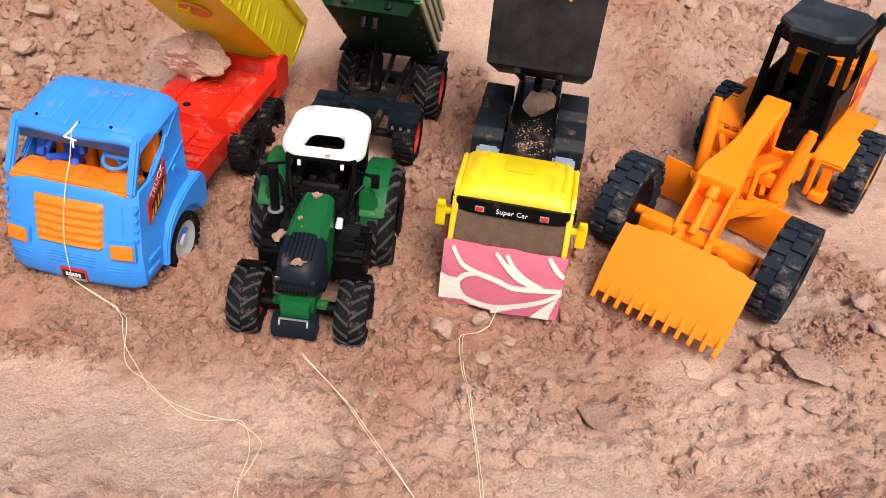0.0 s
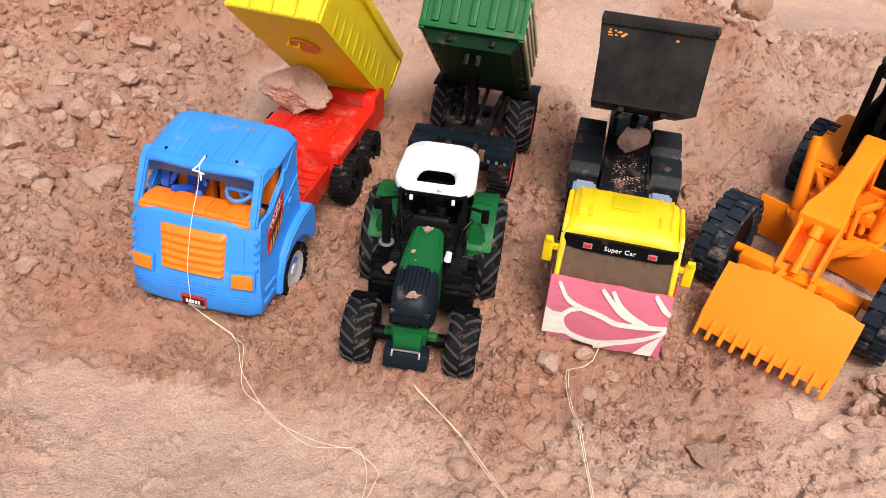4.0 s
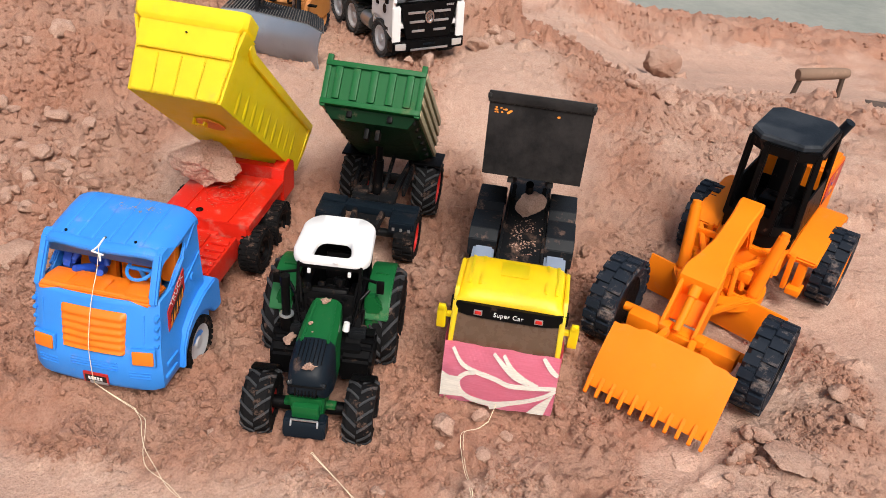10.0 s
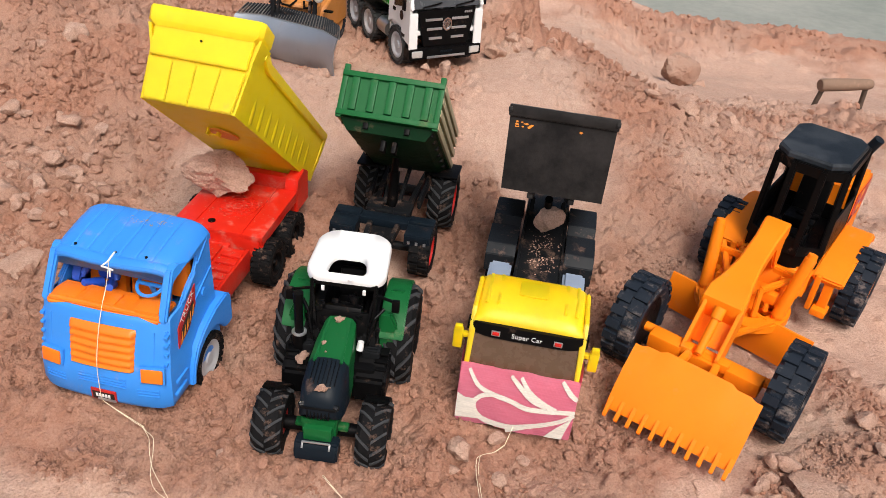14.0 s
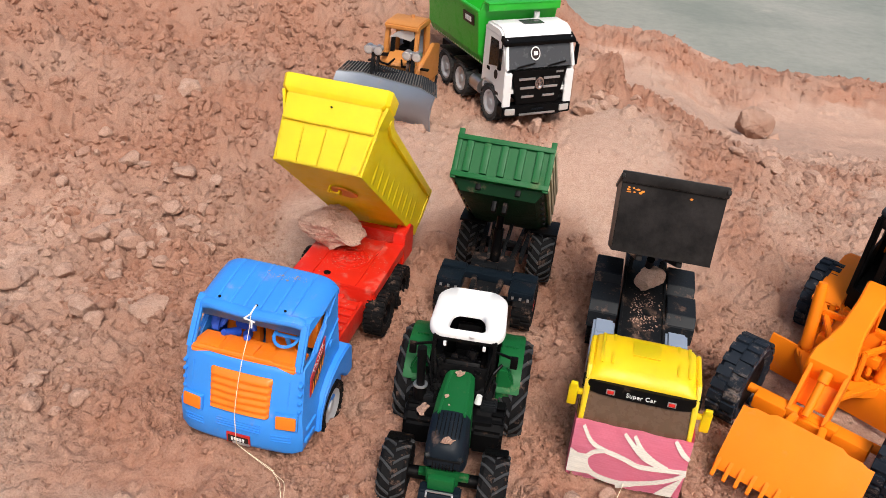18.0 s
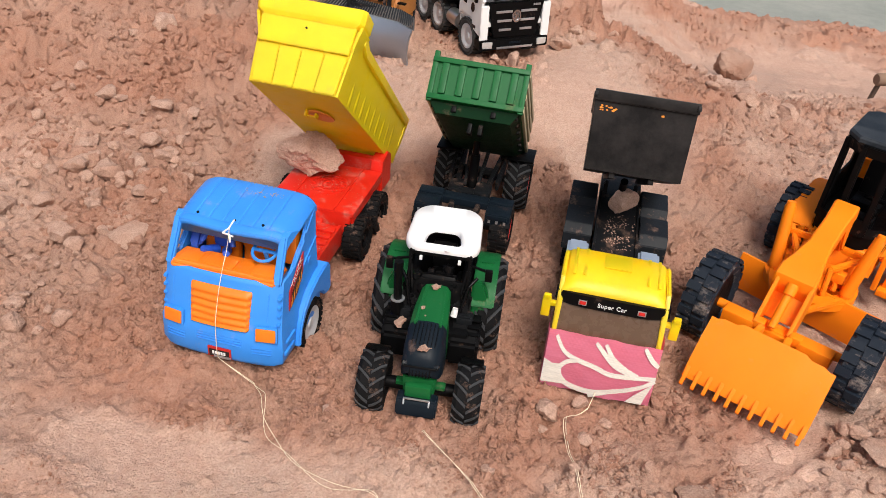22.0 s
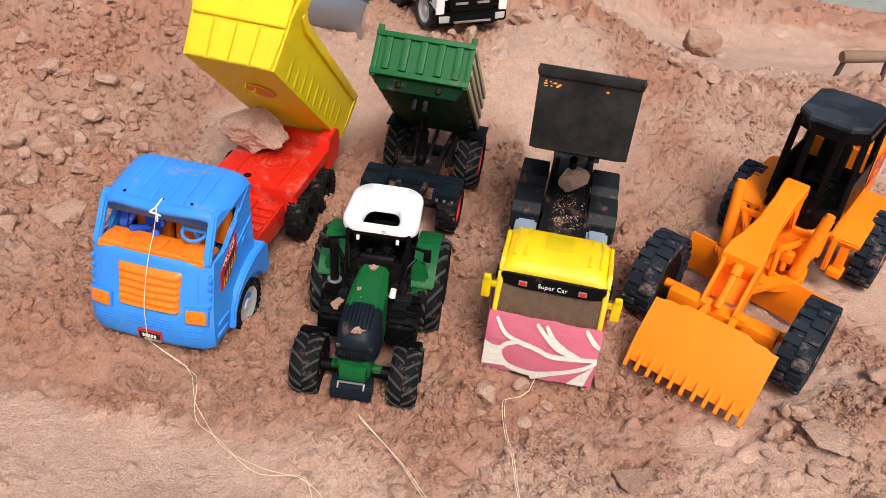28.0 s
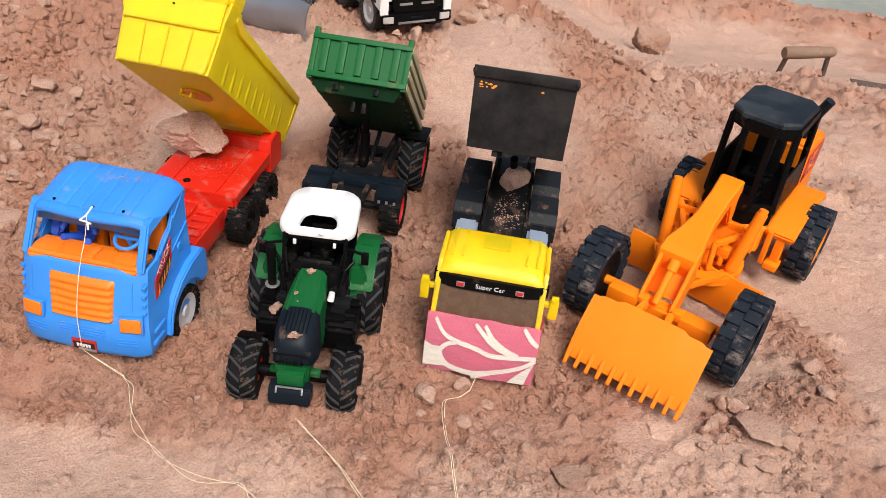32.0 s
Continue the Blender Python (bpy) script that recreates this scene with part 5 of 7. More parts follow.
        for k in range(9):
            y = 0.030 + 0.0215 * k
            bm = B()
            low, up = Vector((s * (w0 + 0.0008), y + 0.006, 0.002)), Vector((s * (w1 - 0.0012), y - 0.002, 0.052 - 0.0006 * k))
            side_way, out = Vector((0, 1, 0)), Vector((s, 0, 0))
            rings = []
            for q, half, h in ((0.0, 0.0078, 0.0024), (0.25, 0.0074, 0.0026), (0.7, 0.0058, 0.0020), (1.0, 0.0024, 0.0003)):
                c = low.lerp(up, q)
                rings.append([c - side_way * half - out * 0.001, c - side_way * half * 0.55 + out * h * 0.8, c + out * h, c + side_way * half * 0.55 + out * h * 0.8, c + side_way * half - out * 0.001])
            loft(bm, rings)
            part("side_rib", bm, "yellow_bed", wall, smooth=60)
        # rim: a flat outward band along the top edge and down the tail
        bm = B()
        line = [(0.0150, 0.0730), (0.0300, 0.0650), (L - 0.004, 0.0545), (L + 0.001, 0.0470), (L + 0.002, 0.0200), (L - 0.001, -0.005)]
        rings = []
        for i, (y, z) in enumerate(line):
            wide = (0.0060, 0.0066, 0.0060, 0.0052, 0.0045, 0.0030)[i]
            drop = (0.0095, 0.0095, 0.0085, 0.0070, 0.0060, 0.0050)[i]
            back = i > 2
            x = s * (w0 + (w1 - w0) * max(0, z) / 0.066 - 0.001)
            o = x + s * wide
            if back:
                rings.append([(x, y, z), (o, y, z), (o, y - drop, z - 0.001), (x, y - drop, z - 0.001)])
            else:
                rings.append([(x, y, z), (o, y + 0.001, z), (o, y - 0.001, z - drop), (x, y - 0.001, z - drop)])
        loft(bm, rings)
        part("side_rim", bm, "yellow_bed", wall, smooth=40)
    bm = B()
    lathe(bm, [(0, 0.0), (0, 0.020), (0.0014, 0.019), (0.0014, 0.0)], 30)
    bmesh.ops.transform(bm, matrix=pose(0.006, 0.078, -0.003, 0, 90, 0) @ Matrix.Diagonal((1, 1, 0.75, 1)), verts=bm.verts)
    part("floor_disc", bm, "amber", bed, "translucent amber patch under the bed")
    bm = B()
    for s in (-1, 1):
        box(bm, (0.0022, 0.009, 0.008), (-0.002 + s * 0.006, 0.070, -0.0055), 0.0006)
    box(bm, (0.013, 0.002, 0.002), (-0.002, 0.070, -0.0075), 0.0006)
    part("latch", bm, "yellow_bed", bed)
    return truck

# ---- green tractor and its tipping trailer ----


def build_tractor(at):
    tr = thing("toy_tractor", at, "green toy tractor with white roof, soil on its bonnet", "toy tractor")
    # wheels
    for s in (-1, 1):
        wheel(tr, pose(s * 0.0445, 0.038, 0.0290), 0.0298, 0.0255, "rubber", "rim_red", 15, "chevron", 0.40, 0.2, side=s, outer=0.1, label="black rubber tyre with worn chevron lugs", hub_label="red wheel rim")
        wheel(tr, pose(s * 0.0510, 0.154, 0.0475), 0.0490, 0.0265, "rubber", "rim_red", 17, "chevron", 0.40, 0.2, side=s, outer=0.1, hub_label="red wheel rim")
    # bonnet: green behind, dark grey in front
    def hood(y, w, z0, z1, crown):
        pts = [(-w, y, z0)]
        for k in range(9):
            u = -1 + 2 * k / 8
            pts.append((w * 0.92 * u, y, z1 - crown * u * u - 0.004 * abs(u) ** 8))
        pts.append((w, y, z0))
        return pts
    bm = B()
    loft(bm, [hood(0.056, 0.0188, 0.046, 0.0920, 0.0030), hood(0.080, 0.0178, 0.046, 0.0955, 0.0030), hood(0.106, 0.0150, 0.046, 0.0975, 0.0022)])
    bonnet = part("bonnet", bm, "green", tr, "green painted bonnet with raised edges")
    for s in (-1, 1):
        bm = B()
        bar(bm, (s * 0.0115, 0.052, 0.0902), (s * 0.0085, 0.105, 0.0972), 0.003, 0.0016, bevel=0.0006)
        part("bonnet_crease", bm, "green", bonnet)
    bm = B()
    loft(bm, [hood(0.0165, 0.0110, 0.062, 0.068, 0.004), hood(0.0180, 0.0150, 0.059, 0.0755, 0.004), hood(0.0225, 0.0176, 0.056, 0.0820, 0.0045), hood(0.034, 0.0192, 0.052, 0.0875, 0.0042), hood(0.056, 0.0190, 0.046, 0.0922, 0.0032)])
    nose = part("bonnet_nose", bm, "navy", tr, "dark grey front bonnet with fine grooves", smooth=45)
    for k in range(7):
        x = -0.0105 + 0.0035 * k
        bm = B()
        bar(bm, (x, 0.030, 0.0862 - 12 * x * x), (x, 0.054, 0.0918 - 10 * x * x), 0.0007, 0.0010)
        part("bonnet_groove", bm, "black", nose)
    bm = B()
    for k in range(7):
        box(bm, (0.0012, 0.003, 0.009), (-0.009 + 0.003 * k, 0.0172, 0.0645), 0.0004, rot=(-24, 0, 0))
    box(bm, (0.030, 0.003, 0.002), (0, 0.0175, 0.0700), 0.0006, rot=(-25, 0, 0))
    part("front_grille", bm, "black", nose)
    for s in (-1, 1):
        bm = B()
        box(bm, (0.008, 0.004, 0.005), (s * 0.0130, 0.0205, 0.071), 0.0012, rot=(-30, 0, -s * 30))
        part("headlamp", bm, "glass", nose)
    # green front carrier and black ballast block
    bm = B()
    prism(bm, [(-0.0135, 0.028), (0.0135, 0.028), (0.0155, 0.057), (-0.0155, 0.057)], 0.019, 0.070, "y", 0.002)
    box(bm, (0.024, 0.010, 0.014), (0, 0.018, 0.043), 0.002)
    for s in (-1, 1):
        box(bm, (0.010, 0.008, 0.005), (s * 0.018, 0.034, 0.036), 0.0015)
    carrier = part("front_carrier", bm, "green", tr)
    bm = B()
    prism(bm, [(0.0055, 0.020), (0.022, 0.020), (0.022, 0.0375), (0.010, 0.0375), (0.0055, 0.031)], -0.0185, 0.0185, "x", 0.0015)
    block = part("ballast_block", bm, "navy", tr, "dark ballast block on the front linkage")
    bm = B()
    box(bm, (0.024, 0.0016, 0.0016), (0, 0.0095, 0.0385), 0.0005)
    for s in (-1, 1):
        box(bm, (0.0016, 0.0016, 0.006), (s * 0.0115, 0.0085, 0.0357), 0.0005, rot=(-30, 0, 0))
    part("pale_rail", bm, "silver", block)
    # axle and underbody
    bm = B()
    tube(bm, (-0.042, 0.038, 0.029), (0.042, 0.038, 0.029), 0.006, segments=14)
    tube(bm, (-0.045, 0.154, 0.0445), (0.045, 0.154, 0.0445), 0.010, segments=14)
    box(bm, (0.030, 0.100, 0.030), (0, 0.110, 0.040), 0.003)
    box(bm, (0.072, 0.030, 0.024), (0, 0.095, 0.050), 0.003)
    part("underbody", bm, "black", tr)
    # front mudguards
    for s in (-1, 1):
        bm = B()
        pts = []
        for k in range(9):
            a = radians(18 + 62 * k / 8)
            pts.append((0.038 + 0.0325 * math.cos(a), 0.029 + 0.0325 * math.sin(a)))
        inner = [(0.038 + (p[0] - 0.038) * 0.94, 0.029 + (p[1] - 0.029) * 0.94) for p in pts][::-1]
        prism(bm, pts + inner, s * 0.0335, s * 0.0550, "x", 0.0006)
        part("front_mudguard", bm, "black", tr)
    # side tanks and steps
    for s in (-1, 1):
        bm = B()
        prism(bm, [(0.072, 0.030), (0.112, 0.030), (0.112, 0.062), (0.098, 0.066), (0.074, 0.055)], s * 0.017, s * 0.047, "x", 0.003)
        for k in range(3):
            box(bm, (0.012, 0.010, 0.002), (s * 0.040, 0.088 + 0.006 * k, 0.060 + 0.004 * k), 0.0006)
        part("side_tank", bm, "black", tr)
    # rear mudguards, green
    for s in (-1, 1):
        bm = B()
        pts = []
        for k in range(11):
            a = radians(28 + 120 * k / 10)
            pts.append((0.154 + 0.0525 * math.cos(a), 0.0475 + 0.0525 * math.sin(a)))
        inner = [(0.154 + (p[0] - 0.154) * 0.945, 0.0475 + (p[1] - 0.0475) * 0.945) for p in pts][::-1]
        prism(bm, pts + inner, s * 0.0330, s * 0.0560, "x", 0.0012)
        g = part("rear_mudguard", bm, "green", tr)
        bm = B()
        prism(bm, [(s * 0.0330, 0.055), (s * 0.0450, 0.055), (s * 0.0490, 0.066), (s * 0.0500, 0.086), (s * 0.0440, 0.101), (s * 0.0330, 0.101)], 0.113, 0.120, "y", 0.002)
        part("mudguard_front", bm, "green", g)
        bm = B()
        for k in range(4):
            tube(bm, (s * 0.044 + 0.003 * (k - 1.5), 0.150, 0.0935), (s * 0.044 + 0.003 * (k - 1.5), 0.151, 0.1005), 0.002, segments=8)
        box(bm, (0.014, 0.008, 0.004), (s * 0.044, 0.150, 0.0975), 0.001)
        part("rear_lamp_holder", bm, "green", g)
    # cab: black frame, seat, wheel
    bm = B()
    for s in (-1, 1):
        bar(bm, (s * 0.0280, 0.104, 0.066), (s * 0.0285, 0.118, 0.127), 0.0034, 0.0034, bevel=0.0008)
        bar(bm, (s * 0.0310, 0.150, 0.070), (s * 0.0320, 0.152, 0.129), 0.0034, 0.0034, bevel=0.0008)
        bar(bm, (s * 0.0280, 0.176, 0.070), (s * 0.0290, 0.178, 0.129), 0.0034, 0.0034, bevel=0.0008)
        bar(bm, (s * 0.0280, 0.104, 0.068), (s * 0.0280, 0.176, 0.072), 0.004, 0.006, bevel=0.001)
        bar(bm, (s * 0.024, 0.106, 0.090), (s * 0.027, 0.114, 0.112), 0.002, 0.002)
    bar(bm, (-0.028, 0.118, 0.124), (0.028, 0.118, 0.124), 0.004, 0.005, bevel=0.001)
    bar(bm, (-0.028, 0.104, 0.070), (0.028, 0.104, 0.070), 0.004, 0.008, bevel=0.001)
    part("cab_frame", bm, "black", tr, "black glossy cab frame")
    bm = B()
    box(bm, (0.056, 0.072, 0.006), (0, 0.140, 0.062), 0.001)
    box(bm, (0.026, 0.016, 0.018), (0, 0.112, 0.078), 0.003)
    box(bm, (0.024, 0.022, 0.010), (0, 0.148, 0.078), 0.004)
    box(bm, (0.024, 0.007, 0.030), (0, 0.162, 0.096), 0.003, rot=(-8, 0, 0))
    box(bm, (0.012, 0.026, 0.014), (0.021, 0.140, 0.078), 0.003)
    box(bm, (0.060, 0.010, 0.060), (0, 0.176, 0.092), 0.003)
    for s in (-1, 1):
        box(bm, (0.010, 0.060, 0.022), (s * 0.026, 0.140, 0.082), 0.003)
        box(bm, (0.016, 0.012, 0.010), (s * 0.017, 0.116, 0.072), 0.002)
    box(bm, (0.034, 0.010, 0.014), (0, 0.116, 0.094), 0.003, rot=(-25, 0, 0))
    box(bm, (0.054, 0.004, 0.034), (0, 0.110, 0.082), 0.001, rot=(-12, 0, 0))
    for s in (-1, 1):
        prism(bm, [(0.096, 0.060), (0.120, 0.060), (0.122, 0.088), (0.106, 0.080)], s * 0.018, s * 0.034, "x", 0.002)
    part("cab_interior", bm, "black", tr, "black moulded seat and controls")
    bm = B()
    lathe(bm, [(-0.001, 0.0085), (0.001, 0.0092), (0.001, 0.0072), (-0.001, 0.0072)], 22)
    tube(bm, (0.0, 0, -0.007), (0, 0, 0.007), 0.0008)
    tube(bm, (0.0, 0, 0), (-0.014, 0, 0.0), 0.0014)
    part("steering_wheel", bm, "black", tr, at=pose(0, 0.128, 0.096, 0, -55, 90))
    # white roof with the hatch opening
    bm = B()
    def outline(w, y0, y1, r, k=5):
        pts = []
        for cx, cy, a0 in ((w - r, y1 - r, 0), (-w + r, y1 - r, 90), (-w + r * 0.8, y0 + r * 0.8, 180), (w - r * 0.8, y0 + r * 0.8, 270)):
            rr = r if a0 < 180 else r * 0.8
            for i in range(k + 1):
                a = radians(a0 + 90 * i / k)
                pts.append((cx + rr * math.cos(a), cy + rr * math.sin(a)))
        return pts
    n = 24
    out0, out1, out2 = ([(x * (1 - 0.10 * max(0.0, (y - 0.150) / 0.034)), y) for x, y in outline(w, y0, y1, 0.017)] for w, y0, y1 in ((0.0360, 0.1165, 0.184), (0.0356, 0.117, 0.1835), (0.0335, 0.119, 0.182)))
    hole = [(x * (1.06 - 0.22 * (y - 0.1225) / 0.025), y) for x, y in outline(0.0175, 0.1225, 0.1475, 0.008)]
    hole2 = [(x * (1.06 - 0.22 * (y - 0.1225) / 0.025), y) for x, y in outline(0.0205, 0.1200, 0.1510, 0.010)]
    def high(y):
        return 0.1318 + 0.0055 * smooth(y)
    def smooth(y):
        return max(0.0, min(1.0, (y - 0.112) / 0.045))
    loft(bm, [[(x, y, high(y) - 0.007) for x, y in hole], [(x, y, high(y) - 0.009) for x, y in out1], [(x, y, high(y) - 0.006) for x, y in out0], [(x, y, high(y) - 0.001) for x, y in out1],
              [(x, y, high(y) + 0.0012) for x, y in out2], [(x, y, high(y) + 0.0012) for x, y in hole2], [(x, y, high(y) - 0.0015) for x, y in hole], [(x, y, high(y) - 0.007) for x, y in hole]], True, False)
    bmesh.ops.remove_doubles(bm, verts=bm.verts, dist=0.00002)
    roof = part("roof", bm, "white", tr, "glossy white cab roof with an open hatch", smooth=50)
    bm = B()
    lathe(bm, [(0, 0.0022), (0.0008, 0.0022), (0.0008, 0.0014), (0, 0.0014)], 16)
    part("roof_ring", bm, "white", roof, at=pose(0.006, 0.1150, 0.1310, 0, -70, 90))
    for s in (-1, 1):
        bm = B()
        box(bm, (0.003, 0.002, 0.005), (s * 0.0185, 0.1145, 0.1200), 0.0006)
        part("roof_tab", bm, "white", roof)
    # exhaust, mirrors
    bm = B()
    tube(bm, (-0.036, 0.098, 0.056), (-0.036, 0.098, 0.080), 0.0065, segments=18)
    tube(bm, (-0.036, 0.098, 0.080), (-0.037, 0.100, 0.112), 0.0040, segments=16)
    tube(bm, (-0.037, 0.100, 0.112), (-0.037, 0.1005, 0.122), 0.0046, segments=16)
    ex = part("exhaust", bm, "black", tr)
    bm = B()
    lathe(bm, [(0, 0.0068), (0.0012, 0.0068), (0.0012, 0.0040), (0, 0.0040)], 18)
    part("exhaust_collar", bm, "silver", ex, at=pose(-0.036, 0.098, 0.080, 0, -90, 0))
    for s in (-1, 1):
        bm = B()
        bar(bm, (s * 0.028, 0.116, 0.118), (s * 0.046, 0.112, 0.116), 0.002, 0.002)
        box(bm, (0.007, 0.0035, 0.013), (s * 0.0475, 0.1115, 0.112), 0.001)
        part("wing_mirror", bm, "black", tr)
    bm = B()
    tube(bm, (0.0195, 0.094, 0.072), (0.0205, 0.096, 0.080), 0.0034, 0.0028)
    part("air_filter", bm, "white", tr)
    # levers and fine pipes on the black flanks
    for k, (x, y, z) in enumerate(((-0.022, 0.106, 0.085), (0.023, 0.104, 0.082), (0.030, 0.103, 0.076), (-0.030, 0.110, 0.078))):
        bm = B()
        tube(bm, (x, y, z - 0.018), (x * 1.1, y + 0.004, z + 0.008), 0.0012)
        box(bm, (0.003, 0.003, 0.004), (x * 1.1, y + 0.004, z + 0.009), 0.0008)
        part("lever", bm, "black", tr)
    bm = B()
    bar(bm, (0, 0.185, 0.036), (0, 0.215, 0.034), 0.008, 0.005, bevel=0.001)
    part("drawbar_hitch", bm, "black", tr)
    gear = random.Random(31)
    for k in range(26):
        bm = B()
        x, y, z = gear.uniform(-0.026, 0.026), gear.uniform(0.100, 0.120), gear.uniform(0.066, 0.104)
        box(bm, (gear.uniform(0.003, 0.010), gear.uniform(0.003, 0.007), gear.uniform(0.003, 0.010)), (x, y + 0.25 * (z - 0.066), z), 0.0008, rot=(gear.uniform(-30, 30), 0, gear.uniform(-40, 40)))
        part("control_block", bm, "gloss_black", tr)
    for s in (-1, 1):
        bm = B()
        tube(bm, (s * 0.024, 0.100, 0.070), (s * 0.030, 0.108, 0.098), 0.0016)
        tube(bm, (s * 0.030, 0.108, 0.098), (s * 0.037, 0.116, 0.104), 0.0016)
        part("hand_rail", bm, "gloss_black", tr)
        bm = B()
        box(bm, (0.016, 0.014, 0.010), (s * 0.030, 0.100, 0.066), 0.002)
        for k in range(3):
            box(bm, (0.012, 0.002, 0.0015), (s * 0.030, 0.095 + 0.004 * k, 0.0716), 0.0004)
        part("side_step", bm, "black_dusty", tr)
    return tr


def build_trailer(at):
    tl = thing("toy_tipping_trailer", at, "dark green tipping trailer, bed raised, coupled behind the toy tractor", "toy trailer")
    # frame
    bm = B()
    for s in (-1, 1):
        bar(bm, (s * 0.014, -0.02, 0.052), (s * 0.026, 0.150, 0.062), 0.006, 0.009, bevel=0.001)
    for y in (0.02, 0.06, 0.10):
        box(bm, (0.046, 0.007, 0.007), (0, y, 0.056), 0.001)
    bar(bm, (0, -0.055, 0.040), (0, 0.0, 0.050), 0.008, 0.006, bevel=0.001)
    box(bm, (0.030, 0.030, 0.006), (0, 0.005, 0.048), 0.001)
    tube(bm, (-0.05, 0.010, 0.030), (0.05, 0.010, 0.030), 0.005)
    tube(bm, (-0.05, 0.118, 0.040), (0.05, 0.118, 0.040), 0.005)
    box(bm, (0.052, 0.012, 0.010), (0, 0.036, 0.056), 0.002)
    box(bm, (0.020, 0.024, 0.008), (0.016, 0.040, 0.060), 0.002)
    box(bm, (0.018, 0.020, 0.008), (-0.018, 0.044, 0.060), 0.002)
    for s in (-1, 1):
        bar(bm, (s * 0.030, 0.060, 0.058), (s * 0.034, 0.150, 0.074), 0.004, 0.014, bevel=0.001)
        bar(bm, (s * 0.008, 0.046, 0.060), (s * 0.012, 0.100, 0.096), 0.004, 0.006, bevel=0.001)
        box(bm, (0.008, 0.016, 0.026), (s * 0.028, 0.128, 0.076), 0.002)
    part("frame", bm, "black_dusty", tl, "black trailer frame with cross members")
    bm = B()
    box(bm, (0.108, 0.016, 0.010), (0, 0.018, 0.056), 0.002)
    part("front_beam", bm, "navy", tl)
    for s in (-1, 1):
        bm = B()
        box(bm, (0.030, 0.024, 0.016), (s * 0.043, 0.000, 0.053), 0.002)
        box(bm, (0.024, 0.002, 0.006), (s * 0.043, -0.012, 0.056), 0.0006)
        box(bm, (0.030, 0.014, 0.012), (s * 0.043, 0.018, 0.058), 0.002)
        b = part("front_box", bm, "navy", tl, "dark blue-grey storage box")
        for dx in (-0.009, 0.0, 0.009):
            bm = B()
            box(bm, (0.003, 0.0014, 0.004), (s * 0.043 + dx, -0.0126, 0.051), 0.0004)
            part("box_catch", bm, "silver", b)
        wheel(tl, pose(s * 0.047, 0.010, 0.0300), 0.0300, 0.024, "rubber", "rim_red", 18, "block", 0.6, 0.3, side=s, hub_label="red wheel rim")
        wheel(tl, pose(s * 0.0460 + 0.005, 0.118, 0.0385), 0.0365, 0.030, "rubber", "rim_red", 18, "chevron", 0.58, 0.3, side=s, label="wide ribbed black tyre", hub_label="red wheel rim")
        bm = B()
        box(bm, (0.034, 0.036, 0.003), (s * 0.0460 + 0.005, 0.120, 0.0770), 0.0012)
        part("rear_mudguard", bm, "black", tl)
    # lift ram
    bm = B()
    tube(bm, (0, 0.050, 0.058), (0, 0.056, 0.100), 0.0060, segments=16)
    tube(bm, (0, 0.056, 0.100), (0, 0.060, 0.150), 0.0042, segments=16)
    part("lift_ram", bm, "black", tl)
    # bed
    L, Wd, H, t = 0.178, 0.104, 0.047, 0.0022
    w = Wd / 2
    bm = B()
    box(bm, (Wd, L, t), (0, L / 2, t / 2))
    box(bm, (Wd, t, H), (0, t / 2, H / 2))
    bed = part("trailer_bed", bm, "green", tl, "dark green ribbed trailer bed, tipped up", at=pose(0.002, -0.012, 0.1930, -40, 0, 0))
    for s in (-1, 1):
        bm = B()
        box(bm, (t, L, H), (s * (w - t / 2), L / 2, H / 2 + 0.0), 0.0003)
        side_wall = part("side_wall", bm, "green_side", bed, "faded dusty green side wall")
        for z in (0.004, 0.018, 0.031, 0.044):
            bm = B()
            box(bm, (0.0032, L, 0.0075), (s * (w + 0.0012), L / 2, z), 0.0006)
            part("side_rib", bm, "slat_cream", side_wall, "faded cream slat")
        bm = B()
        box(bm, (0.006, 0.006, H + 0.010), (s * (w - 0.001), 0.001, H / 2 + 0.003), 0.001)
        part("corner_post", bm, "green", bed)
    for k in range(5):
        x = -0.0385 + 0.0192 * k
        bm = B()
        box(bm, (0.0080, 0.0045, H - 0.012), (x, -0.0016, H / 2 + 0.001), 0.0012)
        part("front_rib", bm, "green", bed)
    for z in (0.003, H - 0.002):
        bm = B()
        box(bm, (Wd + 0.004, 0.006, 0.006), (0, -0.0012, z), 0.0012)
        part("front_rail", bm, "green", bed)
    # green floor beams coloured black: the shade underneath is put into the colour
    for k in range(6):
        bm = B()
        box(bm, (Wd - 0.006, 0.005, 0.006), (0, 0.012 + 0.028 * k, -0.003), 0.001)
        part("floor_beam", bm, "black", bed)
    for s in (-1, 1):
        bm = B()
        box(bm, (0.006, L - 0.01, 0.009), (s * 0.022, L / 2, -0.0045), 0.001)
        part("floor_rail", bm, "black", bed)
    bm = B()
    box(bm, (Wd, 0.003, H), (0, L - 0.001, H / 2), 0.0006)
    part("tailgate", bm, "green", bed)
    # folded green pan under the floor, its shade put into a darker green
    bm = B()
    loft(bm, [[(-w + 0.002, 0.004, -0.0005), (w - 0.002, 0.004, -0.0005), (w - 0.002, L - 0.004, -0.0005), (-w + 0.002, L - 0.004, -0.0005)],
              [(-w + 0.010, 0.010, -0.012), (w - 0.010, 0.010, -0.012), (w - 0.012, L - 0.010, -0.010), (-w + 0.012, L - 0.010, -0.010)],
              [(-w + 0.030, 0.022, -0.017), (w - 0.030, 0.022, -0.017), (w - 0.030, L - 0.020, -0.013), (-w + 0.030, L - 0.020, -0.013)]])
    part("under_pan", bm, "green_shaded", bed, "green folded underside with its shade painted in")
    bm = B()
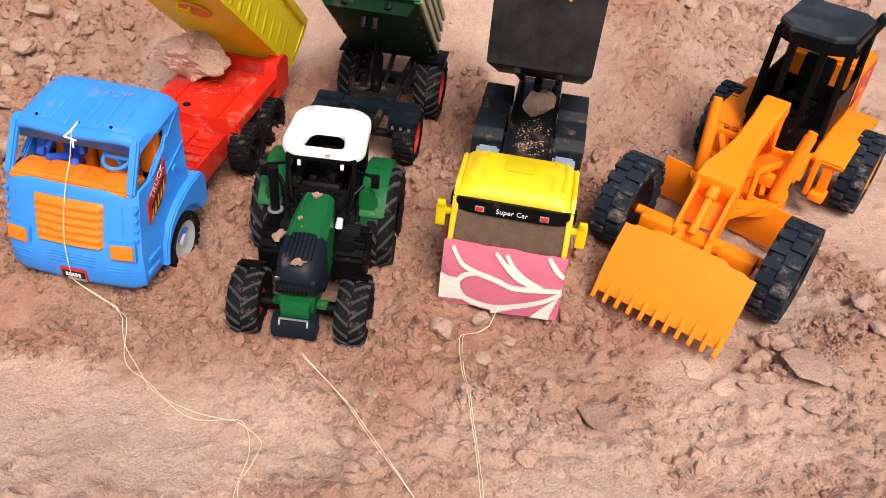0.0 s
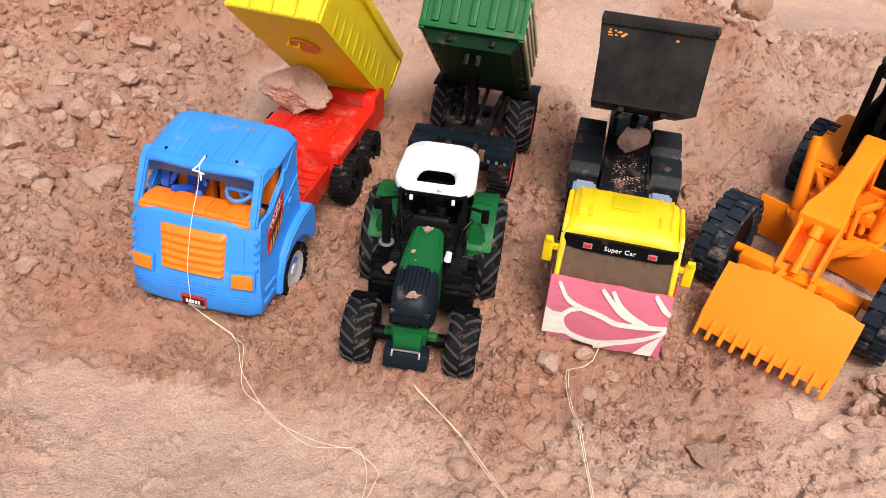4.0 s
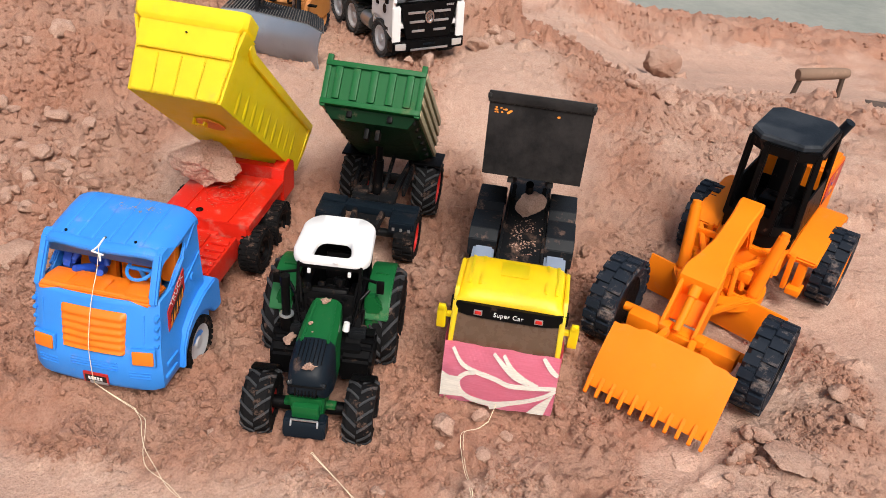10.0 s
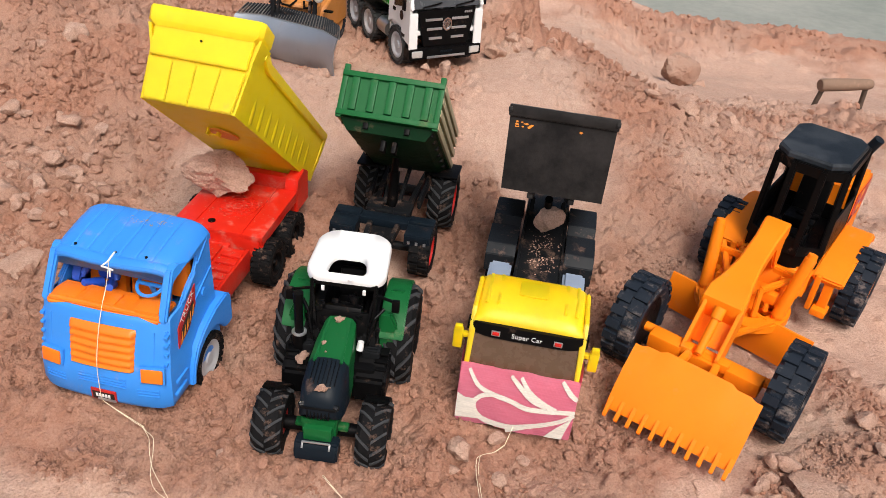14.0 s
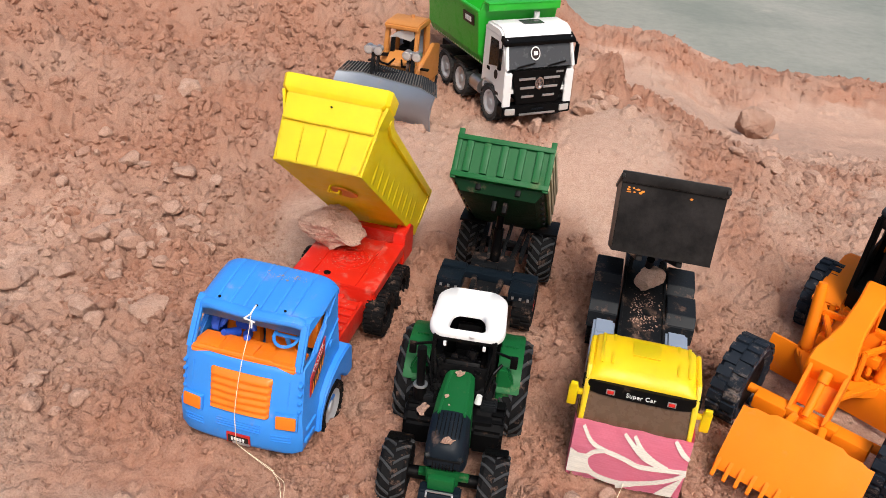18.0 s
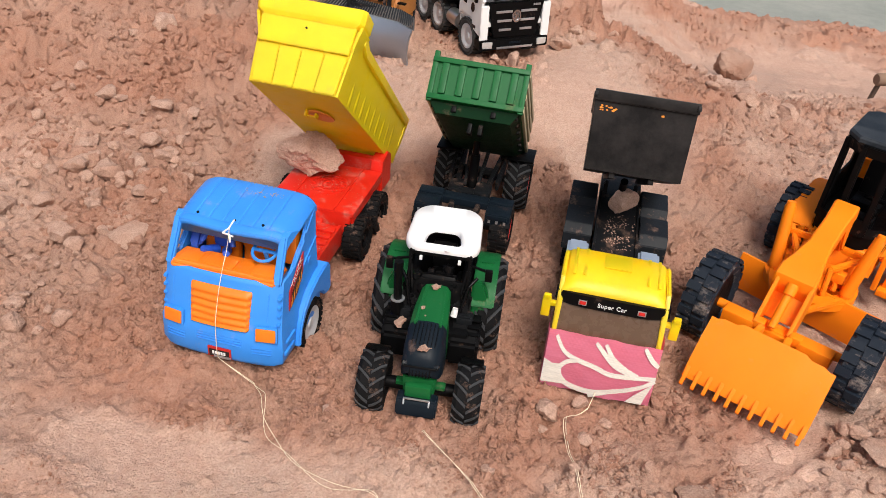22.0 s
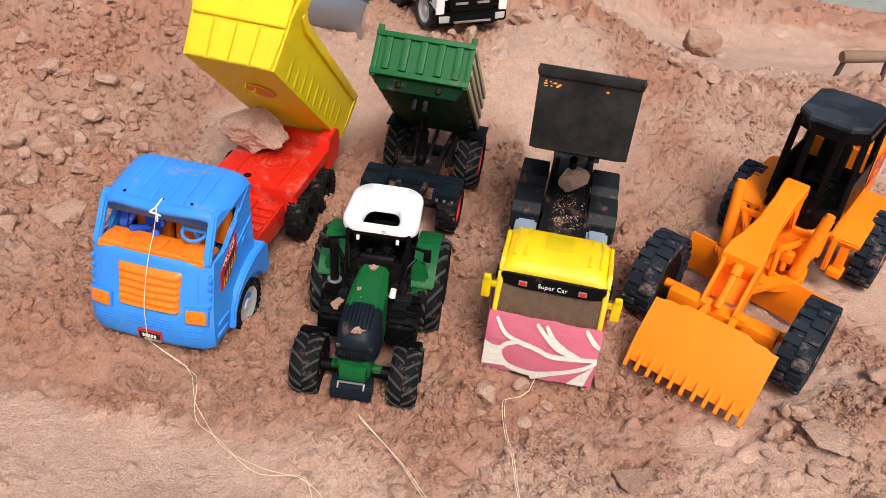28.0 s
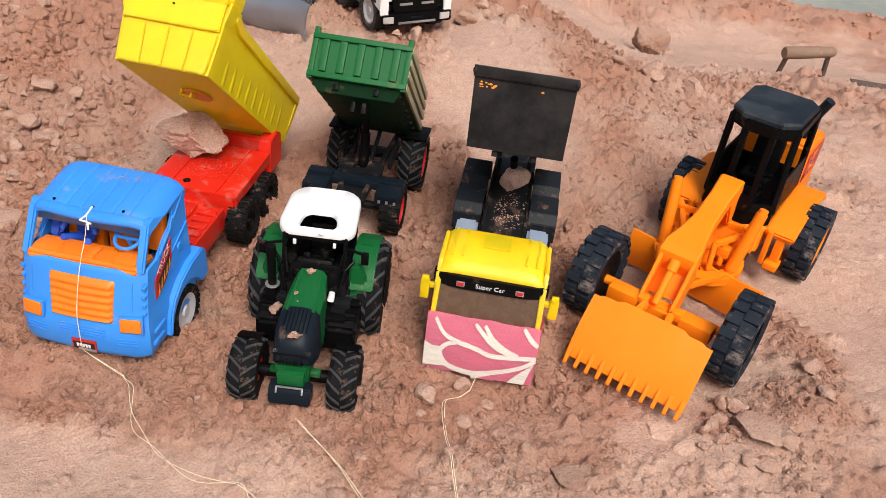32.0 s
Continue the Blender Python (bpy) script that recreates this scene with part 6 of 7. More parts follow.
    for s in (-1, 1):
        box(bm, (0.005, 0.012, 0.012), (0.004 + s * 0.006, 0.020, -0.022), 0.001)
    part("ram_bracket", bm, "black", bed)
    return tl

# ---- orange grader ----


def build_grader(at):
    g = thing("toy_grader", at, "orange plastic toy road grader with toothed front blade and black cab", "toy grader")
    mid, rear = pose(-0.008, 0, -0.006), pose(0.000, -0.015, -0.006)
    # front blade with teeth
    turn = pose(0.008, 0.0, 0.0, 0, 3.0, 3.8)
    bm = B()
    prof = [(0.000, 0.021), (0.010, 0.038), (0.024, 0.055), (0.040, 0.071)]
    rows = []
    for y, z in prof:
        k = (z - 0.021) / 0.050
        rows.append([(x, y, z + (0.004 if k > 0.99 and abs(x) < 0.035 else 0) - (0.003 if k > 0.99 and abs(x) > 0.05 else 0)) for x in [-0.0615 + 0.00615 * i for i in range(21)]])
    back = [[(x, y + 0.0026, z - 0.0022) for x, y, z in r] for r in rows]
    vf = [[bm.verts.new(p) for p in r] for r in rows]
    vb = [[bm.verts.new(p) for p in r] for r in back]
    m, n = len(rows), 21
    for i in range(m - 1):
        for j in range(n - 1):
            bm.faces.new((vf[i][j], vf[i][j + 1], vf[i + 1][j + 1], vf[i + 1][j]))
            bm.faces.new((vb[i][j], vb[i + 1][j], vb[i + 1][j + 1], vb[i][j + 1]))
    for j in range(n - 1):
        bm.faces.new((vf[0][j], vb[0][j], vb[0][j + 1], vf[0][j + 1]))
        bm.faces.new((vf[-1][j], vf[-1][j + 1], vb[-1][j + 1], vb[-1][j]))
    for i in range(m - 1):
        bm.faces.new((vf[i][0], vf[i + 1][0], vb[i + 1][0], vb[i][0]))
        bm.faces.new((vf[i][-1], vb[i][-1], vb[i + 1][-1], vf[i + 1][-1]))
    blade = part("front_blade", bm, "orange", g, "curved orange blade with blunt teeth", at=turn, smooth=50)
    for k in range(11):
        bm = B()
        x = -0.0585 + 0.0117 * k
        prism(bm, [(-0.0090, 0.0125), (-0.0075, 0.0095), (0.003, 0.0165), (0.0070, 0.0265), (0.0030, 0.0275), (-0.0020, 0.0235)], x - 0.0019, x + 0.0019, "x", 0.0005)
        part("tooth", bm, "orange", blade)
    bm = B()
    box(bm, (0.123, 0.0028, 0.006), (0, 0.0005, 0.0185), 0.0006, rot=(-30, 0, 0))
    part("cutting_edge", bm, "orange", blade)
    bm = B()
    for s in (-1, 1):
        bar(bm, (s * 0.020, 0.034, 0.046), (s * 0.014, 0.085, 0.050), 0.007, 0.008, bevel=0.001)
    box(bm, (0.050, 0.008, 0.008), (0, 0.055, 0.046), 0.001)
    part("blade_arms", bm, "orange", g)
    # front axle, wheels
    bm = B()
    box(bm, (0.112, 0.014, 0.012), (0, 0.094, 0.041), 0.002)
    tube(bm, (-0.076, 0.103, 0.044), (0.076, 0.103, 0.044), 0.005)
    for s in (-1, 1):
        box(bm, (0.034, 0.018, 0.016), (s * 0.040, 0.092, 0.044), 0.002)
        box(bm, (0.012, 0.012, 0.010), (s * 0.019, 0.090, 0.050), 0.002)
    part("front_axle", bm, "orange", g)
    # hollow nose below the beam, with the blade's ram between its cheeks
    for s in (-1, 1):
        bm = B()
        prism(bm, [(0.136, 0.098), (0.126, 0.100), (0.088, 0.058), (0.090, 0.046), (0.112, 0.046), (0.138, 0.074)], s * 0.0195, s * 0.0155, "x", 0.0008)
        part("nose_cheek", bm, "orange", g, at=pose(-0.006, 0, -0.006))
    bm = B()
    box(bm, (0.032, 0.004, 0.040), (0, 0.122, 0.070), 0.001, rot=(-42, 0, 0))
    box(bm, (0.034, 0.010, 0.008), (0, 0.096, 0.050), 0.001)
    part("nose_back", bm, "orange", g, at=pose(-0.006, 0, -0.006))
    bm = B()
    tube(bm, (0, 0.086, 0.060), (0, 0.114, 0.092), 0.0042, segments=16)
    tube(bm, (0, 0.110, 0.088), (0, 0.118, 0.097), 0.0060, segments=16)
    part("blade_ram", bm, "orange", g, at=pose(-0.006, 0, -0.006))
    for s in (-1, 1):
        w = wheel(g, pose(s * 0.0800, 0.105, 0.0465), 0.0475, 0.031, "rubber_dusty", "black", 20, "block", 0.62, 0.35, side=s, label="big black tyre caked with dry soil")
    # main arm: a bent box beam
    bm = B()
    rings = []
    for y, z, w, h in ((0.124, 0.084, 0.0205, 0.010), (0.127, 0.092, 0.0210, 0.014), (0.140, 0.100, 0.0205, 0.012), (0.160, 0.103, 0.0165, 0.011), (0.190, 0.109, 0.0125, 0.009), (0.230, 0.121, 0.0118, 0.009), (0.258, 0.129, 0.0135, 0.010), (0.264, 0.129, 0.0130, 0.009)):
        rings.append([(-w, y + h * 0.3, z - h), (w, y + h * 0.3, z - h), (w, y - h * 0.15, z + h * 0.45), (w - 0.002, y - h * 0.25, z + h * 0.6), (-w + 0.002, y - h * 0.25, z + h * 0.6), (-w, y - h * 0.15, z + h * 0.45)])
    loft(bm, rings)
    part("main_arm", bm, "orange", g, "bent orange gooseneck beam", mid, smooth=30)
    bm = B()
    prism(bm, [(0.235, 0.118), (0.265, 0.127), (0.300, 0.075), (0.285, 0.060), (0.255, 0.080)], -0.0115, 0.0115, "x", 0.002)
    part("arm_foot", bm, "orange", g, at=mid)
    # circle ring with toothed rim and its frame
    bm = B()
    lathe(bm, [(0, 0.050), (0.009, 0.050), (0.009, 0.034), (0, 0.034)], 40)
    circle = part("turning_ring", bm, "orange", g, "orange turning circle under the beam", at=pose(-0.008, 0.215, 0.040, 0, -90, 0))
    bm = B()
    for k in range(12):
        a = 2 * math.pi * k / 12
        bar(bm, (0.014 * math.cos(a), 0.215 + 0.014 * math.sin(a), 0.050), (0.042 * math.cos(a), 0.215 + 0.042 * math.sin(a), 0.050), 0.004, 0.005)
    tube(bm, (0, 0.215, 0.044), (0, 0.215, 0.070), 0.014, segments=20)
    part("ring_spokes", bm, "orange", g, at=mid)
    bm = B()
    for s in (-1, 1):
        bar(bm, (s * 0.012, 0.128, 0.060), (s * 0.040, 0.195, 0.056), 0.006, 0.006, bevel=0.001)
        bar(bm, (s * 0.030, 0.230, 0.056), (s * 0.022, 0.285, 0.074), 0.007, 0.007, bevel=0.001)
        for k in range(3):
            bar(bm, (s * (0.020 + 0.006 * k), 0.190 + 0.018 * k, 0.055), (s * (0.018 + 0.006 * k), 0.194 + 0.018 * k, 0.088), 0.0055, 0.006, bevel=0.001)
        bar(bm, (s * 0.018, 0.194, 0.086), (s * 0.046, 0.250, 0.090), 0.006, 0.006, bevel=0.001)
        bar(bm, (s * 0.016, 0.235, 0.092), (s * 0.048, 0.232, 0.092), 0.006, 0.007, bevel=0.001)
        box(bm, (0.014, 0.012, 0.012), (s * 0.026, 0.212, 0.072), 0.002)
    part("drawbar_frame", bm, "orange", g, at=mid)
    for s in (-1, 1):
        bm = B()
        tube(bm, (s * 0.040, 0.205, 0.058), (s * 0.0485, 0.222, 0.126), 0.0068, 0.0062, segments=20)
        tube(bm, (s * 0.0485, 0.222, 0.126), (s * 0.0490, 0.223, 0.131), 0.0052, 0.0048, segments=20)
        tube(bm, (s * 0.0380, 0.201, 0.044), (s * 0.040, 0.205, 0.060), 0.0046, segments=14)
        part("lift_cylinder", bm, "orange", g, "upright orange hydraulic cylinder", mid)
    # middle blade
    bm = B()
    rows = []
    for y, z in ((0.000, 0.004), (-0.003, 0.020), (-0.003, 0.036), (0.001, 0.050)):
        rows.append([(-0.084, y, z), (0.078, y, z), (0.078, y + 0.0028, z), (-0.084, y + 0.0028, z)])
    loft(bm, rows)
    part("middle_blade", bm, "orange", g, "long curved orange scraper blade", at=pose(-0.002, 0.196, 0, 0, 0, -6), smooth=50)
    # rear body
    bm = B()
    prism(bm, [(0.275, 0.050), (0.492, 0.050), (0.492, 0.126), (0.480, 0.136), (0.402, 0.141), (0.400, 0.086), (0.285, 0.082)], -0.040, 0.040, "x", 0.004, 3)
    body = part("rear_body", bm, "orange", g, "orange engine housing with a sticker", rear)
    for s in (-1, 1):
        bm = B()
        prism(bm, [(0.292, 0.078), (0.310, 0.086), (0.350, 0.092), (0.400, 0.092), (0.425, 0.084), (0.430, 0.074), (0.424, 0.072), (0.398, 0.084), (0.350, 0.084), (0.312, 0.078), (0.296, 0.070)], s * 0.040, s * 0.074, "x", 0.002)
        part("mudguard", bm, "orange", g, "ribbed orange mudguard", rear)
        bm = B()
        box(bm, (0.010, 0.012, 0.040), (s * 0.060, 0.302, 0.056), 0.0015)
        box(bm, (0.016, 0.020, 0.008), (s * 0.060, 0.296, 0.038), 0.0015)
        box(bm, (0.006, 0.008, 0.044), (s * 0.048, 0.292, 0.059), 0.0015)
        part("step", bm, "orange", g, at=rear)
        wheel(g, pose(s * 0.0800 + 0.003, 0.343, 0.0430), 0.0450, 0.028, "rubber_dusty", "orange", 20, "block", 0.6, 0.15, side=s, label="black tyre dusted with soil", hub_label="orange wheel disc")
    bm = B()
    prism(bm, [(0.418, 0.088), (0.482, 0.088), (0.482, 0.126), (0.418, 0.126)], 0.0402, 0.0408, "x")
    st = part("sticker", bm, "sticker_red", body, "colourful rough sticker, worn")
    rng = random.Random(12)
    for k in range(9):
        bm = B()
        y, z = 0.420 + 0.046 * rng.random(), 0.092 + 0.028 * rng.random()
        box(bm, (0.0006, 0.004 + 0.008 * rng.random(), 0.003 + 0.006 * rng.random()), (0.0410, y, z), rot=(40 * rng.random(), 0, 0))
        part("sticker_patch", bm, rng.choice(("amber", "letter", "blue_deep", "sticker_dark", "orange")), st)
    bm = B()
    box(bm, (0.014, 0.007, 0.0015), (0.020, 0.430, 0.1412), 0.0005)
    part("vent", bm, "black", body)
    bm = B()
    tube(bm, (0.024, 0.448, 0.125), (0.026, 0.446, 0.164), 0.0065, segments=18)
    tube(bm, (0.026, 0.446, 0.164), (0.036, 0.444, 0.188), 0.0065, 0.0062, segments=18)
    part("exhaust", bm, "navy", g, "dark bent exhaust pipe", rear)
    # cab
    cab_parts = B()
    base = [(-0.040, 0.300), (-0.040, 0.392), (0.040, 0.392), (0.040, 0.300), (0.016, 0.284), (-0.016, 0.284)]
    prism(cab_parts, base, 0.078, 0.098, "z", 0.002)
    cab = part("cab", cab_parts, "black", g, "black plastic cab with open windows", rear)
    tops = [(-0.036, 0.304), (-0.036, 0.388), (0.036, 0.388), (0.036, 0.304), (0.015, 0.291), (-0.015, 0.291)]
    for (x0, y0), (x1, y1) in zip(base, tops):
        bm = B()
        bar(bm, (x0 * 0.96, y0, 0.096), (x1, y1, 0.196), 0.007, 0.006, bevel=0.001)
        part("pillar", bm, "black", cab)
    for i in range(6):
        a, b = base[i], base[(i + 1) % 6]
        ta, tb = tops[i], tops[(i + 1) % 6]
        bm = B()
        bar(bm, (*ta, 0.192), (*tb, 0.192), 0.005, 0.012, bevel=0.001)
        part("window_head", bm, "black", cab)
        bm = B()
        k = 0.42 if i in (0, 2) else 0.12 if i in (3, 5) else 0.2
        ha = tuple(p + (q - p) * k for p, q in zip(a, ta))
        hb = tuple(p + (q - p) * k for p, q in zip(b, tb))
        plate(bm, [(*a, 0.096), (*b, 0.096), (*hb, 0.096 + 0.098 * k), (*ha, 0.096 + 0.098 * k)], 0.002)
        part("lower_panel", bm, "black", cab)
    bm = B()
    oct0 = [(-0.024, 0.290), (0.024, 0.290), (0.040, 0.306), (0.041, 0.378), (0.030, 0.391), (-0.030, 0.391), (-0.041, 0.378), (-0.040, 0.306)]
    loft(bm, [[(x * 0.97, 0.341 + (y - 0.341) * 0.97, 0.196) for x, y in oct0], [(x, y, 0.198) for x, y in oct0], [(x, y, 0.202) for x, y in oct0], [(x * 0.96, 0.341 + (y - 0.341) * 0.96, 0.2045) for x, y in oct0], [(x * 0.5, 0.341 + (y - 0.341) * 0.5, 0.2065) for x, y in oct0]])
    part("roof", bm, "cab_grey", cab, "dusty dark grey eight-sided cab roof", pose(-0.002, 0.027, 0) @ Matrix.Diagonal((0.94, 0.92, 1, 1)), smooth=25)
    bm = B()
    box(bm, (0.034, 0.030, 0.014), (0, 0.350, 0.106), 0.004)
    box(bm, (0.034, 0.010, 0.050), (0, 0.372, 0.128), 0.005, rot=(-8, 0, 0))
    part("seat", bm, "black", g, at=rear)
    bm = B()
    lathe(bm, [(-0.0015, 0.012), (0.0015, 0.013), (0.0015, 0.010), (-0.0015, 0.010)], 24)
    bar(bm, (0, 0, -0.011), (0, 0, 0.011), 0.002, 0.002, up=(1, 0, 0))
    bar(bm, (0, -0.011, 0), (0, 0.011, 0), 0.002, 0.002)
    tube(bm, (0, 0, 0), (-0.03, 0, 0), 0.003)
    part("steering_wheel", bm, "black", g, at=pose(0.010, 0.306, 0.122, 0, -60, 90))
    bm = B()
    box(bm, (0.040, 0.018, 0.016), (0, 0.304, 0.106), 0.003)
    for s in (-1, 1):
        tube(bm, (s * 0.014, 0.306, 0.112), (s * 0.015, 0.302, 0.124), 0.004)
    part("control_desk", bm, "black", g, at=rear)
    return g

# ---- white and green tipper, loading dozer, plastering float ----


def build_rear_tipper(at):
    t = thing("toy_dump_truck", at, "white-cab toy dump truck with bright green bed, standing behind the others", "toy truck")
    W = 0.062
    bm = B()
    for s in (-1, 1):
        prism(bm, [(0.006, 0.040), (0.030, 0.044), (0.036, 0.056), (0.070, 0.056), (0.082, 0.050), (0.082, 0.118), (0.022, 0.118), (0.004, 0.082), (0.003, 0.060)], s * W, s * (W - 0.004), "x", 0.001)
    box(bm, (2 * W - 0.006, 0.004, 0.080), (0, 0.080, 0.080), 0.001)
    box(bm, (2 * W - 0.006, 0.076, 0.005), (0, 0.044, 0.054))
    tall = pose(0, 0, 0.036) @ Matrix.Diagonal((1, 1, 1.30, 1)) @ pose(0, 0, -0.036)
    cab = part("cab", bm, "white", t, "glossy white plastic cab", tall)
    bm = B()
    prism(bm, [(0.020, 0.115), (0.084, 0.115), (0.084, 0.122), (0.074, 0.1275), (0.034, 0.1275), (0.022, 0.121)], -W - 0.0005, W + 0.0005, "x", 0.003, 3)
    roof = part("roof", bm, "white", cab)
    bm = B()
    box(bm, (0.036, 0.020, 0.0012), (0.002, 0.052, 0.1280), 0.0004)
    part("roof_hatch", bm, "glass", roof, "dark glass roof hatch")
    bm = B()
    tube(bm, (0.026, 0.078, 0.126), (0.026, 0.078, 0.134), 0.005, segments=14)
    part("beacon", bm, "lamp_clear", roof)
    bm = B()
    prism(bm, [(0.010, 0.1135), (0.026, 0.1200), (0.026, 0.1130), (0.012, 0.1085)], -W - 0.002, W + 0.002, "x", 0.001)
    part("sun_visor", bm, "black", cab, "black sun visor")
    bm = B()
    plate(bm, [(-W + 0.005, 0.0045, 0.083), (W - 0.005, 0.0045, 0.083), (W - 0.007, 0.0185, 0.114), (-W + 0.007, 0.0185, 0.114)], 0.0015)
    ws = part("windscreen", bm, "glass_grey", cab, "dark glass windscreen with a round sticker")
    tilt = pose(-0.009, 0.0108, 0.0990, 66, 0, 0)
    for r, mt, z in ((0.0085, "letter", 0.0012), (0.0068, "sticker_dark", 0.0016)):
        bm = B()
        tube(bm, (0, 0, 0), (0, 0, 0.0004), r, segments=24)
        part("round_sticker", bm, mt, ws, at=tilt @ pose(0, 0, z))
    bm = B()
    box(bm, (0.007, 0.005, 0.0004), (0, 0, 0))
    part("sticker_mark", bm, "letter", ws, at=tilt @ pose(0, 0, 0.0022))
    for x0, x1 in ((-0.042, -0.010), (0.014, 0.046)):
        bm = B()
        bar(bm, (x0, 0.0030, 0.0845), (x1, 0.0048, 0.0885), 0.0016, 0.0016)
        part("wiper", bm, "black", ws)
    for s in (-1, 1):
        bm = B()
        bar(bm, (s * (W - 0.0025), 0.003, 0.082), (s * (W - 0.0045), 0.0185, 0.116), 0.005, 0.005, bevel=0.001)
        part("front_pillar", bm, "white", cab)
        bm = B()
        prism(bm, [(0.026, 0.082), (0.060, 0.076), (0.060, 0.111), (0.034, 0.111)], s * (W + 0.0002), s * (W + 0.0009), "x")
        part("side_window", bm, "glass", cab)
        bm = B()
        bar(bm, (s * W, 0.022, 0.112), (s * (W + 0.006), 0.012, 0.108), 0.002, 0.002)
        box(bm, (0.004, 0.007, 0.026), (s * (W + 0.007), 0.013, 0.094), 0.001)
        part("wing_mirror", bm, "black", cab)
        bm = B()
        prism(bm, [(0.000, 0.036), (0.004, 0.036), (0.008, 0.078), (0.003, 0.078)], s * (W + 0.001), s * (W - 0.013), "x", 0.001)
        part("corner_panel", bm, "white", cab)
        bm = B()
        tube(bm, (s * W, 0.034, 0.070), (s * (W + 0.0006), 0.034, 0.070), 0.0058, segments=20)
        part("door_badge", bm, "sticker_dark", cab)
        for k in range(3):
            bm = B()
            box(bm, (0.0006, 0.0035, 0.0035), (s * (W + 0.0004), 0.022 + 0.0045 * k, 0.0485), 0.0001)
            part("door_bar", bm, "sticker_dark", cab)
        bm = B()
        box(bm, (0.0015, 0.009, 0.004), (s * (W + 0.0005), 0.060, 0.072), 0.0005)
        part("door_handle", bm, "black", cab)
    # black grille, chrome bars, badge
    bm = B()
    prism(bm, [(-0.050, 0.081), (0.050, 0.081), (0.038, 0.038), (-0.038, 0.038)], -0.0015, 0.004, "y", 0.001)
    grille = part("grille", bm, "black", cab, "black grille with silver bars and round badge", at=pose(0, 0.0005, 0, -3, 0, 0))
    for z, w in ((0.070, 0.070), (0.059, 0.064), (0.048, 0.056)):
        for s in (-1, 1):
            bm = B()
            box(bm, (w / 2 - 0.006, 0.0016, 0.003), (s * (w / 4 + 0.005), -0.0022, z), 0.0006)
            part("grille_bar", bm, "silver", grille)
    bm = B()
    lathe(bm, [(0, 0.0078), (0.002, 0.0078), (0.002, 0.0060), (0, 0.0060)], 24)
    part("badge_ring", bm, "chrome", grille, at=pose(0, -0.0016, 0.0640, 0, 0, -90))
    bm = B()
    for dx, h in ((-0.0028, 0.006), (0, 0.0075), (0.0028, 0.006)):
        box(bm, (0.0014, 0.001, h), (dx, -0.0026, 0.0640))
    box(bm, (0.008, 0.001, 0.0014), (0, -0.0026, 0.0650))
    part("badge_mark", bm, "chrome", grille)
    for k in range(4):
        bm = B()
        box(bm, (0.0025, 0.0008, 0.0024), (0.031 + 0.0034 * k, -0.0022, 0.0768))
        part("name_bar", bm, "silver", grille)
    bm = B()
    prism(bm, [(-0.003, 0.020), (0.018, 0.020), (0.020, 0.037), (-0.001, 0.038)], -W - 0.001, W + 0.001, "x", 0.002)
    bumper = part("bumper", bm, "black", t, "black front bumper with clear lamps")
    bm = B()
    box(bm, (0.066, 0.0016, 0.0036), (0, -0.0036, 0.0235), 0.0006)
    part("bumper_bar", bm, "silver", bumper)
    for k in range(6):
        bm = B()
        box(bm, (0.0028, 0.0008, 0.003), (-0.009 + 0.0036 * k, -0.0033, 0.0310))
        part("plate_bar", bm, "navy", bumper)
    for s in (-1, 1):
        bm = B()
        box(bm, (0.018, 0.004, 0.0105), (s * 0.050, -0.0015, 0.0290), 0.0014, rot=(0, 0, s * 6))
        part("headlamp", bm, "lamp_clear", bumper, "clear headlamp with silver reflector")
    # chassis and wheels
    bm = B()
    box(bm, (0.050, 0.300, 0.014), (0, 0.170, 0.042), 0.002)
    part("chassis", bm, "black", t)
    for s in (-1, 1):
        bm = B()
        tube(bm, (s * 0.048, 0.095, 0.036), (s * 0.048, 0.128, 0.036), 0.013, segments=20)
        part("fuel_tank", bm, "silver", t)
        wheel(t, pose(s * 0.0525, 0.048, 0.0285), 0.0305, 0.021, "tyre_grey", "rim_grey", 26, "block", 0.66, 0.14, side=s, hub_label="silver wheel rim")
        for y in (0.160, 0.222):
            wheel(t, pose(s * 0.0500, y, 0.0285), 0.0305, 0.026, "tyre_grey", "rim_grey", 26, "block", 0.66, 0.14, side=s, hub_label="silver wheel rim")
            bm = B()
            box(bm, (0.028, 0.056, 0.004), (s * 0.048, y, 0.058), 0.001)
            part("mudguard", bm, "black", t)
    # green bed: smooth sides flaring upwards, chamfered along the foot
    bm = B()
    L, th, H = 0.205, 0.003, 0.088
    lower, knee, upper = 0.0540, 0.0635, 0.0700
    box(bm, (2 * lower, L, th), (0, L / 2, th / 2))
    bed = part("dump_bed", bm, "bright_green", t, "bright green dump bed, smooth and flaring", at=pose(0, 0.093, 0.074))
    bm = B()
    plate(bm, [(-lower, 0, 0), (lower, 0, 0), (knee, 0, 0.017), (upper, 0, H), (upper - 0.004, -0.004, H + 0.016), (-upper + 0.004, -0.004, H + 0.016), (-upper, 0, H), (-knee, 0, 0.017)], th)
    front = part("front_wall", bm, "bright_green", bed)
    bm = B()
    box(bm, (2 * upper - 0.010, 0.020, 0.0032), (0, -0.0105, H + 0.017), 0.0008)
    box(bm, (2 * upper - 0.010, 0.0030, 0.012), (0, -0.0190, H + 0.0125), 0.0006)
    part("bed_canopy", bm, "bright_green", front)
    for s in (-1, 1):
        bm = B()
        loft(bm, [[(s * lower, y, 0), (s * knee, y, 0.017), (s * upper, y, H), (s * (upper - th), y, H), (s * (knee - th), y, 0.018), (s * (lower - th), y, 0.003)] for y in (0.0, L)])
        sw = part("side_wall", bm, "bright_green", bed, smooth=20)
        bm = B()
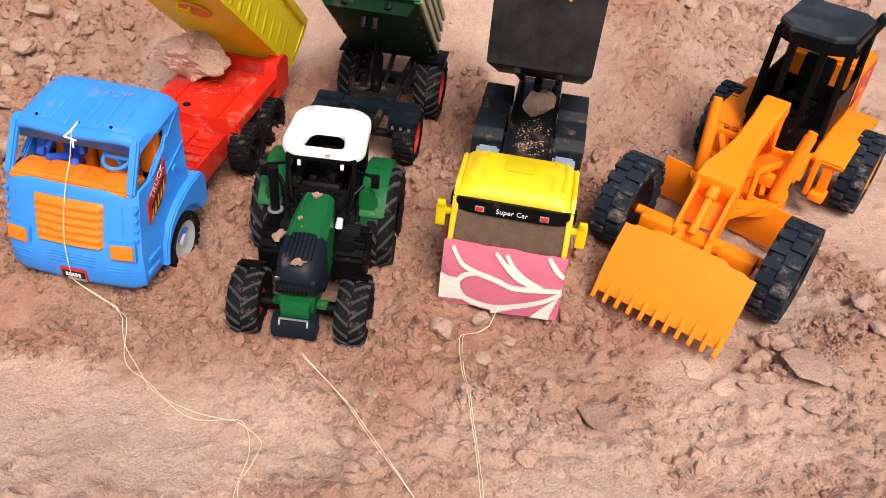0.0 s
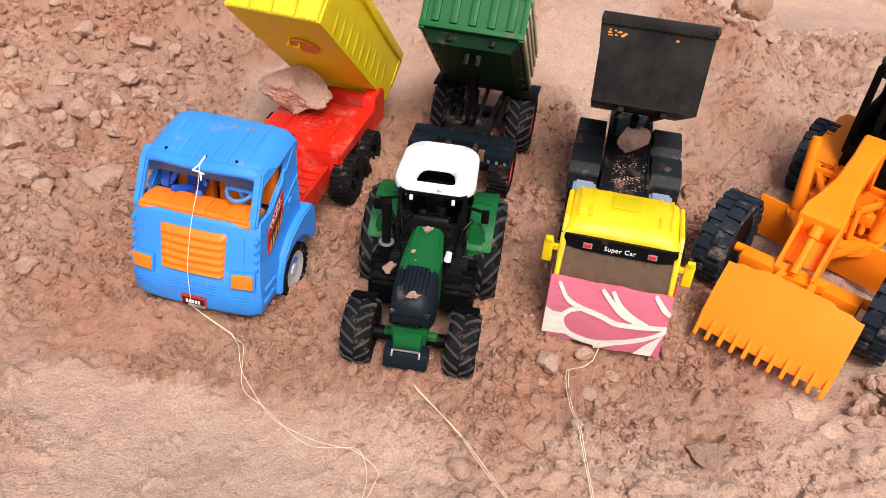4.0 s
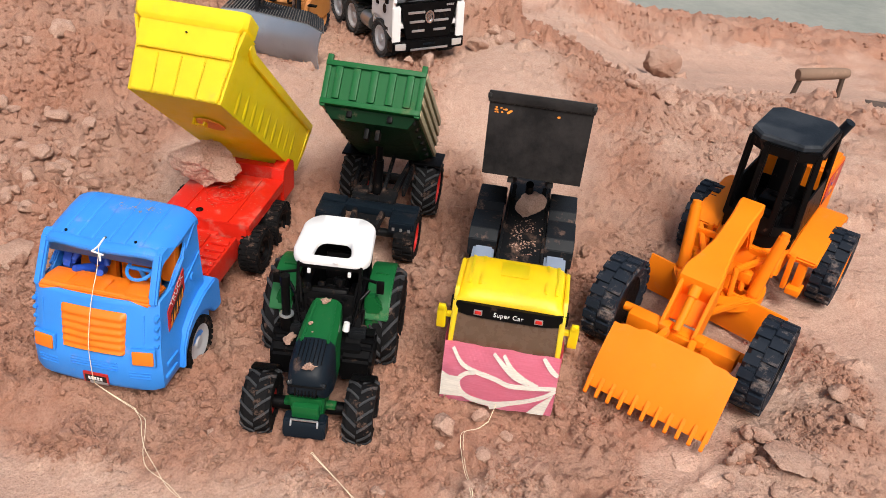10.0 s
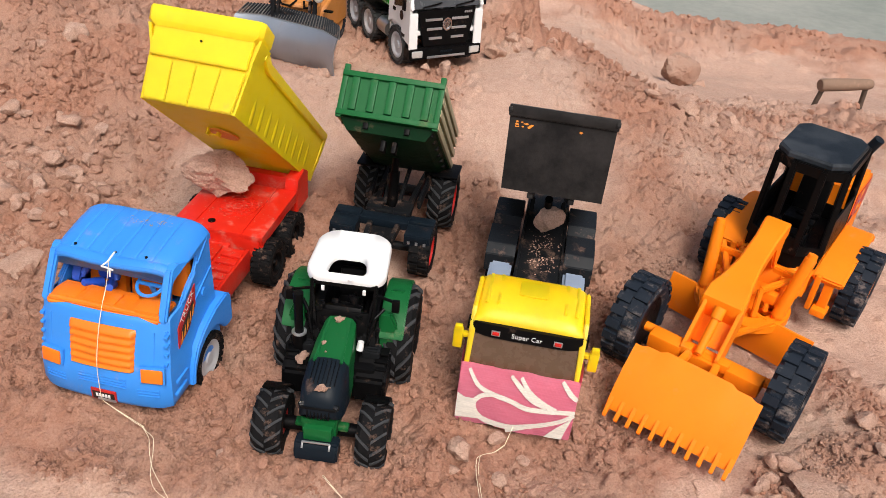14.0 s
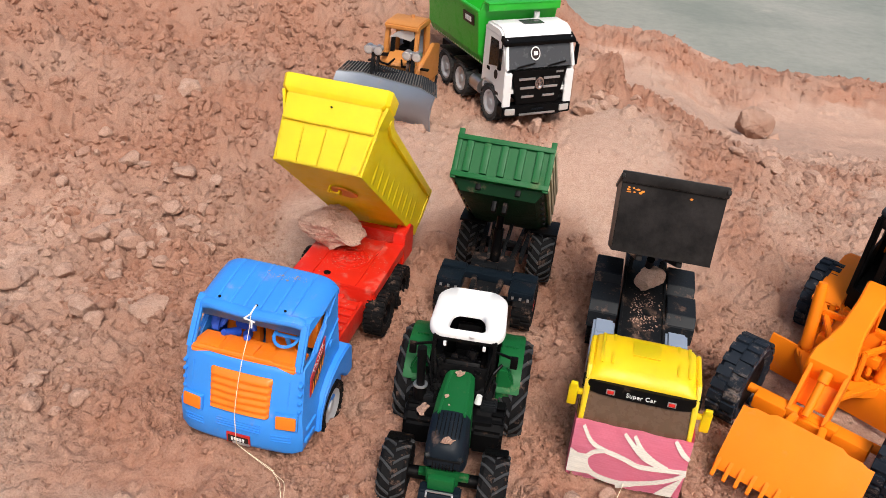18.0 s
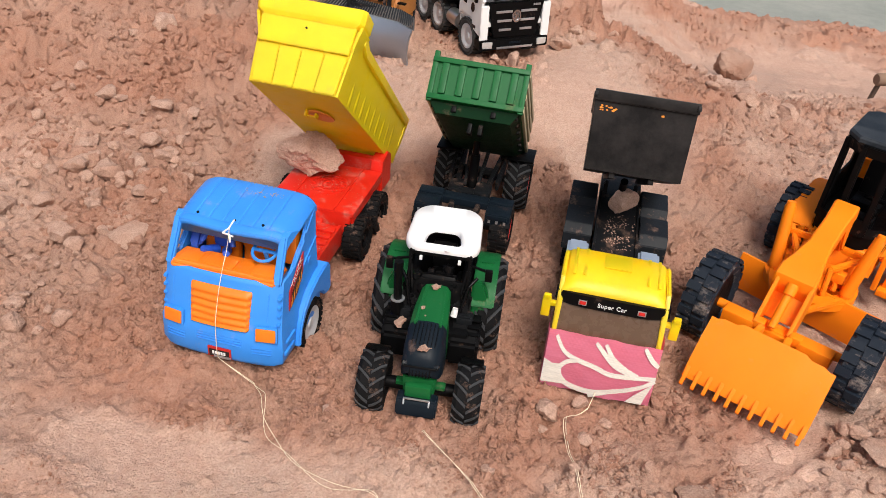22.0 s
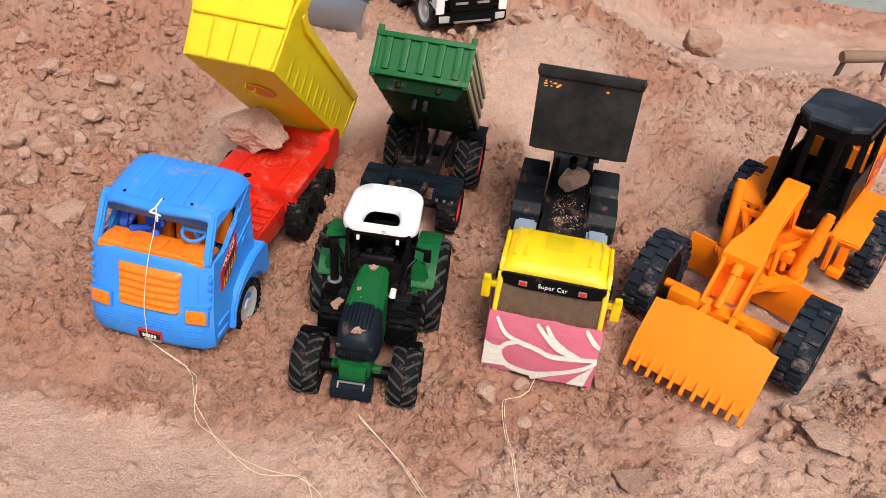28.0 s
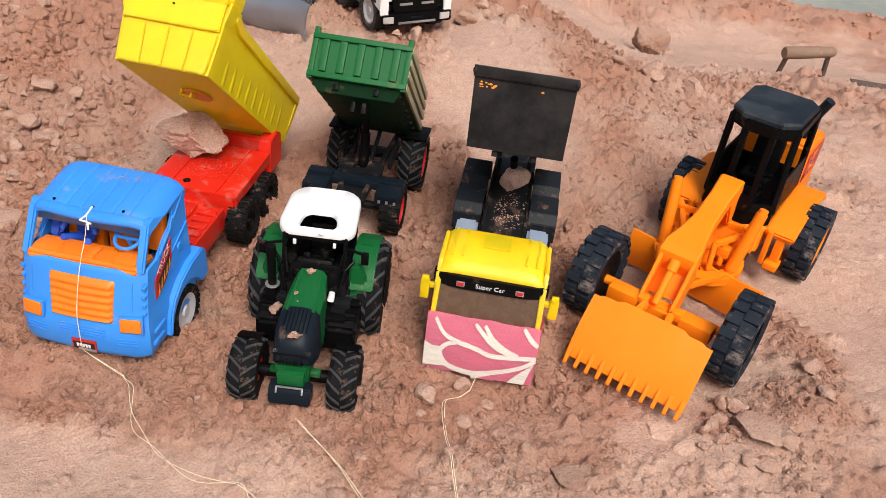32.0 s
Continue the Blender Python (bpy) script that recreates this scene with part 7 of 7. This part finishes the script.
        box(bm, (0.0065, L, 0.005), (s * (upper - 0.0005), L / 2, H), 0.001)
        part("top_rim", bm, "bright_green", sw)
        bm = B()
        bar(bm, (s * (knee + 0.0008), 0.004, 0.019), (s * (upper + 0.0008), 0.004, H - 0.002), 0.008, 0.0025, up=(1, 0, 0), bevel=0.0006)
        part("corner_post", bm, "bright_green", sw)
        lean = math.degrees(math.atan2(upper - knee, H - 0.017))
        bm = B()
        box(bm, (0.0014, 0.040, 0.017), (0, 0, 0), 0.0004)
        sign = part("name_plate", bm, "sticker_dark", sw, "black plate with pale marks", at=pose(s * (upper - 0.0005), 0.038, H - 0.019, 0, s * lean, 0))
        for k in range(4):
            bm = B()
            box(bm, (0.0008, 0.0042, 0.008), (s * 0.0009, -0.009 + 0.006 * k, 0))
            part("name_bar", bm, "letter", sign)
        for k in range(20):
            bm = B()
            box(bm, (0.0012, 0.0045, 0.0040), (s * (lower + 0.0016), 0.006 + 0.010 * k, 0.0035), rot=(0, s * 28, 0))
            part("reflector", bm, "letter", sw)
    bm = B()
    plate(bm, [(-lower, L - 0.001, 0), (lower, L - 0.001, 0), (knee, L - 0.001, 0.017), (upper - 0.003, L - 0.001, H - 0.004), (-upper + 0.003, L - 0.001, H - 0.004), (-knee, L - 0.001, 0.017)], th)
    part("tailgate", bm, "bright_green", bed)
    return t


def build_dozer(at):
    d = thing("toy_loader", at, "dusty orange toy loader with a wide grey dozer blade", "toy loader")
    bm = B()
    rows = []
    for y, z in ((0.006, -0.010), (-0.005, 0.004), (-0.009, 0.024), (-0.006, 0.042), (0.004, 0.058)):
        rows.append([(-0.0925, y - 0.018, z), (-0.055, y, z), (0.055, y, z), (0.0925, y - 0.018, z), (0.0925, y - 0.014, z), (0.055, y + 0.005, z), (-0.055, y + 0.005, z), (-0.0925, y - 0.014, z)])
    loft(bm, rows)
    blade = part("dozer_blade", bm, "steel", d, "wide curved grey blade with angled wings", pose(0.003, 0, 0, 0, 0, -11), smooth=30)
    bm = B()
    for x0, y0, x1, y1 in ((-0.094, -0.010, -0.055, 0.008), (-0.055, 0.008, 0.055, 0.008), (0.055, 0.008, 0.094, -0.010)):
        plate(bm, [(x0, y0, 0.0575), (x1, y1, 0.0575), (x1 * 0.90, y1 + 0.016, 0.0720), (x0 * 0.90, y0 + 0.016, 0.0720)], 0.0022)
    grating = part("blade_top", bm, "grille_grey", blade, "dark grey slatted guard along the top of the blade")
    for k in range(38):
        x = -0.0905 + 0.0049 * k
        y = 0.008 - 0.0175 * max(0, abs(x) - 0.055) / 0.039
        bm = B()
        bar(bm, (x, y + 0.001, 0.0595), (x * 0.90, y + 0.0155, 0.0728), 0.0022, 0.0016)
        part("slat", bm, "fender", grating)
    for s in (-1, 1):
        bm = B()
        bar(bm, (s * 0.026, 0.012, 0.030), (s * 0.030, 0.085, 0.048), 0.009, 0.010, bevel=0.001)
        part("push_arm", bm, "black_dusty", d)
        bm = B()
        bar(bm, (s * 0.034, 0.018, 0.050), (s * 0.034, 0.026, 0.094), 0.006, 0.006, bevel=0.0008)
        bar(bm, (s * 0.034, 0.026, 0.090), (s * 0.022, 0.060, 0.082), 0.005, 0.005)
        part("lamp_post", bm, "black_dusty", d)
        bm = B()
        bar(bm, (s * 0.026, 0.018, 0.050), (s * 0.026, 0.026, 0.090), 0.004, 0.005)
        part("lift_ram", bm, "black_dusty", d)
    bm = B()
    bar(bm, (-0.036, 0.022, 0.066), (0.036, 0.022, 0.066), 0.005, 0.005)
    box(bm, (0.036, 0.012, 0.014), (0, 0.024, 0.062), 0.002)
    part("cross_bar", bm, "black_dusty", d)
    for s in (-1, 1):
        bm = B()
        for k in (-1, 1):
            tube(bm, (s * 0.033 + k * 0.0082, 0.030, 0.1000), (s * 0.033 + k * 0.0082, 0.019, 0.0985), 0.0066, 0.0080, segments=18)
        box(bm, (0.026, 0.008, 0.010), (s * 0.033, 0.026, 0.0995), 0.002)
        lamp = part("work_lamp", bm, "silver", d, "pair of silver-framed work lamps")
        for k in (-1, 1):
            bm = B()
            tube(bm, (s * 0.033 + k * 0.0082, 0.0195, 0.0985), (s * 0.033 + k * 0.0082, 0.0180, 0.0983), 0.0070, 0.0062, segments=18)
            part("lens", bm, "lamp_clear", lamp)
        bm = B()
        for z in (0.040, 0.055, 0.070):
            box(bm, (0.014, 0.008, 0.0025), (s * 0.046, 0.050, z), 0.0005)
        for x in (0.040, 0.052):
            bar(bm, (s * x, 0.050, 0.034), (s * x, 0.050, 0.084), 0.0025, 0.0025)
        part("step_ladder", bm, "black", d)
        bm = B()
        prism(bm, [(0.040, 0.030), (0.150, 0.030), (0.150, 0.085), (0.120, 0.094), (0.085, 0.080), (0.060, 0.072), (0.040, 0.050)], s * 0.031, s * 0.038, "x", 0.0015)
        part("side_panel", bm, "dozer_orange", d, "dull orange side panel")
        bm = B()
        pts = [Vector((s * 0.006, 0.048, 0.080)), Vector((s * 0.012, 0.034, 0.074)), Vector((s * 0.022, 0.026, 0.078)), Vector((s * 0.030, 0.028, 0.088))]
        for p, q in zip(pts, pts[1:]):
            tube(bm, p, q, 0.0017, segments=8)
        part("hose", bm, "black", d)
        wheel(d, pose(s * 0.027, 0.076, 0.026), 0.027, 0.018, "rubber_dusty", "dozer_orange", 20, "block", side=s)
        wheel(d, pose(s * 0.027, 0.130, 0.026), 0.027, 0.018, "rubber_dusty", "dozer_orange", 20, "block", side=s)
    bm = B()
    box(bm, (0.062, 0.105, 0.034), (0, 0.098, 0.056), 0.004)
    prism(bm, [(0.040, 0.070), (0.072, 0.070), (0.072, 0.088), (0.060, 0.088), (0.042, 0.076)], -0.020, 0.020, "x", 0.0015)
    body = part("body", bm, "dozer_orange", d, "dull orange painted body dusted with soil")
    for s in (-1, 1):
        bm = B()
        bar(bm, (s * 0.0265, 0.056, 0.072), (s * 0.0255, 0.066, 0.128), 0.007, 0.008, bevel=0.001)
        part("cab_pillar", bm, "dozer_orange", body)
        bm = B()
        bar(bm, (s * 0.0265, 0.112, 0.072), (s * 0.0255, 0.110, 0.128), 0.007, 0.010, bevel=0.001)
        part("cab_pillar", bm, "dozer_orange", body)
    bm = B()
    prism(bm, [(0.056, 0.126), (0.118, 0.126), (0.118, 0.134), (0.110, 0.137), (0.066, 0.137), (0.056, 0.134)], -0.0295, 0.0295, "x", 0.002)
    roof = part("cab_roof", bm, "dozer_orange", d)
    bm = B()
    tube(bm, (0.004, 0.100, 0.136), (0.004, 0.100, 0.142), 0.003, segments=12)
    part("roof_knob", bm, "dozer_orange", roof)
    bm = B()
    prism(bm, [(-0.023, 0.110), (-0.008, 0.122), (0.019, 0.126), (0.022, 0.116), (0.015, 0.108), (-0.010, 0.112)], 0.0632, 0.0645, "y")
    part("cab_glass", bm, "lamp_clear", d, "broken clear cab glass")
    bm = B()
    box(bm, (0.047, 0.004, 0.050), (0, 0.114, 0.101), 0.001)
    part("cab_back", bm, "grey", body, "grey rear cab panel")
    bm = B()
    box(bm, (0.026, 0.022, 0.014), (0, 0.092, 0.084), 0.004)
    box(bm, (0.026, 0.008, 0.034), (0, 0.104, 0.106), 0.004)
    part("seat", bm, "black", d)
    for s in (-1, 1):
        bm = B()
        bar(bm, (s * 0.016, 0.062, 0.086), (s * 0.017, 0.068, 0.112), 0.007, 0.005, bevel=0.001)
        part("control_lever", bm, "black", d)
    return d


def build_float(at):
    f = thing("plastering_float", at, "old plastering float with round wooden handle, half buried in soil", "plastering float")
    bm = B()
    lathe(bm, [(-0.058, 0), (-0.058, 0.011), (-0.055, 0.0130), (-0.02, 0.0130), (0.02, 0.0122), (0.052, 0.0108), (0.058, 0.009), (0.058, 0)], 24)
    part("handle", bm, "wood", f, "weathered round wooden handle", at=pose(0, 0, 0.058, 0, -1.5, 0))
    for s, lean in ((-1, 0.006), (1, -0.004)):
        bm = B()
        bar(bm, (s * 0.050 + lean * -1.2, 0.004, -0.010), (s * 0.048, 0, 0.054), 0.010, 0.007, up=(0, 1, 0), bevel=0.0015)
        part("bracket", bm, "iron", f, "rusty iron bracket")
    bm = B()
    box(bm, (0.078, 0.022, 0.003), (0.122, -0.060, 0.014), 0.0008, rot=(10, 3, -14))
    part("blade", bm, "iron", f, "dark steel float blade under soil")
    return f

# ---- the toys in their places ----


def standing(x, y, rz, pitch=0.0, roll=0.0, lift=0.0, z=None):
    return pose(x, y, (float(land(np.array(x), np.array(y))) if z is None else z) + lift, pitch, roll, rz)


build_super_truck(standing(0.1335, 0.012, -5, z=0.002))
build_blue_truck(standing(-0.2239, -0.034, -6.63, z=0.004))
build_tractor(standing(-0.031, -0.071, -0.5, z=0.001))
build_trailer(standing(-0.0265, 0.250, -5, z=0.002))
build_grader(standing(0.2671, 0.0238, -32.0, z=0.002))
build_rear_tipper(standing(-0.0015, 0.705, 33, z=0.076))
build_dozer(standing(-0.244, 0.684, -9.5, z=0.070))
build_float(standing(0.790, 1.125, 15, lift=0.004))

# ---- stones, clods and strings ----
# (x, y, size, flatness)
CLODS = [(-0.482, 0.265, 0.040, 0.9), (-0.429, 0.242, 0.024, 0.7), (-0.467, 0.126, 0.036, 0.8), (-0.455, 0.294, 0.032, 0.9), (-0.413, 0.165, 0.060, 0.45),
         (-0.574, 0.456, 0.036, 0.6), (-0.464, 0.355, 0.030, 0.7), (-0.581, 0.175, 0.055, 0.4), (-0.524, 0.270, 0.030, 0.8), (-0.554, 0.263, 0.026, 0.8),
         (-0.534, 0.204, 0.028, 0.7), (-0.548, 0.339, 0.030, 0.7), (-0.486, 0.440, 0.034, 0.6), (-0.429, 0.420, 0.026, 0.7), (-0.547, 0.606, 0.040, 0.8),
         (-0.464, 0.018, 0.026, 0.7), (-0.439, 0.335, 0.026, 0.8), (-0.395, 0.30, 0.022, 0.8), (-0.36, 0.235, 0.024, 0.6), (-0.51, 0.385, 0.024, 0.7)]
BANK = [(0.130, 0.855, 0.026, 0.8), (0.100, 0.850, 0.026, 0.9), (0.175, 0.930, 0.024, 0.7), (0.076, 0.772, 0.034, 0.9), (-0.027, 0.674, 0.020, 0.8),
        (0.002, 0.676, 0.033, 0.85), (0.110, 0.800, 0.022, 0.8), (0.090, 0.800, 0.018, 0.8), (0.262, 1.150, 0.030, 0.7), (0.403, 0.764, 0.052, 0.7), (0.475, 0.765, 0.050, 0.6), (0.345, 0.800, 0.026, 0.7), (0.360, 0.85, 0.02, 0.8),
        (0.600, 1.520, 0.040, 0.6), (0.40, 0.86, 0.034, 0.7), (0.34, 0.90, 0.028, 0.7)]
NEAR = [(0.398, -0.02, 0.043, 0.28), (0.402, -0.05, 0.026, 0.3), (0.385, -0.05, 0.018, 0.4), (0.372, 0.012, 0.018, 0.7), (0.378, -0.02, 0.014, 0.8),
        (0.368, -0.028, 0.013, 0.8), (0.358, -0.012, 0.015, 0.8), (0.09, -0.03, 0.026, 0.7), (0.027, -0.143, 0.019, 0.7), (0.164, -0.146, 0.017, 0.8),
        (0.036, -0.172, 0.014, 0.8), (0.049, -0.17, 0.016, 0.8), (0.04, -0.107, 0.013, 0.7), (0.383, 0.008, 0.022, 0.6)]
NEAR_SMALL = [(0.366, -0.004, 0.015, 0.7), (0.483, 0.15, 0.03, 0.6), (0.473, 0.076, 0.024, 0.6), (0.475, 0.031, 0.02, 0.7), (-0.114, -0.061, 0.013, 0.7),
              (0.096, -0.11, 0.014, 0.6), (0.121, 0.0, 0.016, 0.7), (0.147, -0.014, 0.014, 0.7), (0.35, -0.022, 0.013, 0.8), (0.362, -0.03, 0.011, 0.8),
              (0.345, -0.04, 0.01, 0.8), (0.425, -0.03, 0.024, 0.5), (0.127, -0.048, 0.018, 0.6), (0.085, -0.045, 0.012, 0.8)]
scatter = random.Random(17)
for cx, cy, spread, count in ((-0.475, 0.265, 0.042, 26), (-0.41, 0.30, 0.040, 14), (-0.50, 0.37, 0.06, 14), (-0.45, 0.15, 0.04, 12), (-0.62, 0.42, 0.08, 10), (-0.44, 0.01, 0.03, 8)):
    for k in range(count):
        CLODS.append((scatter.gauss(cx, spread), scatter.gauss(cy, spread), 0.009 + 0.016 * scatter.random() ** 2, scatter.uniform(0.6, 0.95)))
seed = 0
for rows, label in ((CLODS, "dry reddish clod among the rubble beside the toys"), (BANK, "reddish stone at the foot of the earth bank"), (NEAR + NEAR_SMALL, "reddish clod on trodden earth beside the strings")):
    for x, y, size, flat in rows:
        seed += 1
        lump("earth_clod", x, y, size, label, "clod", (1.1, 0.95, flat), 40 * seed, seed, 0.34, group="earth clods", detail=3 if size < 0.03 else 4)
lump("boulder", 0.542, 1.50, 0.100, "grey-brown boulder on the flat below the bank", "boulder", (1.08, 0.90, 0.86), 20, 77, 0.04, material="rock", detail=5, rough=1.0)

for x, y, size, mat, label in ((0.308, -0.025, 0.036, "sandstone", "flat pale stone bedded in trodden earth"), (0.331, -0.042, 0.026, "sandstone", "flat pale stone bedded in trodden earth"), (0.222, -0.090, 0.042, "rock", "flat grey stone bedded in trodden earth")):
    lump("flat_stone", x, y, size, label, "stone", (1.1, 0.8, 0.22), 25, int(1000 * x), 0.74, material=mat, detail=4, rough=0.8)
lump("rock", -0.212, 0.268, 0.086, "rough pale sandstone rock lying on the red chassis under the bed", "rock", (1.0, 0.66, 0.70), -4, 81, 0, z=0.0660, detail=6, rough=1.5, material="sandstone")
lump("rock", 0.161, 0.270, 0.038, "smooth brown stone propped under the black bed", "rock", (1.0, 0.7, 0.95), 10, 85, 0, z=0.0672, detail=4, material="sandstone")


def strand(bm, pts, r, twist=0.0, turns=0.0, sides=6):
    """A thin round cord through smooth points."""
    dense = []
    n = len(pts)
    for i in range(n - 1):
        p0, p1, p2, p3 = (Vector(pts[max(0, min(n - 1, i + k))]) for k in (-1, 0, 1, 2))
        for k in range(4):
            t = k / 4
            dense.append(0.5 * (2 * p1 + (p2 - p0) * t + (2 * p0 - 5 * p1 + 4 * p2 - p3) * t * t + (3 * p1 - p0 - 3 * p2 + p3) * t ** 3))
    dense.append(Vector(pts[-1]))
    rings = []
    for i, p in enumerate(dense):
        d = (dense[min(i + 1, len(dense) - 1)] - dense[max(i - 1, 0)]).normalized()
        side = d.cross(Vector((0, 0, 1)))
        side = side.normalized() if side.length > 1e-5 else Vector((1, 0, 0))
        up = side.cross(d)
        a0 = turns * i
        c = p + twist * (side * math.cos(a0) + up * math.sin(a0))
        rings.append([c + r * (side * math.cos(a) + up * math.sin(a)) for a in [2 * math.pi * k / sides for k in range(sides)]])
    return loft(bm, rings)


def on_ground(points, lift=0.0016):
    """Points of a cord lying slack over the lumps of the earth."""
    fine, n = [], len(points)
    for i in range(n - 1):
        p0, p1, p2, p3 = (Vector(points[max(0, min(n - 1, i + k))]) for k in (-1, 0, 1, 2))
        for k in range(14):
            t = k / 14
            fine.append(0.5 * (2 * p1 + (p2 - p0) * t + (2 * p0 - 5 * p1 + 4 * p2 - p3) * t * t + (3 * p1 - p0 - 3 * p2 + p3) * t ** 3))
    fine.append(Vector(points[-1]))
    fx, fy = np.array([p.x for p in fine]), np.array([p.y for p in fine])
    raw = np.max([ground_z(fx + dx, fy + dy) for dx in (-0.0025, 0, 0.0025) for dy in (-0.0025, 0, 0.0025)], axis=0).tolist()
    zs = [max(raw[max(0, i - 2):i + 3]) for i in range(len(raw))]
    for _ in range(40):
        zs = [max(r - 0.0003, sum(zs[max(0, i - 1):i + 2]) / len(zs[max(0, i - 1):i + 2])) for i, r in enumerate(raw)]
    return [(p.x, p.y, z + lift) for p, z in zip(fine, zs)]


def cord(label, start, points, second=None):
    holder = thing("pull_string", Matrix.Identity(4), label, "string", "pull strings")
    bm = B()
    strand(bm, list(start) + on_ground(points), 0.00030, 0.00010, 0.5)
    part("strand", bm, "string", holder)
    if second:
        bm = B()
        strand(bm, list(start) + on_ground(second), 0.00030, -0.00010, 0.5)
        part("strand", bm, "string", holder)
    return holder


blue = pose(-0.2239, -0.034, 0.004, 0, 0, -6.63)
down = [tuple(blue @ Vector(p)) for p in ((0.003, 0.044, 0.1535), (0.003, 0.0335, 0.1506), (0.0032, 0.0305, 0.1450), (0.0032, 0.0235, 0.1310), (0.0028, 0.0155, 0.1190), (0.0022, 0.0080, 0.1040), (0.0015, 0.0015, 0.0860), (0.0008, -0.0030, 0.0680), (0.0010, -0.0050, 0.0500), (0.0015, -0.0056, 0.0340), (0.0050, -0.0050, 0.0262))]
blue_string = cord("pale cotton string tied to the blue roof, trailing over the earth", down,
     [(-0.190, -0.042), (-0.178, -0.056), (-0.168, -0.078), (-0.153, -0.095), (-0.127, -0.121), (-0.095, -0.132), (-0.065, -0.140), (-0.041, -0.149), (-0.033, -0.158), (-0.036, -0.174), (-0.041, -0.192), (-0.031, -0.220), (-0.02, -0.26)],
     [(-0.189, -0.043), (-0.172, -0.060), (-0.166, -0.084), (-0.158, -0.098), (-0.137, -0.111), (-0.113, -0.129), (-0.090, -0.139), (-0.056, -0.141), (-0.044, -0.152), (-0.040, -0.172), (-0.042, -0.197), (-0.036, -0.225), (-0.03, -0.26)])
bm = B()
for a, b in (((0.003, 0.043, 0.1536), (0.0022, 0.0330, 0.1505)), ((0.0022, 0.0330, 0.1505), (-0.003, 0.0310, 0.1460)), ((-0.003, 0.0310, 0.1460), (0.002, 0.0312, 0.1452)), ((0.002, 0.0312, 0.1452), (0.0072, 0.0310, 0.1440)), ((0.0045, 0.0305, 0.1445), (0.005, 0.0285, 0.1390))):
    tube(bm, blue @ Vector(a), blue @ Vector(b), 0.0008, segments=8)
part("knot", bm, "letter", blue_string, "white knotted end of the string")
cord("pale cotton string running out from under the toy tractor", [(-0.030, -0.045, 0.020), (-0.0275, -0.068, 0.014)], [(-0.020, -0.078), (0.014, -0.110), (0.051, -0.152), (0.089, -0.198), (0.13, -0.25)],
     [(-0.020, -0.079), (0.016, -0.111), (0.052, -0.150), (0.090, -0.200), (0.128, -0.25)])
pink = cord("twisted cotton string tied below the pink cloth", [(0.1345, 0.010, 0.0150), (0.1325, 0.004, 0.0125)], [(0.129, -0.003), (0.121, -0.012), (0.110, -0.024), (0.104, -0.039), (0.108, -0.065), (0.115, -0.101), (0.124, -0.144), (0.132, -0.19), (0.14, -0.25)],
     [(0.129, -0.0035), (0.1205, -0.013), (0.109, -0.025), (0.1065, -0.041), (0.110, -0.066), (0.1165, -0.100), (0.126, -0.146), (0.1345, -0.19), (0.143, -0.25)])
# soil spilt on the tractor's bonnet and side
tractor = pose(-0.031, -0.071, 0.001, 0, 0, -0.5)
for k, (x, y, z, s) in enumerate(((0.002, 0.0245, 0.0845, 0.0125), (0.0, 0.101, 0.0975, 0.0100), (-0.008, 0.072, 0.0940, 0.0050), (-0.030, 0.083, 0.0625, 0.0140), (-0.004, 0.062, 0.0935, 0.0022))):
    p = tractor @ Vector((x, y, z))
    pile = lump("soil_lump", p.x, p.y, s, "crumbled soil lying on the toy tractor", "soil", (1.1, 0.8, 0.34), 30 * k, 60 + k, 0, z=p.z - 0.0006, group="spilt soil", detail=4, rough=3.0)
# sand on the decks
rng = random.Random(21)


def dusting(label, m, x0, x1, y0, y1, z, count, big):
    bm = B()
    for k in range(count):
        x, y = rng.gauss((x0 + x1) / 2, (x1 - x0) / 4), rng.gauss((y0 + y1) / 2, (y1 - y0) / 4)
        if not (x0 < x < x1 and y0 < y < y1):
            continue
        s = big * (0.3 + 0.7 * rng.random() ** 3)
        bmesh.ops.create_icosphere(bm, subdivisions=1, radius=s, matrix=m @ pose(x, y, z, 0, 0, rng.random() * 360) @ Matrix.Diagonal((1, 1, 0.5, 1)))
    ob = new("sand_grains", link_mesh("sand_grains", bm, "clod"))
    return tagged(ob, label, "sand", kind="stuff")


super_at = pose(0.1335, 0.012, 0.002, 0, 0, -5)
dusting("sand scattered on the black chassis deck", super_at, -0.016, 0.022, 0.17, 0.26, 0.0655, 260, 0.0014)
dusting("sand on the red chassis deck", blue, -0.040, 0.040, 0.112, 0.215, 0.0555, 260, 0.0010)
dusting("sand on the red rear deck", blue, -0.049, 0.049, 0.235, 0.33, 0.0640, 200, 0.0009)
dusting("pale dust lying on the blue cab roof", blue, -0.012, 0.034, 0.082, 0.104, 0.1585, 300, 0.0009)
